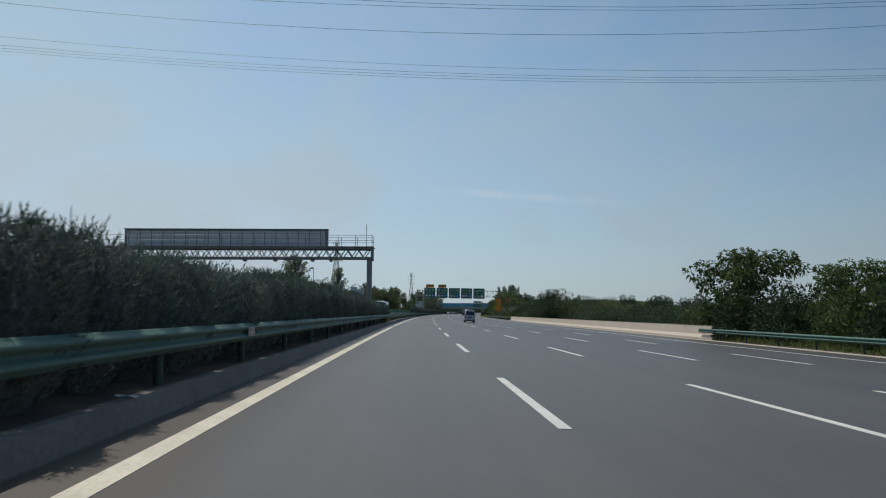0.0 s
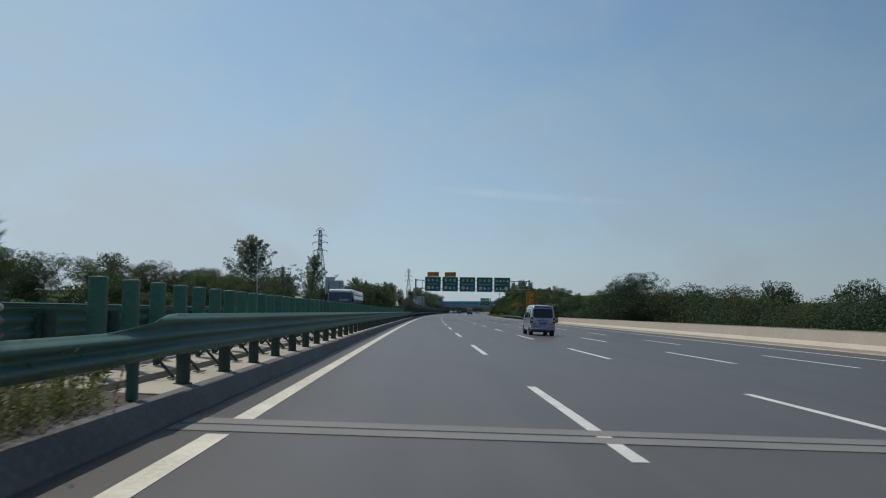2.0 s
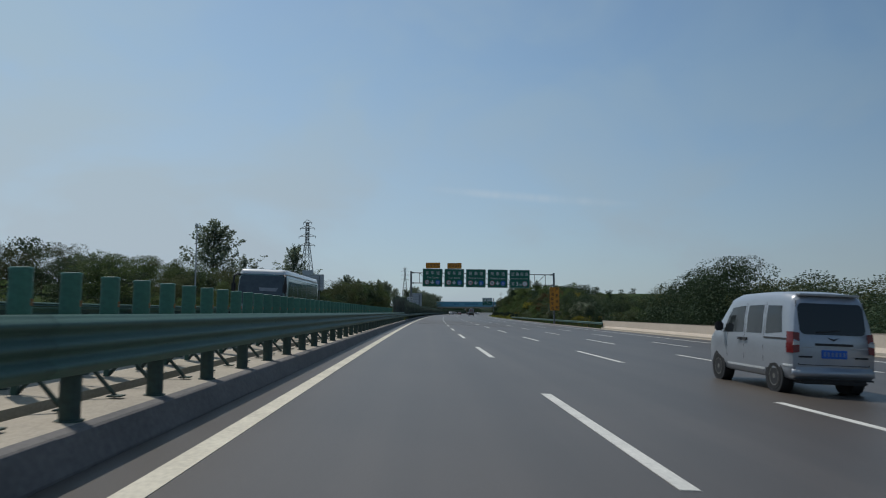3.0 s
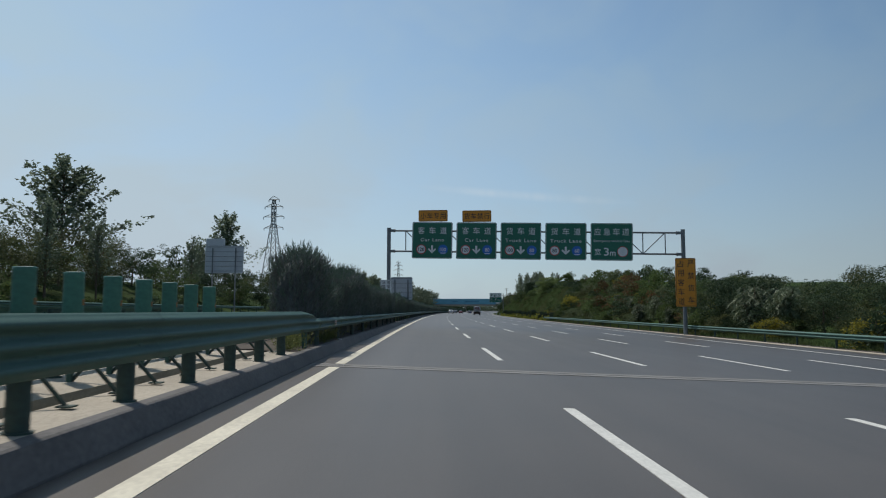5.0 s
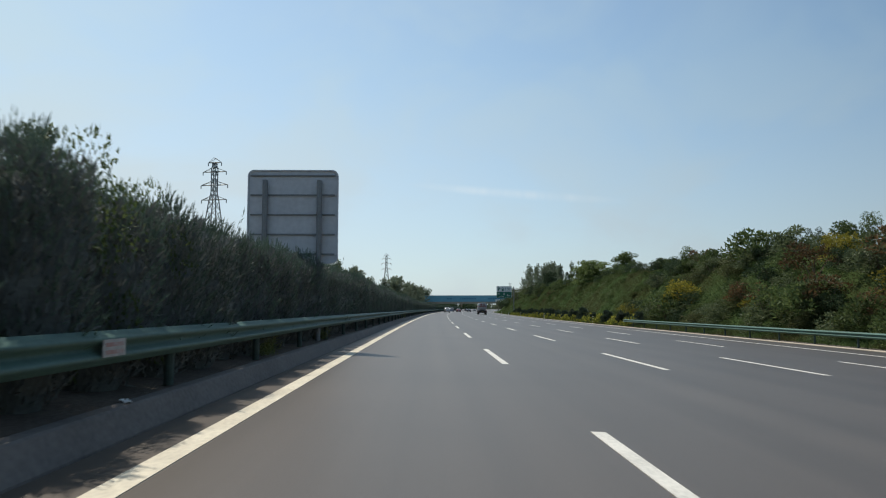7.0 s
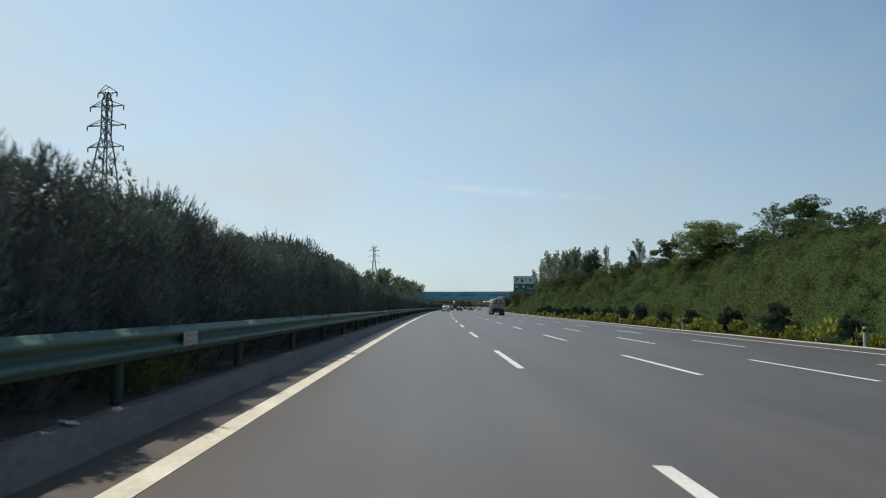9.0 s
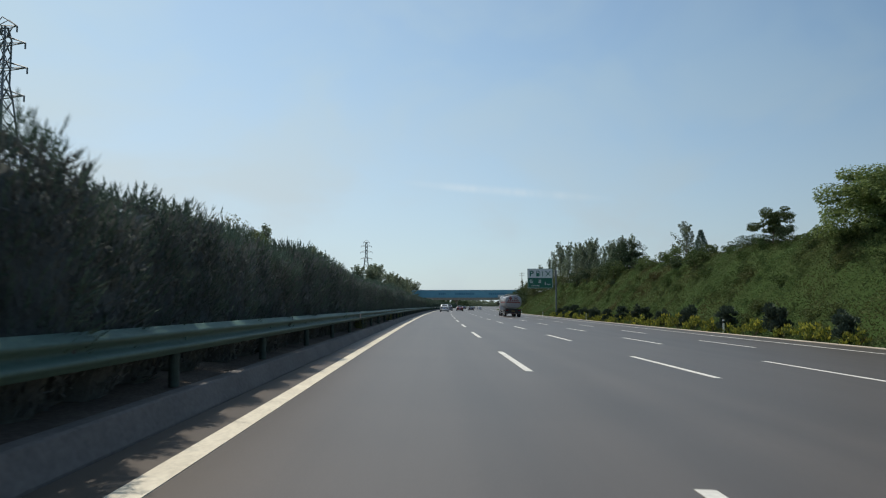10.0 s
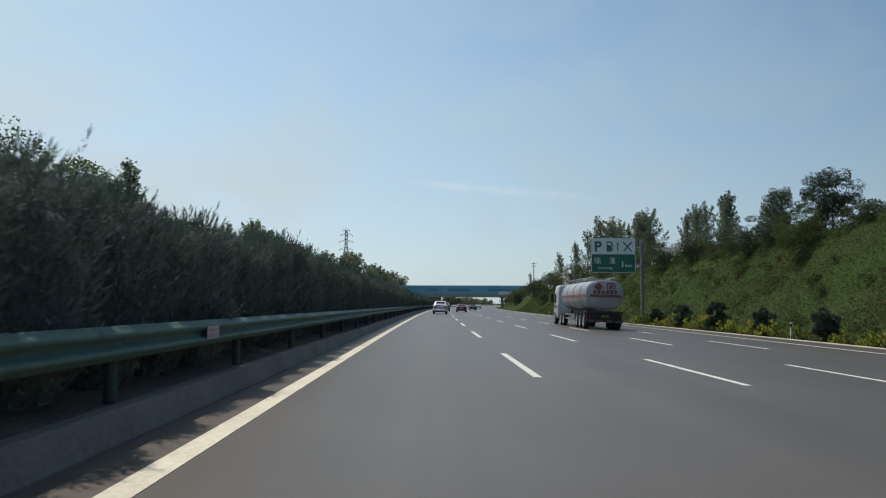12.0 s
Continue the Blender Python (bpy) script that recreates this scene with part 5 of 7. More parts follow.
BROAD_FAR = [broad_variant(71, LEAF, per=190, leaf=0.22), broad_variant(72, LEAF_DARK, per=190, leaf=0.22), broad_variant(73, LEAF_OLIVE, spread=4.2, per=190, leaf=0.22)]
GIANT = [broad_variant(16, LEAF_DARK, height=14.0, spread=6.6, blobs=90, per=330, leaf=0.22, low=0.15, flat=0.6, tuft=0.25, bend=0.4)]
WOOD = [broad_variant(17, LEAF_DARK, per=230, leaf=0.16), broad_variant(18, LEAF_DARK, spread=4.0, per=230, leaf=0.16), broad_variant(20, LEAF_OLIVE, spread=3.6, per=220, leaf=0.16), broad_variant(19, LEAF_DARK, spread=3.8, per=230, leaf=0.16)]
TALL = [broad_variant(15, LEAF_DARK, height=8.0, spread=4.2, blobs=70, per=180, leaf=0.24, low=0.12, flat=0.55, tuft=0.25, bend=0.4)]
BROAD = [broad_variant(11, LEAF, per=150, leaf=0.27), broad_variant(12, LEAF_DARK, per=150, leaf=0.27), broad_variant(13, LEAF_DARK, spread=4.2, blobs=38, per=160, leaf=0.27, tuft=0.26), broad_variant(14, LEAF, spread=2.9, per=130, leaf=0.27)]
LOCUST = [broad_variant(21, LEAF_FRESH, height=6.0, spread=3.4, blobs=120, per=190, leaf=0.20, low=0.16, flat=0.6, tuft=0.22, bend=0.5), broad_variant(22, LEAF, height=6.0, spread=3.0, blobs=34, per=230, leaf=0.24, low=0.35, flat=0.45, tuft=0.26, bend=0.5)]
PLUME = [poplar_variant(34, spread=3.8, limbs=40, per=130), poplar_variant(35, spread=3.0, limbs=32, per=120)]
POPLAR = [poplar_variant(31), poplar_variant(32, spread=1.4), poplar_variant(33, spread=2.9, limbs=22)]
CONIFER = [conifer_variant(41)]
SHRUB = [shrub_variant(51, LEAF), shrub_variant(52, LEAF_DARK), shrub_variant(53, LEAF, leaf=0.22, wide=1.2), shrub_variant(54, LEAF_DARK, leaf=0.12)]
SEEDLING = [shrub_variant(65, LEAF, leaf=0.065, tufts=30, per=60, high=1.6, wide=0.85, up=0.6)]
PAULOWNIA = [broad_variant(23, LEAF, height=8.0, spread=3.7, blobs=64, per=120, leaf=0.30, low=0.28, flat=0.55, tuft=0.24, bend=0.4)]
SHRUB_DUSTY = [shrub_variant(60, LEAF_DUSTY, leaf=0.16), shrub_variant(64, LEAF_DUSTY, leaf=0.13, wide=1.2)]
SHRUB_GOLD = [shrub_variant(55, LEAF_GOLD)]
GOLD_TREE = [broad_variant(24, LEAF_GOLD, height=6.0, spread=2.6, blobs=26, per=120, leaf=0.20, low=0.2)]
DUSTY_TREE = [broad_variant(25, LEAF_DUSTY, height=6.0, spread=2.6, blobs=34, per=130, leaf=0.30, low=0.1, flat=0.6, bend=0.4)]
SHRUB_RUST = [shrub_variant(56, LEAF_RUST, tufts=14)]
SHRUB_BLOOM = [shrub_variant(57, BLOSSOM, leaf=0.30, tufts=15, per=18, high=0.95, wide=0.85, up=2.4), shrub_variant(59, BLOSSOM, leaf=0.28, tufts=11, per=18, high=0.80, wide=0.75, up=2.4)]
SHRUB_ROUND = [shrub_variant(58, SPIKY, leaf=0.24, tufts=24, per=70, high=1.55, wide=0.58, up=1.5), shrub_variant(66, SPIKY, leaf=0.24, tufts=22, per=70, high=1.45, wide=0.68, up=1.5)]


def sumac_variant(seed, high=4.0, wide=1.5, fronds=80):
    """A tall shrub of long drooping feathered leaves on a few leaning stems."""
    rng = np.random.default_rng(seed)
    bm = bmesh.new()
    stems = []
    for i in range(5):
        a = i * 1.26 + rng.uniform(-0.4, 0.4)
        tip = Vector((math.cos(a), math.sin(a), 0)) * wide * rng.uniform(0.2, 0.55) + Vector((0, 0, high * rng.uniform(0.7, 0.92)))
        bar(bm, (0, 0, -0.1), tip, 0.04, 6, 0.015)
        stems.append(np.array(tip))
    cs, ws = [], []
    k = 13
    u = np.linspace(0.12, 1.0, k)
    for i in range(fronds):
        tip = stems[i % 5]
        root = tip * (rng.uniform(0.25, 1.0) ** 0.7)
        a = rng.uniform(0, 2 * math.pi)
        out = np.array([math.cos(a), math.sin(a), 0.0])
        side = np.array([-out[1], out[0], 0.0])
        ln = rng.uniform(0.6, 1.05)
        spine = root + np.outer(u * ln, out) + np.outer((0.45 * u - 0.95 * u * u) * ln, (0, 0, 1))
        for sgn in (-1, 1):
            cs.append(spine + sgn * side * 0.10)
            ws.append(np.tile(sgn * side * 1.0 + out * 0.45 - np.array([0, 0, 0.35]), (k, 1)) + rng.normal(scale=0.12, size=(k, 3)))
    me = bpy.data.meshes.new("trunk")
    bm.to_mesh(me)
    bm.free()
    me.materials.append(BARK)
    return me, leaves_mesh("crown", np.concatenate(cs), np.concatenate(ws), 0.34, 0.085, LEAF_SUMAC, rng, 0.3)


SUMAC = [sumac_variant(91), sumac_variant(92, wide=1.8)]


def plant(kind, name, s, d, z, size, label, category, group="", squash=1.0):
    stem, crown = random.choice(kind)
    m = at(s, d, z, random.uniform(0, 360)) @ Matrix.Diagonal((size * squash, size * squash, size, 1))
    ob = thing(name, m, label, category, group)
    put("trunk" if "tree" in category or "poplar" in category else "stem", stem, parent=ob)
    put("crown", crown, parent=ob)
    return ob


for s, k in ((54.2, 1.12), (56.8, 1.08), (209.0, 1.48), (223.4, 1.58), (225.0, 1.45), (285.5, 1.42)):
    sapling(s, k)

# outer side, before the bridge: a big tree at its end, shrubs behind the rail
plant(PAULOWNIA, "tree", 44.0, 28.0, -1.2, 0.74, "green tree with large leaves behind the guard rail", "tree", "roadside trees", 1.0)
plant(PAULOWNIA, "tree", 54.5, 25.7, -2.0, 1.06, "large green tree with big drooping leaves at the parapet end", "tree", "roadside trees", 1.0)
for i in range(16):
    s = 8 + i * 3.2
    plant(SHRUB, "shrub", s, 23.6 + random.uniform(-0.6, 1.6), terrain(s, 24), random.uniform(1.4, 2.4), "dense wild green shrub behind the guard rail", "shrub", "roadside shrubs")
for i in range(12):
    s = 2 + i * 5.5
    plant(BROAD, "tree", s, 28.5 + random.uniform(-1, 3), terrain(s, 29) - 0.2, random.uniform(0.45, 0.62), "green roadside tree beyond the shrubs", "tree", "roadside trees")

# the wood in the hollow beyond the parapet
for i in range(72):
    s = 58 + i * 2.05 + random.uniform(-1.5, 1.5)
    d = random.uniform(25.6, 40)
    crest = max(terrain(s, d) + 2.4, 2.3 + 0.06 * (d - 26) + random.uniform(-1.1, 0.6) - 0.4 * smooth(105, 122, s) + 2.2 * smooth(132, 160, s))
    plant(WOOD, "tree", s, d, terrain(s, d) - 0.3, (crest - terrain(s, d) + 0.3) / 8.3, "dense dark green tree in the wood beside the bridge", "tree", "wood beside the bridge", 1.35)
for s, d, top in ((84.0, 33.5, 3.7), (96.0, 37.0, 3.9), (118.0, 40.0, 4.6), (133.0, 44.0, 5.2), (146.0, 42.0, 5.6)):
    plant(TALL, "tree", s, d, terrain(s, d) - 0.3, (top - terrain(s, d)) / 8.2, "single taller dark green tree in the wood", "tree", "wood beside the bridge", 0.6)
for s, d, k in ((160.0, 28.8, 0.90), (171.0, 30.0, 0.80), (163.0, 34.5, 0.74)):
    plant(GIANT, "tree", s, d, terrain(s, d) - 0.3, k, "tall dark green tree standing out of the wood", "tree", "wood beside the bridge")
for s, d in ((166.0, 28.2), (174.0, 29.0), (181.0, 28.8)):
    plant(TALL, "tree", s, d, terrain(s, d) - 0.3, 0.95, "dark green tree beside the tall one in the wood", "tree", "wood beside the bridge", 0.9)
items = []
rng = random.Random(9)


def land(s, d):
    """Height of the ground, also far from the road."""
    return terrain(s, d) if abs(d) <= 80 else terrain(s, math.copysign(80, d)) * 0.6


BACK = [broad_variant(61, LEAF_DARK, per=46, leaf=0.44)[1], broad_variant(62, LEAF_DARK, spread=4.4, per=50, leaf=0.44)[1], broad_variant(63, LEAF_DARK, spread=2.8, per=50, leaf=0.42)[1]]
for i in range(40):
    s, d = rng.uniform(62, 172), rng.uniform(36, 58)
    items.append((rng.choice(BACK), at(s, d, terrain(s, d) - 1.2, rng.uniform(0, 360), rng.uniform(0.80, 1.0))))
for i in range(44):
    s, d = (rng.uniform(40, 185) if i % 2 else rng.uniform(270, 900)), rng.uniform(58, 130)
    items.append((rng.choice(BACK), at(s, d, land(s, d) - 1.3, rng.uniform(0, 360), rng.uniform(0.8, 1.0) if i % 2 else rng.uniform(0.4, 0.65))))
for i in range(26):
    s, d = rng.uniform(176, 240), rng.uniform(34, 60)
    items.append((rng.choice(BACK), at(s, d, terrain(s, d) - 0.4, rng.uniform(0, 360), rng.uniform(0.3, 0.5))))
joined("far_wood", items, LEAF_DARK, "dark green woodland in the distance", "woodland")

# the bank: mixed thicket, then grass with trees on its top
for i in range(84):
    s = 182 + i * 1.5 + random.uniform(-1, 1)
    d = random.uniform(22.6, 31.5)
    k = random.random()
    sort = SHRUB_GOLD if k < 0.10 else SHRUB_RUST if k < 0.18 else SHRUB_DUSTY if k < 0.32 else SHRUB
    text = "yellowing shrub in the thicket on the bank" if k < 0.10 else "rusty brown shrub in the thicket on the bank" if k < 0.18 else "dusty pale green shrub in the thicket on the bank" if k < 0.32 else "wild green shrub in the thicket on the bank"
    plant(sort, "shrub", s, d, terrain(s, d), random.uniform(0.8, 1.75), text, "shrub", "thicket on the bank", 1.25)
for mat, n, seed, text in ((LEAF_DUSTY, 46, 21, "dusty pale undergrowth filling the thicket on the bank"), (LEAF_OLIVE, 40, 22, "olive green undergrowth filling the thicket on the bank")):
    rnd = random.Random(seed)
    items = []
    for i in range(n):
        s, d = rnd.uniform(180, 296), rnd.uniform(22.6, 33)
        items.append((rnd.choice(SHRUB[:2])[1], at(s, d, terrain(s, d) - 0.2, rnd.uniform(0, 360), rnd.uniform(0.7, 1.25)) @ Matrix.Diagonal((1.35, 1.35, 1, 1))))
    joined("undergrowth", items, mat, text, "undergrowth")
for i in range(12):
    s = 210 + i * 2.0 + random.uniform(-0.8, 0.8)
    d = random.uniform(24.8, 29.5)
    if i % 2:
        plant(SHRUB_DUSTY, "shrub", s, d, terrain(s, d) - 0.1, random.uniform(1.7, 2.2), "tall dusty pale green shrub on the bank", "shrub", "thicket on the bank", 1.0)
    else:
        plant(BROAD, "tree", s, d, terrain(s, d) - 0.2, random.uniform(0.46, 0.58), "young green tree in the thicket on the bank", "tree", "trees on the bank", 1.1)
for i in range(26):
    s = 184 + i * 5.2 + random.uniform(-2, 2)
    d = random.uniform(30, 36)
    plant(BROAD, "tree", s, d, terrain(s, d) - 0.2, random.uniform(0.26, 0.42), "small green tree along the top of the bank", "tree", "trees on the bank")
for i in range(50):
    s = 300 + i * 3.6 + random.uniform(-1.5, 1.5)
    d = random.uniform(31, 34.5)
    plant(SHRUB, "shrub", s, d, terrain(s, d), random.uniform(0.5, 1.25), "green shrub along the top edge of the bank", "shrub", "shrubs on the bank top", 1.4)
plant(LOCUST[:1], "tree", 357.0, 31.0, terrain(357, 31) - 0.9, 0.86, "light green locust tree with layered leaf tufts on the bank", "tree", "trees on the bank", 1.4)
plant(LOCUST, "tree", 341.0, 33.5, terrain(341, 33.5) - 0.4, 0.75, "light green locust tree with layered leaf tufts on the bank", "tree", "trees on the bank")
plant(LOCUST, "tree", 373.5, 31.0, terrain(373.5, 31) - 0.2, 0.62, "spreading green tree on the bank", "tree", "trees on the bank")
for s, d, k in ((203.5, 24.4, 1.0), (207.0, 23.9, 1.05), (209.2, 25.6, 1.1), (212.5, 25.0, 0.8), (217.0, 24.2, 0.6), (226.0, 24.0, 0.62), (231.5, 24.6, 0.85), (236.5, 23.9, 0.7), (243.0, 24.8, 0.8), (252.0, 25.5, 0.7)):
    plant(SUMAC, "shrub", s, d, terrain(s, d) - 0.1, k, "tall shrub with pale drooping feathered leaves in the thicket", "shrub", "thicket on the bank")
for s, d, top in ((213.0, 28.5, 4.5), (218.0, 29.0, 4.8), (227.0, 30.5, 5.0), (232.0, 33.0, 5.4)):
    plant(DUSTY_TREE, "tree", s, d, terrain(s, d) - 0.2, (top - terrain(s, d)) / 6.2, "dusty pale green tree with long drooping leaves on the bank", "tree", "trees on the bank")
for s, d, k in ((246.5, 25.0, 1.5), (250.0, 27.5, 1.7), (254.5, 24.6, 1.4), (258.0, 28.5, 1.8), (262.0, 25.6, 1.5), (267.0, 27.6, 1.7), (272.5, 25.2, 1.4)):
    plant(SHRUB_RUST, "shrub", s, d, terrain(s, d) - 0.1, k, "withered rusty brown shrub in the thicket on the bank", "shrub", "thicket on the bank", 1.2)
for s, d, k in ((256.0, 26.4, 1.1), (266.0, 29.2, 1.2), (271.0, 24.8, 0.8)):
    plant(SHRUB_GOLD, "shrub", s, d, terrain(s, d) - 0.1, k, "yellowing shrub in the thicket on the bank", "shrub", "thicket on the bank", 1.2)
plant(GOLD_TREE, "tree", 235.0, 29.0, terrain(235, 29) - 0.3, max(0.4, (6.1 - terrain(235, 29)) / 6.0), "small tree with yellowing leaves in the thicket", "tree", "trees on the bank")
plant(GOLD_TREE, "tree", 247.0, 27.0, terrain(247, 27) - 0.3, max(0.35, (4.5 - terrain(247, 27)) / 6.0), "small tree with yellowing leaves in the thicket", "tree", "trees on the bank")
for s, d, top in ((468, 40.4, 17.5), (482, 41, 17.5), (516, 42.8, 21.5), (530, 45, 22.5), (505, 38.5, 19.0), (548, 44, 23.0)):
    plant(PLUME, "poplar", s, d, terrain(s, d) - 0.2, (top - terrain(s, d)) / 12.3, "tall slender poplar standing over the bank", "poplar tree", "poplars on the bank", 0.8)
plant(CONIFER, "tree", 393.0, 31.5, terrain(393, 31.5) - 0.2, 0.66, "small dark conifer on the bank", "tree", "trees on the bank")
plant(POPLAR[2:3], "poplar", 432.0, 43.0, terrain(432, 43), 0.74, "pale green poplar with an open crown on the bank", "poplar tree", "trees on the bank", 1.3)
plant(POPLAR[2:3], "poplar", 352.0, 35.5, terrain(352, 35.5) - 0.3, (12.4 - terrain(352, 35.5)) / 12.0, "slender pale green poplar on the bank", "poplar tree", "trees on the bank", 1.7)
plant(TALL, "tree", 426.5, 32.0, terrain(426.5, 32) - 0.2, 0.66, "green tree on the top of the bank", "tree", "trees on the bank", 0.85)
plant(TALL, "tree", 436.5, 32.5, terrain(436.5, 32.5) - 0.2, 0.66, "layered green tree on the top of the bank", "tree", "trees on the bank", 0.72)
for s, d, k in ((486, 47, 1.05), (478, 41, 0.85), (458, 36, 0.62), (466, 34, 0.55), (471, 37, 0.7), (489, 35, 0.62), (499, 33, 0.58), (513, 34, 0.7), (496, 44, 0.9), (505, 36, 0.85), (524, 34.5, 1.2), (530, 38, 1.25), (541, 35, 1.1), (553, 39, 1.25), (565, 36, 1.05), (580, 39, 1.1), (596, 36, 1.0), (668, 33, 0.85)):
    plant(POPLAR, "poplar", s, d, terrain(s, d), k, "tall slender poplar with pale leaves on the bank", "poplar tree", "poplars on the bank", 0.9)
for i in range(26):
    s = 505 + i * 9 + random.uniform(-3, 3)
    d = random.uniform(25, 33)
    plant(BROAD_FAR, "tree", s, d, terrain(s, d) - 0.3, random.uniform(0.45, 0.75), "green tree at the foot of the far bank", "tree", "trees on the far bank", 1.3)

for i in range(26):
    s = 424 + i * 4.0 + random.uniform(-1.5, 1.5)
    d = random.uniform(28.5, 33.5)
    plant(BROAD_FAR, "tree", s, d, terrain(s, d) - 0.3, random.uniform(0.26, 0.46), "bushy green tree on the upper bank", "tree", "trees on the bank", 1.4)

# dark spiky shrubs and yellow ones between them along the foot of the bank
for i in range(20):
    s = 292.2 + i * 7.87
    d = 22.1
    plant(SHRUB_ROUND, "shrub", s + random.uniform(-0.3, 0.3), d + 0.15, terrain(s, d) - 0.05, random.uniform(0.95, 1.4), "dark green spiky rounded shrub at the foot of the bank", "shrub", "rounded shrubs")
    for k, low, high in ((1.9, 0.9, 1.25), (4.0, 0.6, 1.0), (6.2, 0.7, 1.1)):
        if k == 4.0 and i % 3 == 0:
            continue
        q = s + k + random.uniform(-0.5, 0.5)
        plant(SHRUB_BLOOM, "shrub", q, d - 0.15 + random.uniform(-0.1, 0.15), terrain(q, d) - 0.05, random.uniform(low, high), "low yellow-leaved shrub at the foot of the bank", "shrub", "yellow shrubs")


def grass_field(name, n, s0, s1, d0, d1, length, width, mat, label, seed, lift=0.0, spread=0.0):
    """Blades in one mesh of kind stuff, standing on the ground."""
    rng = np.random.default_rng(seed)
    s, d = rng.uniform(s0, s1, n), rng.uniform(d0, d1, n)
    c = np.array([tuple(W(a, b, terrain(a, b) + lift - 0.03)) for a, b in zip(s, d)])
    lumps = np.array([noise.noise((a * 0.5, b * 0.7, 2)) for a, b in zip(s, d)])
    c[:, 2] += np.clip(lumps, 0, 1) * 0.5 * spread
    w = np.stack([rng.normal(scale=0.45 + spread, size=n), rng.normal(scale=0.45 + spread, size=n), np.ones(n)], 1)
    return tagged(new(name, leaves_mesh(name, c, w, length, width, mat, rng, 0.1)), label, "grass", kind="stuff")


grass_field("grass", 300000, 255, 440, 21.8, 33.0, 0.19, 0.070, GRASS, "rough green grass and creepers covering the bank", 5, spread=0.8)
grass_field("grass", 60000, 440, 600, 21.8, 33.0, 0.3, 0.13, GRASS, "rough green grass and creepers covering the far bank", 15, spread=0.8)
grass_field("weeds", 12000, 180, 300, 21.2, 24.0, 0.5, 0.06, GRASS, "green weeds behind the guard rail", 6)
grass_field("weeds", 5000, -8, 55, 21.2, 24.0, 0.5, 0.07, WEED, "yellow-green weeds behind the guard rail", 7)


def weed_tuft(s, d, size):
    rng = np.random.default_rng(int(s * 10))
    n, k = 90, 14
    root = np.stack([rng.normal(scale=0.10, size=n), rng.normal(scale=0.26, size=n), np.zeros(n)], 1)
    way = np.stack([rng.normal(scale=0.35, size=n), rng.normal(scale=0.35, size=n), np.ones(n)], 1)
    u = np.tile(np.linspace(0.05, 1.0, k), n)[:, None]
    c = np.repeat(root, k, 0) + np.repeat(way * rng.uniform(0.18, 0.42, n)[:, None], k, 0) * u
    w = np.repeat(way, k, 0) + rng.normal(scale=0.7, size=(n * k, 3))
    me = leaves_mesh("weed_tuft", c, w, 0.075, 0.013, WEED, rng, 0.15)
    ob = put("weed_tuft", me)
    ob.matrix_basis = on(s, d, 0.23, 0, size)
    tagged(ob, "dry yellow-green weeds growing at the kerb", "weeds", kind="stuff")


for s, d, k in ((66.8, -2.98, 1.3), (68.0, -3.0, 1.2), (169.9, -3.05, 1.4), (171.2, -3.1, 1.3), (174.1, -2.95, 0.8), (175.9, -3.0, 1.2), (186.4, -3.1, 1.0), (214.1, -3.0, 1.0), (229.8, -2.98, 0.9), (236.6, -3.0, 0.9), (285.5, -2.98, 1.2), (286.3, -3.0, 0.9), (336.6, -2.95, 0.9), (353.0, -2.95, 1.2), (364.7, -2.95, 0.8)):
    weed_tuft(s, d, k)

# low creepers and bramble on the slope
CREEPER = [shrub_variant(81, LEAF, leaf=0.17, tufts=12, per=30, high=0.7, wide=1.0, up=0.5)[1], shrub_variant(82, LEAF, leaf=0.15, tufts=9, per=34, high=0.9, wide=0.8, up=0.8)[1]]
for mat, n, d0, d1, seed, text in ((GRASS, 420, 22.5, 32.5, 3, "low green creepers on the slope of the bank"), (CREEPER_DARK, 150, 26.0, 33.0, 4, "dark bramble near the top of the bank")):
    rnd = random.Random(seed)
    items = []
    for i in range(n):
        s, d = rnd.uniform(262, 470), rnd.uniform(d0, d1)
        items.append((rnd.choice(CREEPER), at(s, d, terrain(s, d) - 0.15, rnd.uniform(0, 360), rnd.uniform(0.45, 1.15))))
    joined("creepers", items, mat, text, "creepers")
for i in range(40):
    s = 268 + i * 4.2 + random.uniform(-1.5, 1.5)
    d = random.uniform(28.0, 33.5)
    plant(SHRUB, "shrub", s, d, terrain(s, d) - 0.1, random.uniform(0.45, 1.0), "green shrub near the top of the grassy bank", "shrub", "shrubs on the bank", 1.3)

# beyond the opposite carriageway
for i in range(34):
    s = 128 + i * 3.6 + random.uniform(-2, 2)
    d = -random.uniform(36, 50)
    plant(BROAD_FAR, "tree", s, d, terrain(s, d) - 0.3, random.uniform(0.50, 0.74), "dark green tree in the wood beyond the opposite carriageway", "tree", "trees beyond the opposite carriageway", 1.25)
for i in range(36):
    s = 95 + i * 7 + random.uniform(-2, 2)
    d = -random.uniform(30, 46) - (6 if s < 155 else 0)
    plant(BROAD_FAR, "tree", s, d, terrain(s, d) - 0.3, random.uniform(0.5, 0.8) + 0.12 * smooth(120, 150, s) * (1 - smooth(165, 200, s)) , "dark green tree on the far side of the opposite carriageway", "tree", "trees beyond the opposite carriageway", 1.3)
for i in range(22):
    s = 90 + i * 7 + random.uniform(-2, 2)
    plant(SHRUB, "shrub", s, -28.5 + random.uniform(-1.5, 1), terrain(s, -29), random.uniform(0.9, 1.5), "green shrub beside the opposite carriageway", "shrub", "shrubs beyond the opposite carriageway", 1.3)
plant(PLUME[:1], "poplar", 244.7, -47.9, 4.6, 1.36, "tall pale poplar above the trees", "poplar tree", "poplars beyond the opposite carriageway", 1.4)
plant(PLUME[1:], "poplar", 285.0, -39.3, 4.6, 1.25, "tall pale poplar above the trees", "poplar tree", "poplars beyond the opposite carriageway", 1.3)
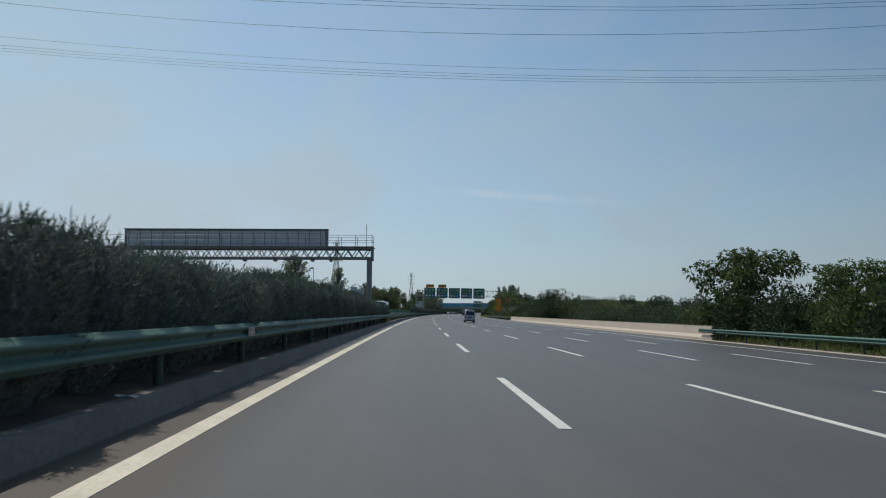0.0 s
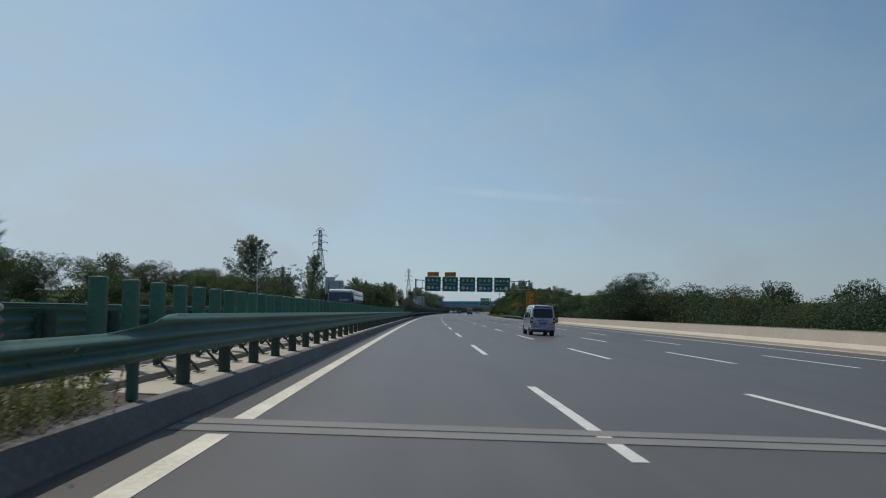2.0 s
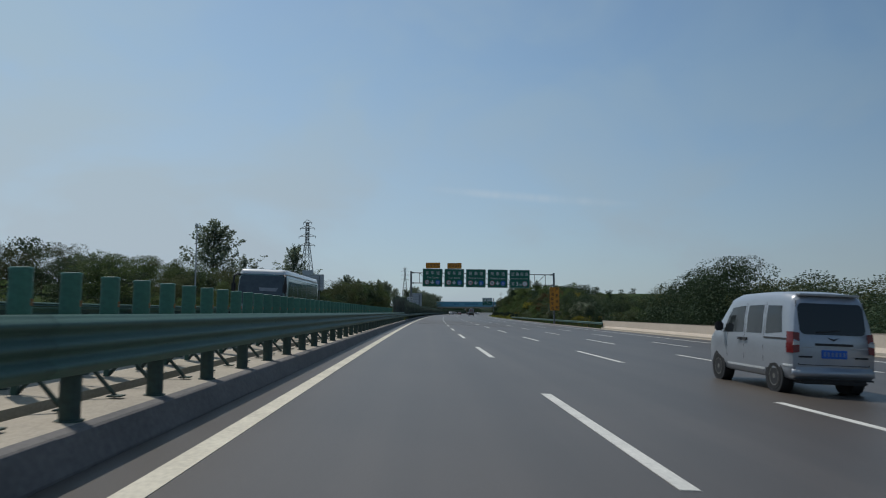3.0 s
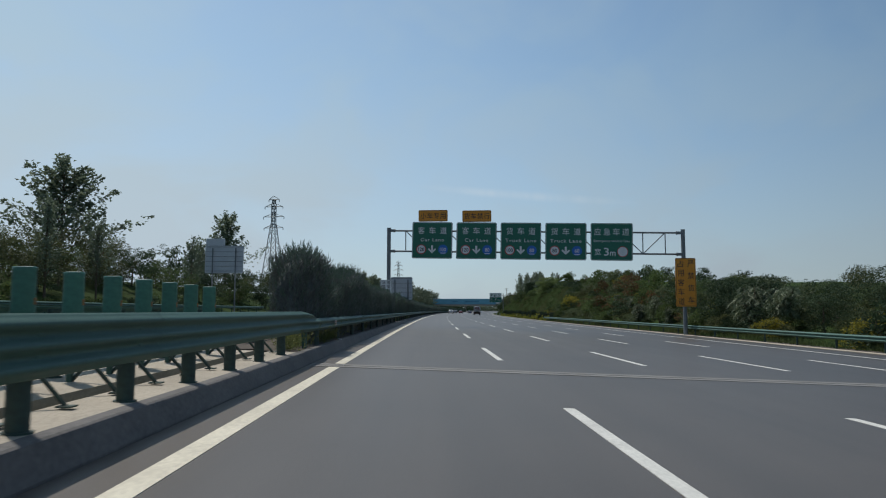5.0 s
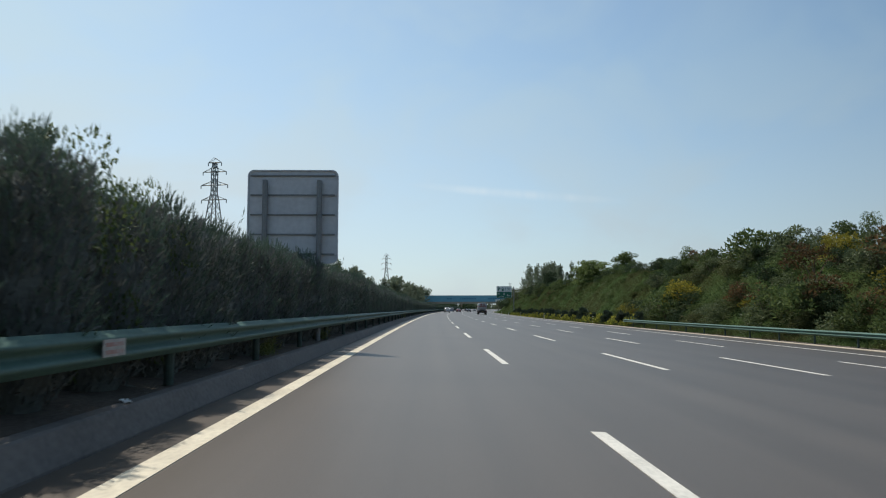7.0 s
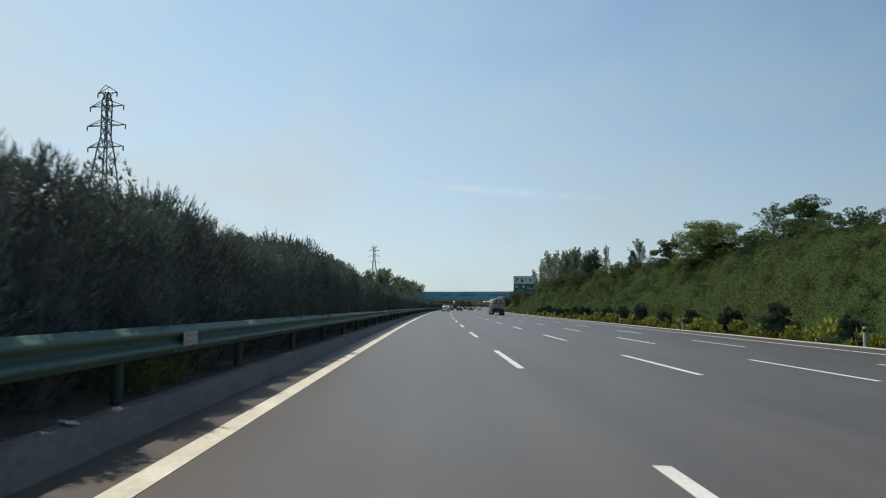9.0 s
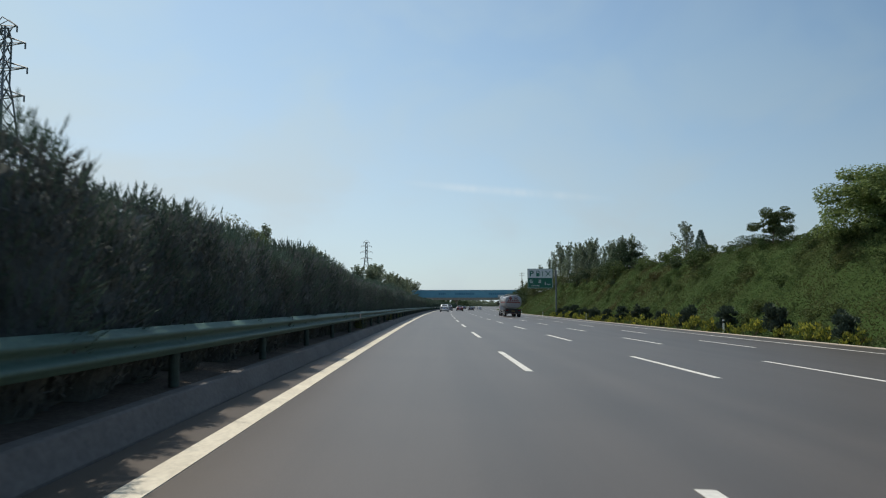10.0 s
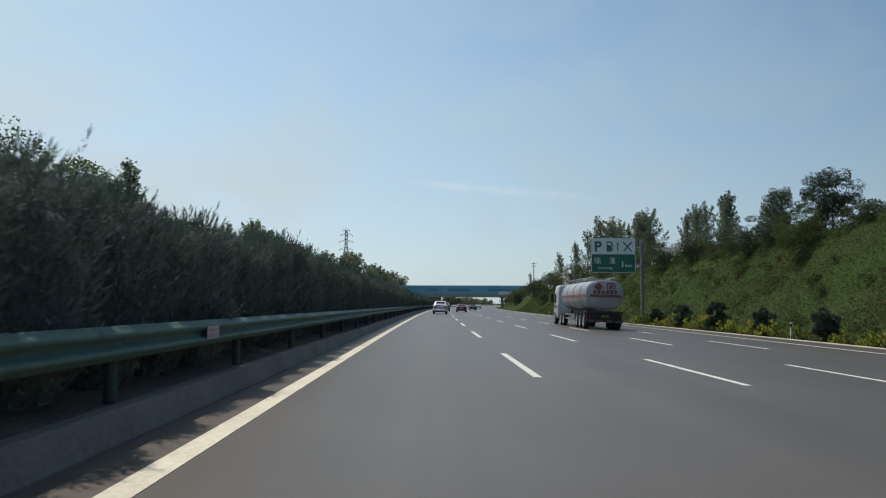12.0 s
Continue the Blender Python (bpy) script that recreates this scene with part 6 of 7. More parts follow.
for s, d, k in ((214, -20.5 - 12, 0.8), (226, -34, 0.7), (250, -33, 0.8), (262, -36, 0.75)):
    plant(POPLAR, "poplar", s, d, terrain(s, d), k, "pale poplar beyond the opposite carriageway", "poplar tree", "poplars beyond the opposite carriageway")
for i in range(20):
    s = 335 + i * 6.2 + random.uniform(-2, 2)
    d = -random.uniform(33, 43)
    top = 12.6 + 3.4 * smooth(360, 430, s) + random.uniform(-1.4, 0.6)
    plant(BROAD_FAR, "tree", s, d, terrain(s, d) - 0.3, (top - terrain(s, d)) / 8.2, "green tree on the wooded slope beyond the opposite carriageway", "tree", "trees beyond the opposite carriageway", 0.95)
for i in range(14):
    s = 462 + i * 9 + random.uniform(-3, 3)
    d = -random.uniform(42, 55)
    plant(POPLAR + PLUME, "poplar", s, d, terrain(s, d) - 0.3, random.uniform(1.0, 1.36), "tall pale poplar in a row beyond the opposite carriageway", "poplar tree", "poplars beyond the opposite carriageway", 1.35)
for i in range(18):
    s = 585 + i * 10 + random.uniform(-3, 3)
    d = -random.uniform(31, 38)
    plant(POPLAR + PLUME, "poplar", s, d, terrain(s, d) - 0.3, random.uniform(1.15, 1.5), "tall pale poplar in a row beyond the opposite carriageway", "poplar tree", "poplars beyond the opposite carriageway", 1.35)
plant(POPLAR, "poplar", 452.0, -36.0, 5.0, 1.08, "tall pale poplar above the hedge", "poplar tree", "poplars beyond the opposite carriageway", 1.5)
for i in range(26):
    s = 440 + i * 13 + random.uniform(-3, 3)
    d = -random.uniform(30, 42)
    plant(BROAD_FAR, "tree", s, d, terrain(s, d) - 0.3, random.uniform(0.8, 1.2), "green tree beyond the opposite carriageway", "tree", "trees beyond the opposite carriageway")
items = []
for i in range(30):
    s, d = 275 + i * 12 + rng.uniform(-5, 5), -rng.uniform(44, 62)
    items.append((rng.choice(BACK), at(s, d, terrain(s, d) - 0.8, rng.uniform(0, 360), rng.uniform(0.85, 1.2) - 0.4 * smooth(400, 460, s))))
for i in range(52):
    s, d = rng.uniform(60, 1300), -rng.uniform(55, 160)
    items.append((rng.choice(BACK), at(s, d, land(s, d) - 1.0, rng.uniform(0, 360), rng.uniform(0.7, 1.2))))
REMOTE = [broad_variant(66, LEAF_DARK, per=14, leaf=0.95, low=0.02)[1], broad_variant(67, LEAF_DARK, spread=4.4, per=14, leaf=0.95, low=0.02)[1]]
for i in range(58):
    s, d = 760 + i * 6.6 + rng.uniform(-3, 3), -rng.uniform(27.5, 40)
    z = terrain(s, d) * (1 if s < 1200 else 0.6)
    items.append((rng.choice(REMOTE), at(s, d, z - 1.0, rng.uniform(0, 360), rng.uniform(0.65, 1.1))))
for i in range(20):
    s, d = 770 + i * 18 + rng.uniform(-4, 4), rng.uniform(24, 34)
    items.append((rng.choice(BACK), at(s, d, terrain(s, d) - 1.0, rng.uniform(0, 360), rng.uniform(0.5, 0.8))))
joined("far_wood", items, LEAF_DARK, "dark green woodland in the distance beyond the road", "woodland")
# remotest trees take the paled leaves, so the colour stands for haze
items = []
for i in range(54):
    s, d = 1140 + i * 7 + rng.uniform(-4, 4), -rng.uniform(27.5, 44)
    items.append((rng.choice(REMOTE), at(s, d, land(s, d) - 1.2, rng.uniform(0, 360), rng.uniform(0.7, 1.15))))
joined("far_wood", items, LEAF_POPLAR, "row of trees where the road bends out of sight, haze painted in as pale leaves", "woodland")


# ---- small things at the kerb and on the rail ----
def litter(s, d, seed):
    """A crumpled scrap of pale paper."""
    rng = np.random.default_rng(seed)
    bm = bmesh.new()
    bmesh.ops.create_grid(bm, x_segments=4, y_segments=5, size=0.5)
    for v in bm.verts:
        v.co = Vector((v.co.x * 0.07, v.co.y * 0.26, 0.01 + 0.02 * rng.random()))
    for f in list(bm.faces):
        f.smooth = False
    bmesh.ops.solidify(bm, geom=bm.faces[:], thickness=0.004)
    ob = part("litter", bm, SIGN_WHITE, None)
    ob.matrix_basis = on(s, d, 0.245, rng.uniform(0, 90))
    tagged(ob, "crumpled scrap of white paper lying on the kerb", "litter", "litter at the kerb")


for i, (s, d) in enumerate(((7.3, -2.70), (51.4, -2.67), (175.8, -2.68), (223.1, -2.7), (283.4, -2.68), (299.2, -2.7), (351.0, -2.66))):
    litter(s, d, i)


def rail_plate(s):
    ob = thing("rail_plate", on(s, RAIL_D + 0.052, 0.77), "small weathered white and red plate fixed to the guard rail", "plate", "plates on the rail")
    part("sheet", boxed(0, 0.006, -0.22, 0.22, -0.075, 0.075, bevel=0.002), DUSTY_WHITE, ob)
    for z in (-0.035, 0.03):
        part("writing_bar", boxed(0.006, 0.008, -0.17, 0.17, z - 0.018, z + 0.018), LAMP_PLATE, ob)


DUSTY_WHITE = material("dusty_white", (0.46, 0.44, 0.42), (0.30, 0.29, 0.28), 0.7, scale=8, fine=40, bump=0.05)
LAMP_PLATE = material("faded_red_print", (0.34, 0.16, 0.14), (0.40, 0.34, 0.32), 0.6, bump=0)
for s in (12.4, 174.6, 222.7, 285.9, 334.0, 378.8):
    rail_plate(s)

# ---- vehicles ----
GLASS = glass_material()
CHROME = material("wheel_alloy", (0.55, 0.56, 0.57), (0.42, 0.43, 0.44), 0.35, metal=0.8, bump=0.03)
LAMP_RED = material("lamp_red", (0.20, 0.010, 0.012), (0.12, 0.008, 0.009), 0.2, bump=0)
LAMP_CLEAR = material("lamp_clear", (0.62, 0.62, 0.60), (0.5, 0.5, 0.49), 0.15, bump=0)
PLATE_BLUE = material("plate_blue", (0.015, 0.13, 0.55), (0.012, 0.11, 0.48), 0.4, bump=0)
PLATE_BAR = material("plate_print", (0.16, 0.26, 0.46), (0.12, 0.20, 0.38), 0.5, bump=0)
PLATE_YELLOW = material("plate_yellow", (0.75, 0.48, 0.03), (0.68, 0.42, 0.03), 0.4, bump=0)
PLATE_DIM = material("plate_dim_yellow", (0.26, 0.18, 0.05), (0.17, 0.125, 0.05), 0.7, bump=0)
DUSTY_CARD = material("pale_card", (0.34, 0.36, 0.38), (0.26, 0.28, 0.30), 0.6, bump=0)
STEEL_RIM = material("dusty_steel_rim", (0.26, 0.25, 0.22), (0.15, 0.145, 0.13), 0.5, metal=0.5, bump=0.05)
TRIM = material("black_trim", (0.03, 0.03, 0.032), (0.02, 0.02, 0.02), 0.6, bump=0.05)


class Hull:
    """A vehicle's shell from stations (y, bottom, belt, top, half width, roof's share of the width); y runs from the tail at 0 to the nose."""

    def __init__(self, stations, slant=0.2, slant_from=1.0, reach=0.6):
        self.st = [tuple(map(float, q)) for q in stations]
        self.slant, self.slant_from, self.reach = slant, slant_from, reach

    def at(self, y):
        ys = [q[0] for q in self.st]
        return [float(np.interp(y, ys, [q[i] for q in self.st])) for i in range(1, 6)]

    def ring(self, y):
        zb, belt, zt, w, tum = self.at(y)
        belt = min(belt, zt - 0.07)
        h = belt - zb
        g = zt - belt
        wt = w * (tum if g > 0.25 else 0.93)
        return [(0, zb), (0.82 * w, zb), (0.95 * w, zb + 0.04), (0.985 * w, zb + 0.25 * h), (w, zb + 0.6 * h), (0.992 * w, zb + 0.85 * h), (0.975 * w, belt),
                ((0.975 * w + wt) / 2 + 0.01, belt + 0.45 * g), (wt + 0.005, zt - 0.22 * g), (wt * 0.96, zt - 0.10 * g), (wt * 0.84, zt - 0.03 * g), (wt * 0.5, zt), (0, zt + 0.008)]

    def side(self, y, z):
        r = self.ring(y)[1:11]
        return float(np.interp(z, [p[1] for p in r], [p[0] for p in r]))

    def shear(self, y, z):
        return y + self.slant * max(0.0, z - self.slant_from) * math.exp(-max(0.0, y) / self.reach)

    def body(self, steps=3):
        bm = bmesh.new()
        ys = []
        for a, b in zip(self.st, self.st[1:]):
            ys += [a[0] + (b[0] - a[0]) * i / steps for i in range(steps)]
        ys.append(self.st[-1][0])
        loops = []
        for y in ys:
            r = self.ring(y)
            full = r + [(-x, z) for x, z in reversed(r[1:-1])]
            loops.append([bm.verts.new((x, self.shear(y, z), z)) for x, z in full])
        k = len(loops[0])
        for a, b in zip(loops, loops[1:]):
            for j in range(k):
                bm.faces.new((a[j], a[(j + 1) % k], b[(j + 1) % k], b[j]))
        for lp, flip in ((loops[0], False), (loops[-1], True)):
            h = (k // 2)
            for j in range(h):
                q = [lp[j], lp[j + 1], lp[(k - j - 1) % k], lp[(k - j) % k]]
                q = [v for i, v in enumerate(q) if v not in q[:i]]
                if len(q) > 2:
                    try:
                        bm.faces.new(q)
                    except ValueError:
                        pass
        bmesh.ops.remove_doubles(bm, verts=bm.verts, dist=0.0005)
        bmesh.ops.recalc_face_normals(bm, faces=bm.faces)
        return bm

    def patch(self, corners, sign, out=0.006, n=6, thick=0.012):
        """A piece on the flank; corners (y, z) run tail-low, nose-low, nose-high, tail-high."""
        bm = bmesh.new()
        (a, b, c, d) = [np.array(q, float) for q in corners]
        grid = []
        for layer in (out, out - thick):
            g = []
            for i in range(n + 1):
                row = []
                for j in range(n + 1):
                    u, v = j / n, i / n
                    y, z = (a * (1 - u) + b * u) * (1 - v) + (d * (1 - u) + c * u) * v
                    row.append(bm.verts.new((sign * (self.side(y, z) + layer), self.shear(y, z), z)))
                g.append(row)
            grid.append(g)
        for i in range(n):
            for j in range(n):
                bm.faces.new((grid[0][i][j], grid[0][i][j + 1], grid[0][i + 1][j + 1], grid[0][i + 1][j]))
        rim = [(0, j) for j in range(n)] + [(i, n) for i in range(n)] + [(n, j) for j in range(n, 0, -1)] + [(i, 0) for i in range(n, 0, -1)]
        for p, q in zip(rim, rim[1:] + rim[:1]):
            bm.faces.new((grid[0][p[0]][p[1]], grid[1][p[0]][p[1]], grid[1][q[0]][q[1]], grid[0][q[0]][q[1]]))
        loose = [v for v in bm.verts if not v.link_faces]
        bmesh.ops.delete(bm, geom=loose, context="VERTS")
        bmesh.ops.recalc_face_normals(bm, faces=bm.faces)
        return bm

    def tail(self, pts, out=0.006, thick=0.02):
        """A plate on the tail with the outline (x, z)."""
        bm = bmesh.new()
        f = [bm.verts.new((x, self.shear(0, z) - out, z)) for x, z in pts]
        b = [bm.verts.new((x, self.shear(0, z) - out + thick, z)) for x, z in pts]
        bm.faces.new(f)
        bm.faces.new(b[::-1])
        for i in range(len(pts)):
            j = (i + 1) % len(pts)
            bm.faces.new((f[i], b[i], b[j], f[j]))
        bmesh.ops.recalc_face_normals(bm, faces=bm.faces)
        return bm

    def screen(self, y0, y1, share, out=0.008, n=8):
        """A sloping windscreen laid on the shell's upper side."""
        bm = bmesh.new()
        g = []
        for i in range(n + 1):
            y = y0 + (y1 - y0) * i / n
            zt = self.at(y)[2]
            r = self.ring(y)
            wt = r[10][0] * share
            g.append([bm.verts.new((x, self.shear(y, zt) + 0.0, float(np.interp(abs(x), [q[0] for q in r[:9:-1]], [q[1] for q in r[:9:-1]])) + out)) for x in np.linspace(-wt, wt, n + 1)])
        for i in range(n):
            for j in range(n):
                bm.faces.new((g[i][j], g[i][j + 1], g[i + 1][j + 1], g[i + 1][j]))
        bmesh.ops.recalc_face_normals(bm, faces=bm.faces)
        return bm


def lathe(profile, n=24):
    """A wheel-like form round the x axis from (x, radius) pairs."""
    bm = bmesh.new()
    loops = [[bm.verts.new((x, r * math.cos(2 * math.pi * i / n), r * math.sin(2 * math.pi * i / n))) for i in range(n)] for x, r in profile]
    for a, b in zip(loops, loops[1:]):
        for i in range(n):
            bm.faces.new((a[i], a[(i + 1) % n], b[(i + 1) % n], b[i]))
    bm.faces.new(loops[0][::-1])
    bm.faces.new(loops[-1])
    bmesh.ops.recalc_face_normals(bm, faces=bm.faces)
    return bm


def arch(k, r):
    """The dark wheel housing, a drum let into the flank on side k."""
    return lathe([(-0.22 * k, r), (-0.004 * k, r), (0.0, r - 0.006)])


WHEELS = {}


def wheel(parent, x, y, r, width, sign, rim_mat=None):
    """Tyre with a rim let into it."""
    rim_mat = rim_mat or CHROME
    key = (round(r, 3), round(width, 3), rim_mat.name)
    if key not in WHEELS:
        w = width / 2
        tyre = mesh_of("tyre", lathe([(-w, r * 0.62), (-w, r * 0.90), (-w * 0.75, r), (w * 0.75, r), (w, r * 0.90), (w, r * 0.64), (w * 0.7, r * 0.60)]), RUBBER)
        bm = lathe([(w * 0.55, r * 0.62), (w * 0.98, r * 0.62), (w * 0.92, r * 0.55), (w * 0.78, r * 0.50), (w * 0.86, r * 0.22), (w * 0.96, r * 0.16), (w * 0.96, r * 0.05)])
        rim = mesh_of("rim", bm, rim_mat)
        slot = bmesh.new()
        for i in range(8):
            a = 2 * math.pi * i / 8
            c = Vector((w * 0.58, math.cos(a) * r * 0.38, math.sin(a) * r * 0.38))
            bmesh.ops.create_cone(slot, cap_ends=True, segments=8, radius1=r * 0.075, radius2=r * 0.075, depth=0.05, matrix=Matrix.Translation(c) @ Matrix.Rotation(math.pi / 2, 4, "Y"))
        WHEELS[key] = (tyre, rim, mesh_of("rim_slots", slot, TRIM))
    tyre, rim, slots = WHEELS[key]
    hub = new("wheel")
    hub.parent = parent
    hub.empty_display_size = 0.2
    hub.matrix_basis = Matrix.Translation((x, y, r)) @ (Matrix.Identity(4) if sign > 0 else Matrix.Rotation(math.pi, 4, "Z"))
    put("tyre", tyre, parent=hub, smooth=False)
    put("rim", rim, parent=hub)
    put("rim_slots", slots, parent=hub)
    return hub


def bars_plate(ob, hull, x, z, w, h, mat, bar_mat, out=0.02):
    part("number_plate", hull.tail([(x + a, z + b) for a, b in rounded(w, h, 0.015, 2)], out, 0.015), mat, ob, "number plate with plain bars")
    for i in range(6):
        xx = x - w * 0.38 + i * w * 0.152
        part("plate_bar", hull.tail([(xx - w * 0.04, z - h * 0.25), (xx + w * 0.04, z - h * 0.25), (xx + w * 0.04, z + h * 0.25), (xx - w * 0.04, z + h * 0.25)], out + 0.004, 0.004), bar_mat, ob)


def minivan(m):
    silver = paint("silver_paint", (0.40, 0.425, 0.46), metal=0.45, rough=0.36)
    ob = thing("minivan", m, "silver seven-seat minivan with dark windows in the third lane", "van")
    h = Hull([(0.0, 0.30, 1.02, 1.74, 0.735, 0.83), (0.10, 0.26, 1.02, 1.82, 0.765, 0.84), (0.45, 0.24, 1.02, 1.865, 0.78, 0.85), (1.4, 0.24, 1.02, 1.885, 0.785, 0.86), (2.3, 0.24, 1.02, 1.865, 0.785, 0.86), (2.65, 0.24, 1.02, 1.80, 0.785, 0.85),
              (3.05, 0.24, 1.00, 1.50, 0.78, 0.84), (3.38, 0.25, 0.98, 1.12, 0.77, 0.9), (3.68, 0.27, 0.88, 0.96, 0.72, 0.92), (3.84, 0.30, 0.74, 0.82, 0.62, 0.92), (3.88, 0.34, 0.60, 0.70, 0.54, 0.92)], slant=0.20, slant_from=0.95, reach=0.5)
    part("body", h.body(4), silver, ob, smooth=True)
    for k in (-1, 1):
        part("window", h.patch([(0.36, 1.10), (0.98, 1.06), (0.96, 1.60), (0.42, 1.59)], k), GLASS, ob, "dark rear quarter window")
        part("window", h.patch([(1.13, 1.06), (1.78, 1.06), (1.76, 1.60), (1.13, 1.61)], k), GLASS, ob, "dark sliding door window")
        part("window", h.patch([(1.93, 1.06), (2.92, 1.04), (2.52, 1.56), (1.93, 1.60)], k), GLASS, ob, "dark front door window")
        part("sill_strip", h.patch([(0.98, 0.37), (2.62, 0.37), (2.62, 0.41), (0.98, 0.41)], k, 0.012), SIGN_WHITE, ob, "pale sill strip")
        part("bumper_strip", h.patch([(0.02, 0.50), (0.30, 0.50), (0.30, 0.535), (0.02, 0.535)], k, 0.010), SIGN_WHITE, ob)
        part("slide_rail", h.patch([(0.20, 0.965), (1.02, 0.965), (1.02, 1.0), (0.20, 1.0)], k, 0.008), TRIM, ob, "dark sliding door rail")
        for y in (1.04, 1.86, 2.66):
            part("door_seam", h.patch([(y, 0.34), (y + 0.014, 0.34), (y + 0.014, 1.66), (y, 1.66)], k, 0.002, thick=0.006), TRIM, ob)
        for y in (1.72, 1.96):
            part("door_handle", h.patch([(y, 0.90), (y + 0.16, 0.90), (y + 0.16, 0.955), (y, 0.955)], k, 0.03, 2, 0.04), TRIM, ob, "black door handle")
        part("arch", arch(k, 0.335), TRIM, ob).matrix_basis = Matrix.Translation((k * 0.768, 0.64, 0.30))
        part("arch", arch(k, 0.335), TRIM, ob).matrix_basis = Matrix.Translation((k * 0.772, 3.12, 0.30))
        wheel(ob, k * 0.688, 0.64, 0.285, 0.17, k, STEEL_RIM)
        wheel(ob, k * 0.692, 3.12, 0.285, 0.17, k, STEEL_RIM)
        part("tail_light", h.patch([(0.0, 0.74), (0.17, 0.74), (0.19, 1.12), (0.0, 1.12)], k, 0.012), LAMP_RED, ob, "red tail light")
        part("tail_light_rear", h.tail([(k * 0.745, 0.74), (k * 0.63, 0.76), (k * 0.61, 1.10), (k * 0.725, 1.12)], 0.012), LAMP_RED, ob)
        part("tail_light_band", h.tail([(k * 0.742, 0.885), (k * 0.63, 0.89), (k * 0.625, 0.95), (k * 0.735, 0.95)], 0.016), LAMP_CLEAR, ob, "pale indicator band")
        bm = box(bmesh.new(), k * 0.80 - 0.02, k * 0.80 + 0.16 * k, 2.82, 2.92, 1.06, 1.26) if k > 0 else box(bmesh.new(), -0.96, -0.78, 2.82, 2.92, 1.06, 1.26)
        bmesh.ops.bevel(bm, geom=bm.edges[:], offset=0.03, segments=2, affect="EDGES")
        part("mirror", bm, TRIM, ob, "black door mirror")
    part("rear_window", h.tail([(a * 1.0, 1.36 + b) for a, b in rounded(1.20, 0.56, 0.10)], 0.008), GLASS, ob, "dark tailgate window")
    for x in (-0.64, 0.64):
        part("tailgate_seam", h.tail([(x - 0.006, 0.54), (x + 0.006, 0.54), (x * 0.96 + 0.006, 1.69), (x * 0.96 - 0.006, 1.69)], 0.003, 0.004), TRIM, ob)
    part("tailgate_seam", h.tail([(-0.64, 0.532), (0.64, 0.532), (0.64, 0.544), (-0.64, 0.544)], 0.003, 0.004), TRIM, ob)
    part("tail_crease", h.tail([(-0.60, 0.842), (0.60, 0.842), (0.60, 0.852), (-0.60, 0.852)], 0.006, 0.004), silver, ob, "pressed crease below the grip")
    part("handle_bar", h.tail([(-0.34, 0.885), (0.34, 0.885), (0.34, 0.925), (-0.34, 0.925)], 0.02), TRIM, ob, "black tailgate grip")
    part("emblem", h.tail([(0, 0.97), (0.10, 1.03), (0.03, 1.01), (0, 1.0), (-0.03, 1.01), (-0.10, 1.03)], 0.016), TRIM, ob, "small dark winged emblem")
    for x in (-0.52, 0.50):
        part("badge", h.tail([(x - 0.12, 0.665), (x + 0.12, 0.665), (x + 0.12, 0.695), (x - 0.12, 0.695)], 0.012), TRIM, ob)
    bars_plate(ob, h, 0.0, 0.735, 0.46, 0.15, PLATE_BLUE, PLATE_BAR)
    part("bumper", box(bmesh.new(), -0.735, 0.735, -0.055, 0.16, 0.29, 0.50, bevel=0.05), silver, ob, "silver rear bumper", True)
    part("bumper_lip", boxed(-0.70, 0.70, -0.058, 0.10, 0.272, 0.300, bevel=0.012), TRIM, ob, "black lower lip of the bumper")
    part("valance", boxed(-0.60, 0.60, -0.03, 0.3, 0.20, 0.27, bevel=0.02), TRIM, ob)
    part("wiper", barred((-0.3, h.shear(0, 1.15) - 0.03, 1.12), (0.12, h.shear(0, 1.22) - 0.03, 1.16), 0.01, 6), TRIM, ob)
    part("roof_spoiler", box(bmesh.new(), -0.55, 0.55, 0.10, 0.30, 1.775, 1.815, bevel=0.015), silver, ob)
    part("windscreen", h.screen(2.62, 3.34, 0.95), GLASS, ob)
    part("axle", barred((-0.6, 0.64, 0.27), (0.6, 0.64, 0.27), 0.05, 8), TRIM, ob)
    return ob


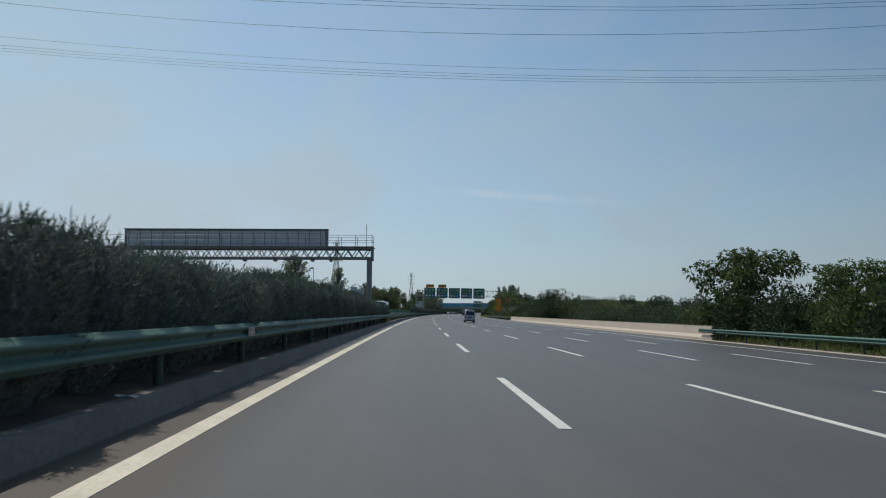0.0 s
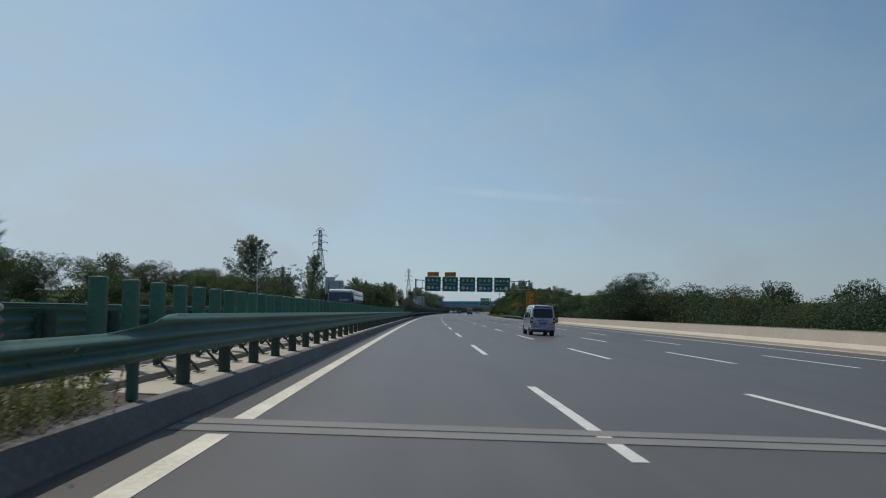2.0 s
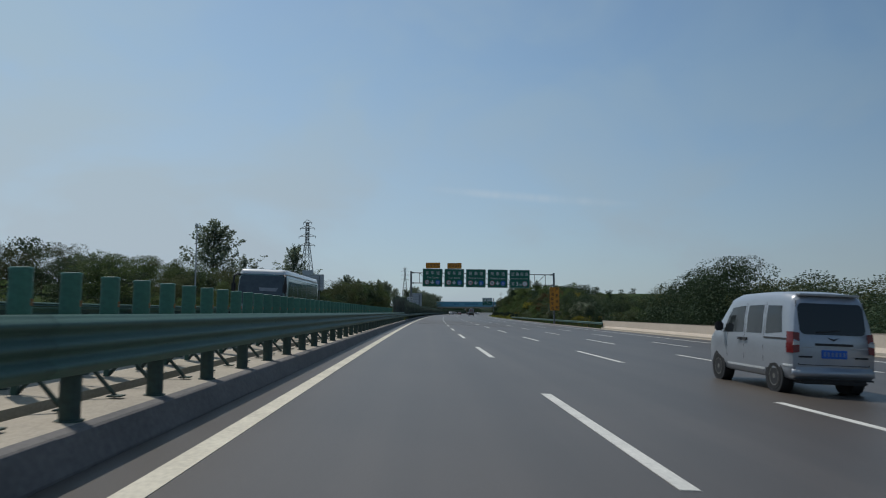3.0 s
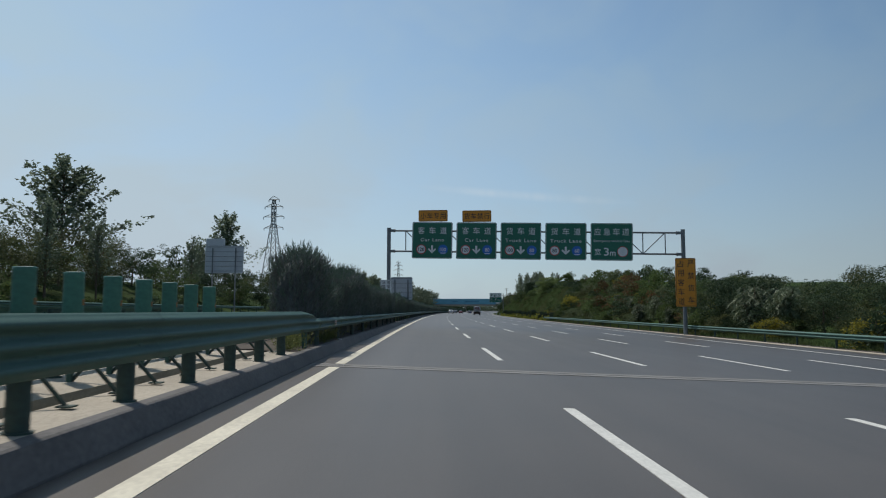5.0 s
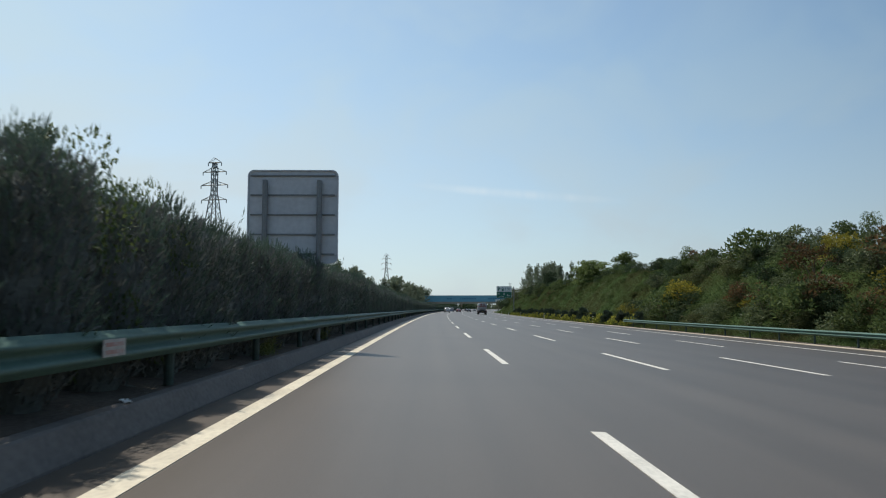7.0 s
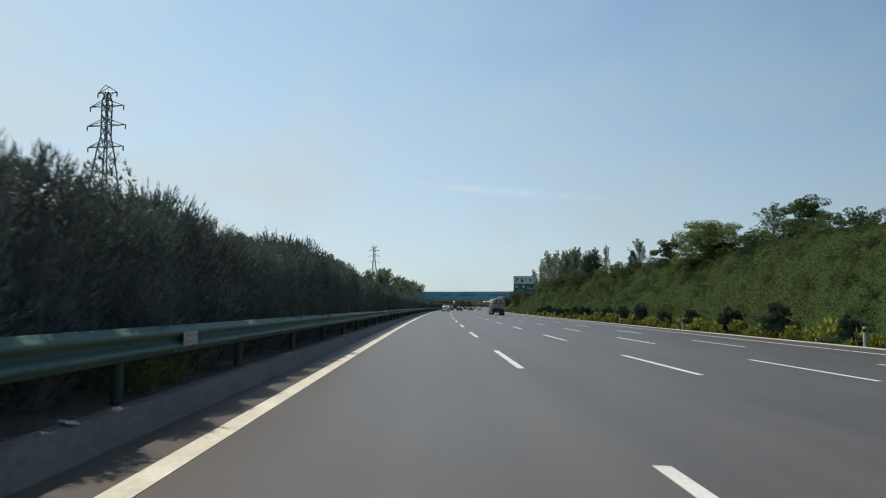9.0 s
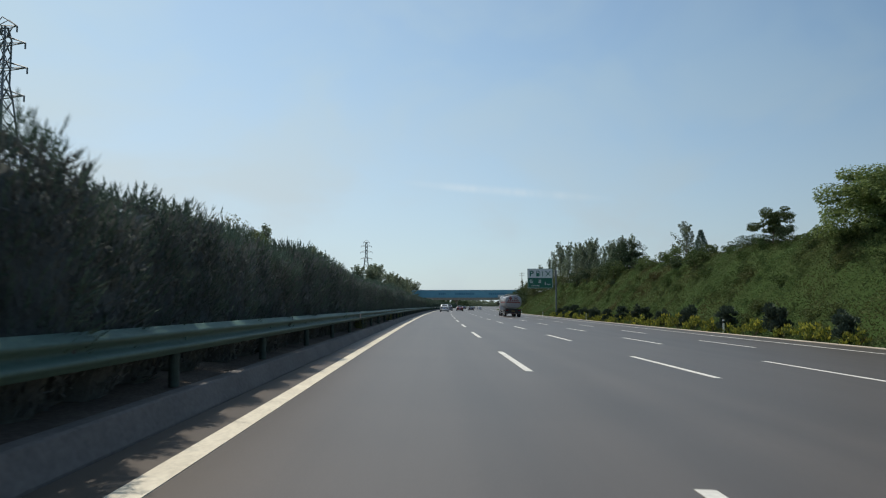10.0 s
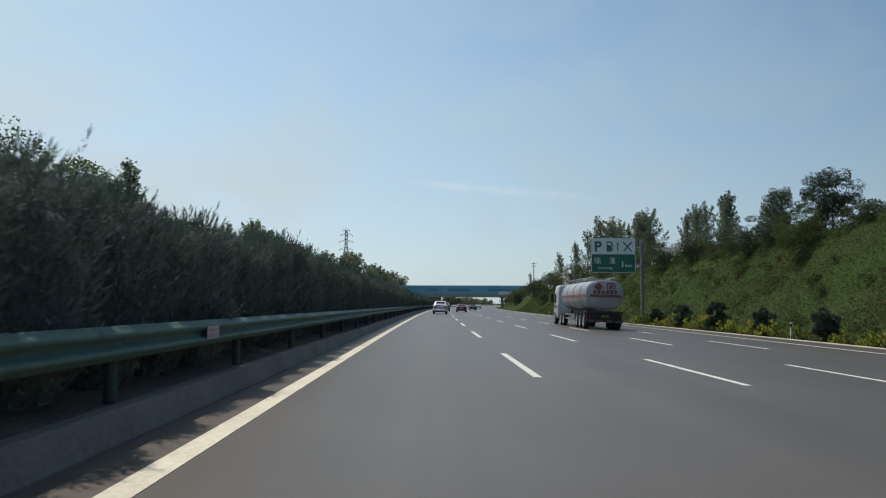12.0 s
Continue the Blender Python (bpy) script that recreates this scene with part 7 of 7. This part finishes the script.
def car(m, colour, label, style="suv", plate=None):
    ob = thing("car", m, label, "car", "cars on the expressway")
    if style == "suv":
        L, w, H, belt = 4.6, 0.92, 1.66, 0.98
        st = [(0, 0.42, belt, 1.10, 0.82, 0.8), (0.12, 0.34, belt, 1.30, 0.89, 0.8), (0.5, 0.28, belt, 1.58, w, 0.80), (1.2, 0.26, belt, H, w, 0.81), (2.3, 0.26, belt, 1.64, w, 0.81), (2.75, 0.26, belt, 1.50, w, 0.80), (3.4, 0.26, 0.96, 1.08, w, 0.9), (4.2, 0.28, 0.86, 0.95, 0.86, 0.9), (L, 0.36, 0.66, 0.74, 0.66, 0.9)]
    else:
        L, w, H, belt = 4.65, 0.90, 1.46, 0.92
        st = [(0, 0.45, 0.88, 0.95, 0.78, 0.8), (0.12, 0.34, 0.90, 1.02, 0.86, 0.8), (0.55, 0.26, belt, 1.08, w, 0.8), (1.15, 0.24, belt, 1.38, w, 0.78), (1.7, 0.24, belt, H, w, 0.79), (2.4, 0.24, belt, 1.44, w, 0.79), (2.75, 0.24, belt, 1.34, w, 0.79), (3.45, 0.24, 0.88, 0.99, w, 0.9), (4.25, 0.26, 0.78, 0.86, 0.84, 0.9), (L, 0.34, 0.60, 0.68, 0.62, 0.9)]
    h = Hull(st, slant=0.35, slant_from=1.0, reach=0.5)
    part("body", h.body(4), colour, ob, smooth=True)
    for k in (-1, 1):
        hi = H - 0.17
        part("window", h.patch([(0.85, belt + 0.04), (1.65, belt + 0.03), (1.65, hi), (1.15, hi - 0.02)], k), GLASS, ob)
        part("window", h.patch([(1.73, belt + 0.03), (2.95, belt + 0.02), (2.5, hi - 0.05), (1.73, hi)], k), GLASS, ob)
        for y in (0.85, 3.55):
            part("arch", arch(k, 0.38), TRIM, ob).matrix_basis = Matrix.Translation((k * w * 0.975, y, 0.33))
            wheel(ob, k * (w - 0.075), y, 0.335, 0.21, k)
        part("tail_light", h.tail([(k * 0.80, 0.78), (k * 0.46, 0.80), (k * 0.46, 0.93), (k * 0.80, 0.95)], 0.02), LAMP_RED, ob, "red tail light")
        bm = box(bmesh.new(), min(k * w, k * (w + 0.17)), max(k * w, k * (w + 0.17)), 2.7, 2.82, belt, belt + 0.16, bevel=0.03)
        part("mirror", bm, colour, ob)
    y0, y1 = (0.14, 0.55) if style == "suv" else (0.58, 1.5)
    part("rear_window", h.screen(y0, y1, 0.9, 0.012), GLASS, ob)
    if style == "suv":
        part("tail_glass", h.tail([(-0.62, 1.02), (0.62, 1.02), (0.55, 1.10), (-0.55, 1.10)], 0.01), GLASS, ob)
    part("windscreen", h.screen(2.5, 3.35, 0.92), GLASS, ob)
    bars_plate(ob, h, 0, 0.70, 0.46, 0.14, PLATE_BLUE, SIGN_WHITE, 0.03)
    part("bumper", box(bmesh.new(), -w * 0.88, w * 0.88, -0.08, 0.16, 0.34, 0.60, bevel=0.05), colour, ob, smooth=True)
    part("lower_bumper", boxed(-w * 0.8, w * 0.8, -0.06, 0.2, 0.24, 0.36, bevel=0.02), TRIM, ob)
    return ob


def coach(m):
    """A coach that comes the other way: its front is the tail end of the hull, towards -y."""
    teal = paint("grey_teal_paint", (0.12, 0.21, 0.21), rough=0.30)
    white = paint("white_roof_paint", (0.74, 0.75, 0.74), rough=0.35)
    tinted = material("tinted_coach_glass", (0.14, 0.21, 0.21), (0.09, 0.15, 0.15), 0.10, metal=0.45, scale=0.6, fine=3, bump=0.02)
    screen = material("coach_windscreen", (0.045, 0.058, 0.062), (0.025, 0.032, 0.036), 0.06, scale=1.2, fine=4, bump=0, spec=0.9)
    ob = thing("coach", m, "grey teal coach with white roof on the opposite carriageway", "bus")
    h = Hull([(0.0, 0.42, 1.40, 2.92, 1.06, 0.93), (0.10, 0.34, 1.40, 3.02, 1.17, 0.94), (0.32, 0.31, 1.40, 3.08, 1.235, 0.95), (0.7, 0.30, 1.40, 3.10, 1.25, 0.95), (9.9, 0.30, 1.40, 3.10, 1.25, 0.95), (10.3, 0.36, 1.40, 2.95, 1.18, 0.94)], slant=0.16, slant_from=1.0, reach=0.7)
    part("body", h.body(4), teal, ob, smooth=True)
    part("windscreen", h.tail([(a, 1.90 + b) for a, b in rounded(2.16, 1.94, 0.24)], 0.02), screen, ob, "large dark windscreen")
    part("wiper", h.tail([(-0.5, 0.98), (0.45, 1.10), (0.45, 1.13), (-0.5, 1.02)], 0.04), TRIM, ob)
    part("front_panel", h.tail([(a, 0.62 + b) for a, b in rounded(2.1, 0.42, 0.10)], 0.03, 0.05), teal, ob)
    part("destination_panel", h.tail([(-0.05, 2.06), (0.75, 2.06), (0.82, 2.24), (-0.12, 2.24)], 0.03), DUSTY_CARD, ob, "pale card behind the windscreen")
    part("notice_card", h.tail([(-0.9, 1.10), (-0.62, 1.10), (-0.62, 1.38), (-0.9, 1.38)], 0.03), DUSTY_CARD, ob, "small card behind the windscreen")
    for k in (-1, 1):
        for i in range(7):
            y = 0.75 + i * 1.28
            part("window", h.patch([(y, 1.72), (y + 1.22, 1.72), (y + 1.22, 2.80), (y, 2.80)], k, 0.008), tinted, ob, "blue-grey reflecting side window")
        part("waist_stripe", h.patch([(0.4, 1.60), (9.8, 1.60), (9.8, 1.69), (0.4, 1.69)], k, 0.008, 12), TRIM, ob, "dark line below the windows")
        part("corner_post", h.patch([(0.16, 1.0), (0.30, 1.0), (0.30, 2.86), (0.16, 2.86)], k, 0.01), TRIM, ob)
        for y in (2.4, 7.6):
            part("arch", arch(k, 0.56), TRIM, ob).matrix_basis = Matrix.Translation((k * 1.24, y, 0.5))
            wheel(ob, k * 1.10, y, 0.48, 0.28, k)
        part("headlight", h.tail([(k * 0.62, 0.52), (k * 0.98, 0.56), (k * 1.0, 0.74), (k * 0.66, 0.70)], 0.05), LAMP_CLEAR, ob, "headlight")
        for i in range(3):
            part("livery_bar", h.patch([(4.6 + i * 0.55, 0.85), (4.95 + i * 0.55, 0.85), (4.95 + i * 0.55, 1.2), (4.6 + i * 0.55, 1.2)], k, 0.01), white, ob)
        bm = box(bmesh.new(), min(k * 1.14, k * 1.34), max(k * 1.14, k * 1.34), -0.30, -0.14, 1.95, 2.48, bevel=0.06)
        part("mirror", bm, TRIM, ob, "black hanging mirror")
        bm = bmesh.new()
        curve = [(k * 1.06, 0.30, 2.86), (k * 1.16, 0.05, 2.90), (k * 1.24, -0.16, 2.78), (k * 1.25, -0.22, 2.46)]
        for p, q in zip(curve, curve[1:]):
            bar(bm, p, q, 0.05, 8, 0.045)
        part("mirror_arm", bm, TRIM, ob)
    cap = Hull([(0.02, 2.90, 2.96, 3.06, 1.00, 0.86), (0.16, 2.90, 3.00, 3.16, 1.13, 0.84), (0.5, 2.92, 3.02, 3.21, 1.17, 0.80), (9.8, 2.92, 3.02, 3.21, 1.17, 0.80), (10.15, 2.90, 2.96, 3.05, 1.05, 0.80)], slant=0.16, slant_from=1.0, reach=0.7)
    part("roof_cap", cap.body(4), white, ob, "white rounded roof", True)
    part("cooling_unit", box(bmesh.new(), -0.70, 0.70, 3.4, 6.4, 3.16, 3.34, bevel=0.08), white, ob, "white rooftop cooling unit")
    part("roof_hatch", box(bmesh.new(), -0.4, 0.4, 1.3, 2.0, 3.16, 3.26, bevel=0.03), white, ob)
    part("roof_hatch", box(bmesh.new(), -0.4, 0.4, 8.0, 8.7, 3.16, 3.26, bevel=0.03), white, ob)
    bars_plate(ob, h, 0, 0.52, 0.46, 0.14, PLATE_YELLOW, SIGN_BLACK, 0.06)
    return ob


def tanker(m):
    steel = material("brushed_tank_shell", (0.40, 0.41, 0.42), (0.27, 0.28, 0.29), 0.45, metal=0.45, scale=0.8, fine=10, bump=0.04)
    white = paint("white_cab_paint", (0.50, 0.51, 0.51))
    red = material("red_band", (0.29, 0.075, 0.064), (0.18, 0.060, 0.054), 0.5, bump=0.03)
    grime = material("grimy_red", (0.14, 0.045, 0.036), (0.07, 0.035, 0.030), 0.8, scale=4, fine=20, bump=0.1)
    dull = material("road_film", (0.16, 0.15, 0.14), (0.09, 0.085, 0.08), 0.8, scale=4, fine=20, bump=0.1)
    ob = thing("tanker_truck", m, "silver tanker semitrailer with a red band and white cab", "tanker truck")
    A, B, C = 1.22, 1.0, 2.28      # half width, half height and middle height of the tank

    def oval(k, n=40, p=2.6):
        pts = []
        for i in range(n):
            a = 2 * math.pi * i / n
            c, s_ = math.cos(a), math.sin(a)
            pts.append((A * k * math.copysign(abs(c) ** (2 / p), c), C + B * k * math.copysign(abs(s_) ** (2 / p), s_)))
        return pts
    bm = bmesh.new()
    loops = []
    for y, k in ((-0.14, 0.60), (-0.11, 0.82), (-0.05, 0.94), (0.0, 0.985), (0.04, 1.0), (10.3, 1.0), (10.36, 0.96), (10.5, 0.75)):
        loops.append([bm.verts.new((x, y, z)) for x, z in oval(k)])
    for a, b in zip(loops, loops[1:]):
        for i in range(40):
            bm.faces.new((a[i], a[(i + 1) % 40], b[(i + 1) % 40], b[i]))
    bm.faces.new(loops[0])
    bm.faces.new(loops[-1])
    bmesh.ops.recalc_face_normals(bm, faces=bm.faces)
    part("tank", bm, steel, ob, "brushed silver tank", True)
    for y in (0.05, 2.6, 5.2, 7.8, 10.28):
        part("tank_hoop", ring([(x, z) for x, z in oval(1.018)], oval(0.99), y - 0.035, y + 0.035), steel, ob)
    for k in (-1, 1):
        part("side_band", boxed(min(k * 1.205, k * 1.232), max(k * 1.205, k * 1.232), 0.12, 10.2, 2.12, 2.30), red, ob, "red warning band")
        part("catwalk", boxed(min(k * 0.45, k * 0.55), max(k * 0.45, k * 0.55), 0.4, 9.9, 3.36, 3.40), GALV, ob)
        for i in range(3):
            wheel(ob, k * 1.08, 0.95 + i * 1.3, 0.50, 0.30, k)
        for y in (9.3, 10.62):
            wheel(ob, k * 1.08, y, 0.50, 0.30, k)
        wheel(ob, k * 1.08, 13.7, 0.50, 0.30, k)
        part("mudguard", boxed(min(k * 0.9, k * 1.24), max(k * 0.9, k * 1.24), 0.3, 4.2, 1.06, 1.10, bevel=0.01), DARK_STEEL, ob)
        part("side_guard", boxed(min(k * 1.18, k * 1.22), max(k * 1.18, k * 1.22), 4.5, 8.3, 0.55, 0.64), GALV, ob, "grey steel side guard")
        part("side_guard", boxed(min(k * 1.18, k * 1.22), max(k * 1.18, k * 1.22), 4.5, 8.3, 0.85, 0.94), GALV, ob, "grey steel side guard")
        part("tail_light", boxed(min(k * 0.72, k * 1.12), max(k * 0.72, k * 1.12), -0.16, -0.08, 0.92, 1.06, bevel=0.01), LAMP_RED, ob, "red tail light")
        part("mudflap", boxed(min(k * 0.80, k * 1.2), max(k * 0.80, k * 1.2), 0.28, 0.31, 0.25, 1.0), RUBBER, ob)
        part("landing_leg", boxed(min(k * 0.7, k * 0.85), max(k * 0.7, k * 0.85), 7.9, 8.05, 0.5, 1.2), DARK_STEEL, ob)
    part("rear_band", slab([(-1.02, -0.10), (1.02, -0.10), (1.02, 0.08), (-1.02, 0.08)], -0.185, -0.12, 0, 2.22), red, ob, "red warning band")
    part("hazard_diamond", slab([(0, -0.30), (0.30, 0), (0, 0.30), (-0.30, 0)], -0.19, -0.11, -0.46, 2.80), red, ob, "dull red hazard diamond")
    part("hazard_square", ring(rounded(0.52, 0.52, 0.03), rounded(0.42, 0.42, 0.02), -0.19, -0.11, 0.36, 2.82), red, ob, "dull red square label")
    part("hazard_square_mark", slab(rounded(0.2, 0.24, 0.02), -0.185, -0.11, 0.36, 2.82), red, ob)
    for i in range(6):
        part("writing_bar", slab(rounded(0.18, 0.20, 0.01, 2), -0.19, -0.12, -0.72 + i * 0.28, 2.46), red, ob, "bar in place of writing")
    for i in range(4):
        part("manhole", barred((0, 1.4 + i * 2.5, 3.22), (0, 1.4 + i * 2.5, 3.42), 0.30, 18), steel, ob, "round manhole cover")
    for x in (-0.35, 0.35):
        part("top_rail", barred((x * 2.0, 0.3, 3.46), (x * 2.0, 9.9, 3.46), 0.025, 6), GALV, ob)
        for i in range(7):
            part("rail_post", barred((x * 2.0, 0.3 + i * 1.6, 3.1), (x * 2.0, 0.3 + i * 1.6, 3.46), 0.02, 6), GALV, ob)
    part("chassis", boxed(-0.45, 0.45, 0.0, 10.2, 0.98, 1.26), DARK_STEEL, ob)
    part("tractor_chassis", boxed(-0.42, 0.42, 8.6, 14.4, 0.62, 0.95), DARK_STEEL, ob)
    part("rear_frame", boxed(-1.2, 1.2, -0.14, 0.02, 1.08, 1.22, bevel=0.01), DARK_STEEL, ob)
    part("rear_panel", boxed(-1.15, 1.15, 0.06, 0.2, 0.60, 1.08, bevel=0.01), DARK_STEEL, ob)
    part("rear_bumper", boxed(-1.2, 1.2, -0.14, -0.04, 0.46, 0.62, bevel=0.01), grime, ob, "grimy red and grey under-run bar")
    for x in (-0.9, -0.3, 0.3, 0.9):
        part("bumper_stripe", boxed(x - 0.15, x + 0.15, -0.146, -0.12, 0.47, 0.61), dull, ob, "dusty grey stripe")
    for x in (-0.95, 0.95):
        part("bumper_arm", boxed(x - 0.05, x + 0.05, -0.1, 0.0, 0.6, 1.1), DARK_STEEL, ob)
    part("plate", boxed(-0.25, 0.25, -0.16, -0.13, 0.80, 0.96), PLATE_DIM, ob, "dim yellow number plate with plain bars")
    h = Hull([(0.0, 0.55, 1.7, 2.95, 1.15, 0.95), (0.15, 0.5, 1.7, 3.25, 1.2, 0.95), (1.6, 0.45, 1.7, 3.25, 1.22, 0.95), (2.1, 0.40, 1.6, 2.9, 1.20, 0.95), (2.35, 0.42, 1.5, 2.0, 1.12, 0.93)], slant=0.05)
    cab = part("cab", h.body(3), white, ob, "white cab", True)
    cab.matrix_basis = Matrix.Translation((0, 12.4, 0))
    for k in (-1, 1):
        part("cab_window", h.patch([(1.05, 1.75), (1.95, 1.70), (1.75, 2.5), (1.05, 2.5)], k), GLASS, cab)
        part("cab_band", h.patch([(0.1, 1.32), (2.1, 1.32), (2.1, 1.55), (0.1, 1.55)], k), red, cab)
        bm = box(bmesh.new(), min(k * 1.25, k * 1.5), max(k * 1.25, k * 1.5), 1.95, 2.1, 1.8, 2.5, bevel=0.03)
        part("mirror", bm, TRIM, cab)
    part("windscreen", h.screen(1.75, 2.3, 0.95), GLASS, cab)
    for i in range(6):
        part("hose_box", boxed(-1.18, -0.75, 4.6 + i * 0.6, 5.12 + i * 0.6, 0.68, 0.86), GALV, ob) if i < 3 else part("hose_box", boxed(0.75, 1.18, 2.8 + i * 0.6, 3.32 + i * 0.6, 0.68, 0.86), GALV, ob)
    return ob


def settle(s, d, turn=0.0):
    """A pose on the tilted carriageway."""
    return on(s, d, 0.004, turn) @ Matrix.Rotation(math.atan(SLOPE), 4, "Y")


minivan(settle(105.15, 7.2))
tanker(settle(417.0, 11.2) @ Matrix.Diagonal((1, 0.9, 1, 1)))
coach(settle(126.0, -7.95) @ Matrix.Diagonal((0.96, 1.0, 0.92, 1)))
WHITE_CAR = paint("white_car_paint", (0.74, 0.75, 0.76))
RED_CAR = paint("red_car_paint", (0.15, 0.028, 0.030))
DARK_CAR = paint("dark_car_paint", (0.035, 0.037, 0.042))
GREY_CAR = paint("grey_car_paint", (0.30, 0.31, 0.33), metal=0.3)
car(settle(461.5, 0.35), WHITE_CAR, "white sport utility car in the inner lane")
car(settle(506.0, 0.9), GREY_CAR, "grey car further ahead in the inner lane")
car(settle(497.0, 3.9), RED_CAR, "dark red saloon car in the second lane", "sedan")
car(settle(556.0, 7.6), DARK_CAR, "black saloon car in the third lane", "sedan")
car(settle(640.0, 4.0), DARK_CAR, "dark car far ahead in the second lane", "sedan")
car(settle(660.0, 11.2), WHITE_CAR, "white car far ahead in the fourth lane")
car(settle(700.0, 7.5), GREY_CAR, "grey car far ahead in the third lane", "sedan")
car(settle(74.9, -8.4, 180), RED_CAR, "red car on the opposite carriageway", "sedan")
car(settle(160.0, -11.6, 180), WHITE_CAR, "white car on the opposite carriageway")
car(settle(250.0, -8.0, 180), DARK_CAR, "dark car on the opposite carriageway", "sedan")

# ---- lane dashes, parts of the road ----
def dash_mesh(length, w):
    bm = boxed(-w / 2, w / 2, 0, length, -0.01, 0.006)
    return mesh_of("lane_dash", bm, LINE)


DASH = dash_mesh(6.05, 0.155)
TILT = Matrix.Rotation(math.atan(SLOPE), 4, "Y")
for d in (1.832, 5.546, 9.285, 13.066):
    for n in range(-4, 62):
        s = 13.82 + 15 * n - 6.05
        put("lane_dash", DASH, parent=road).matrix_basis = on(s, d) @ TILT
for d in (-9.3, -13.05, -16.8, -20.5):
    for n in range(2, 24):
        put("lane_dash", DASH, parent=far_road).matrix_basis = on(6 + 15 * n, d) @ TILT
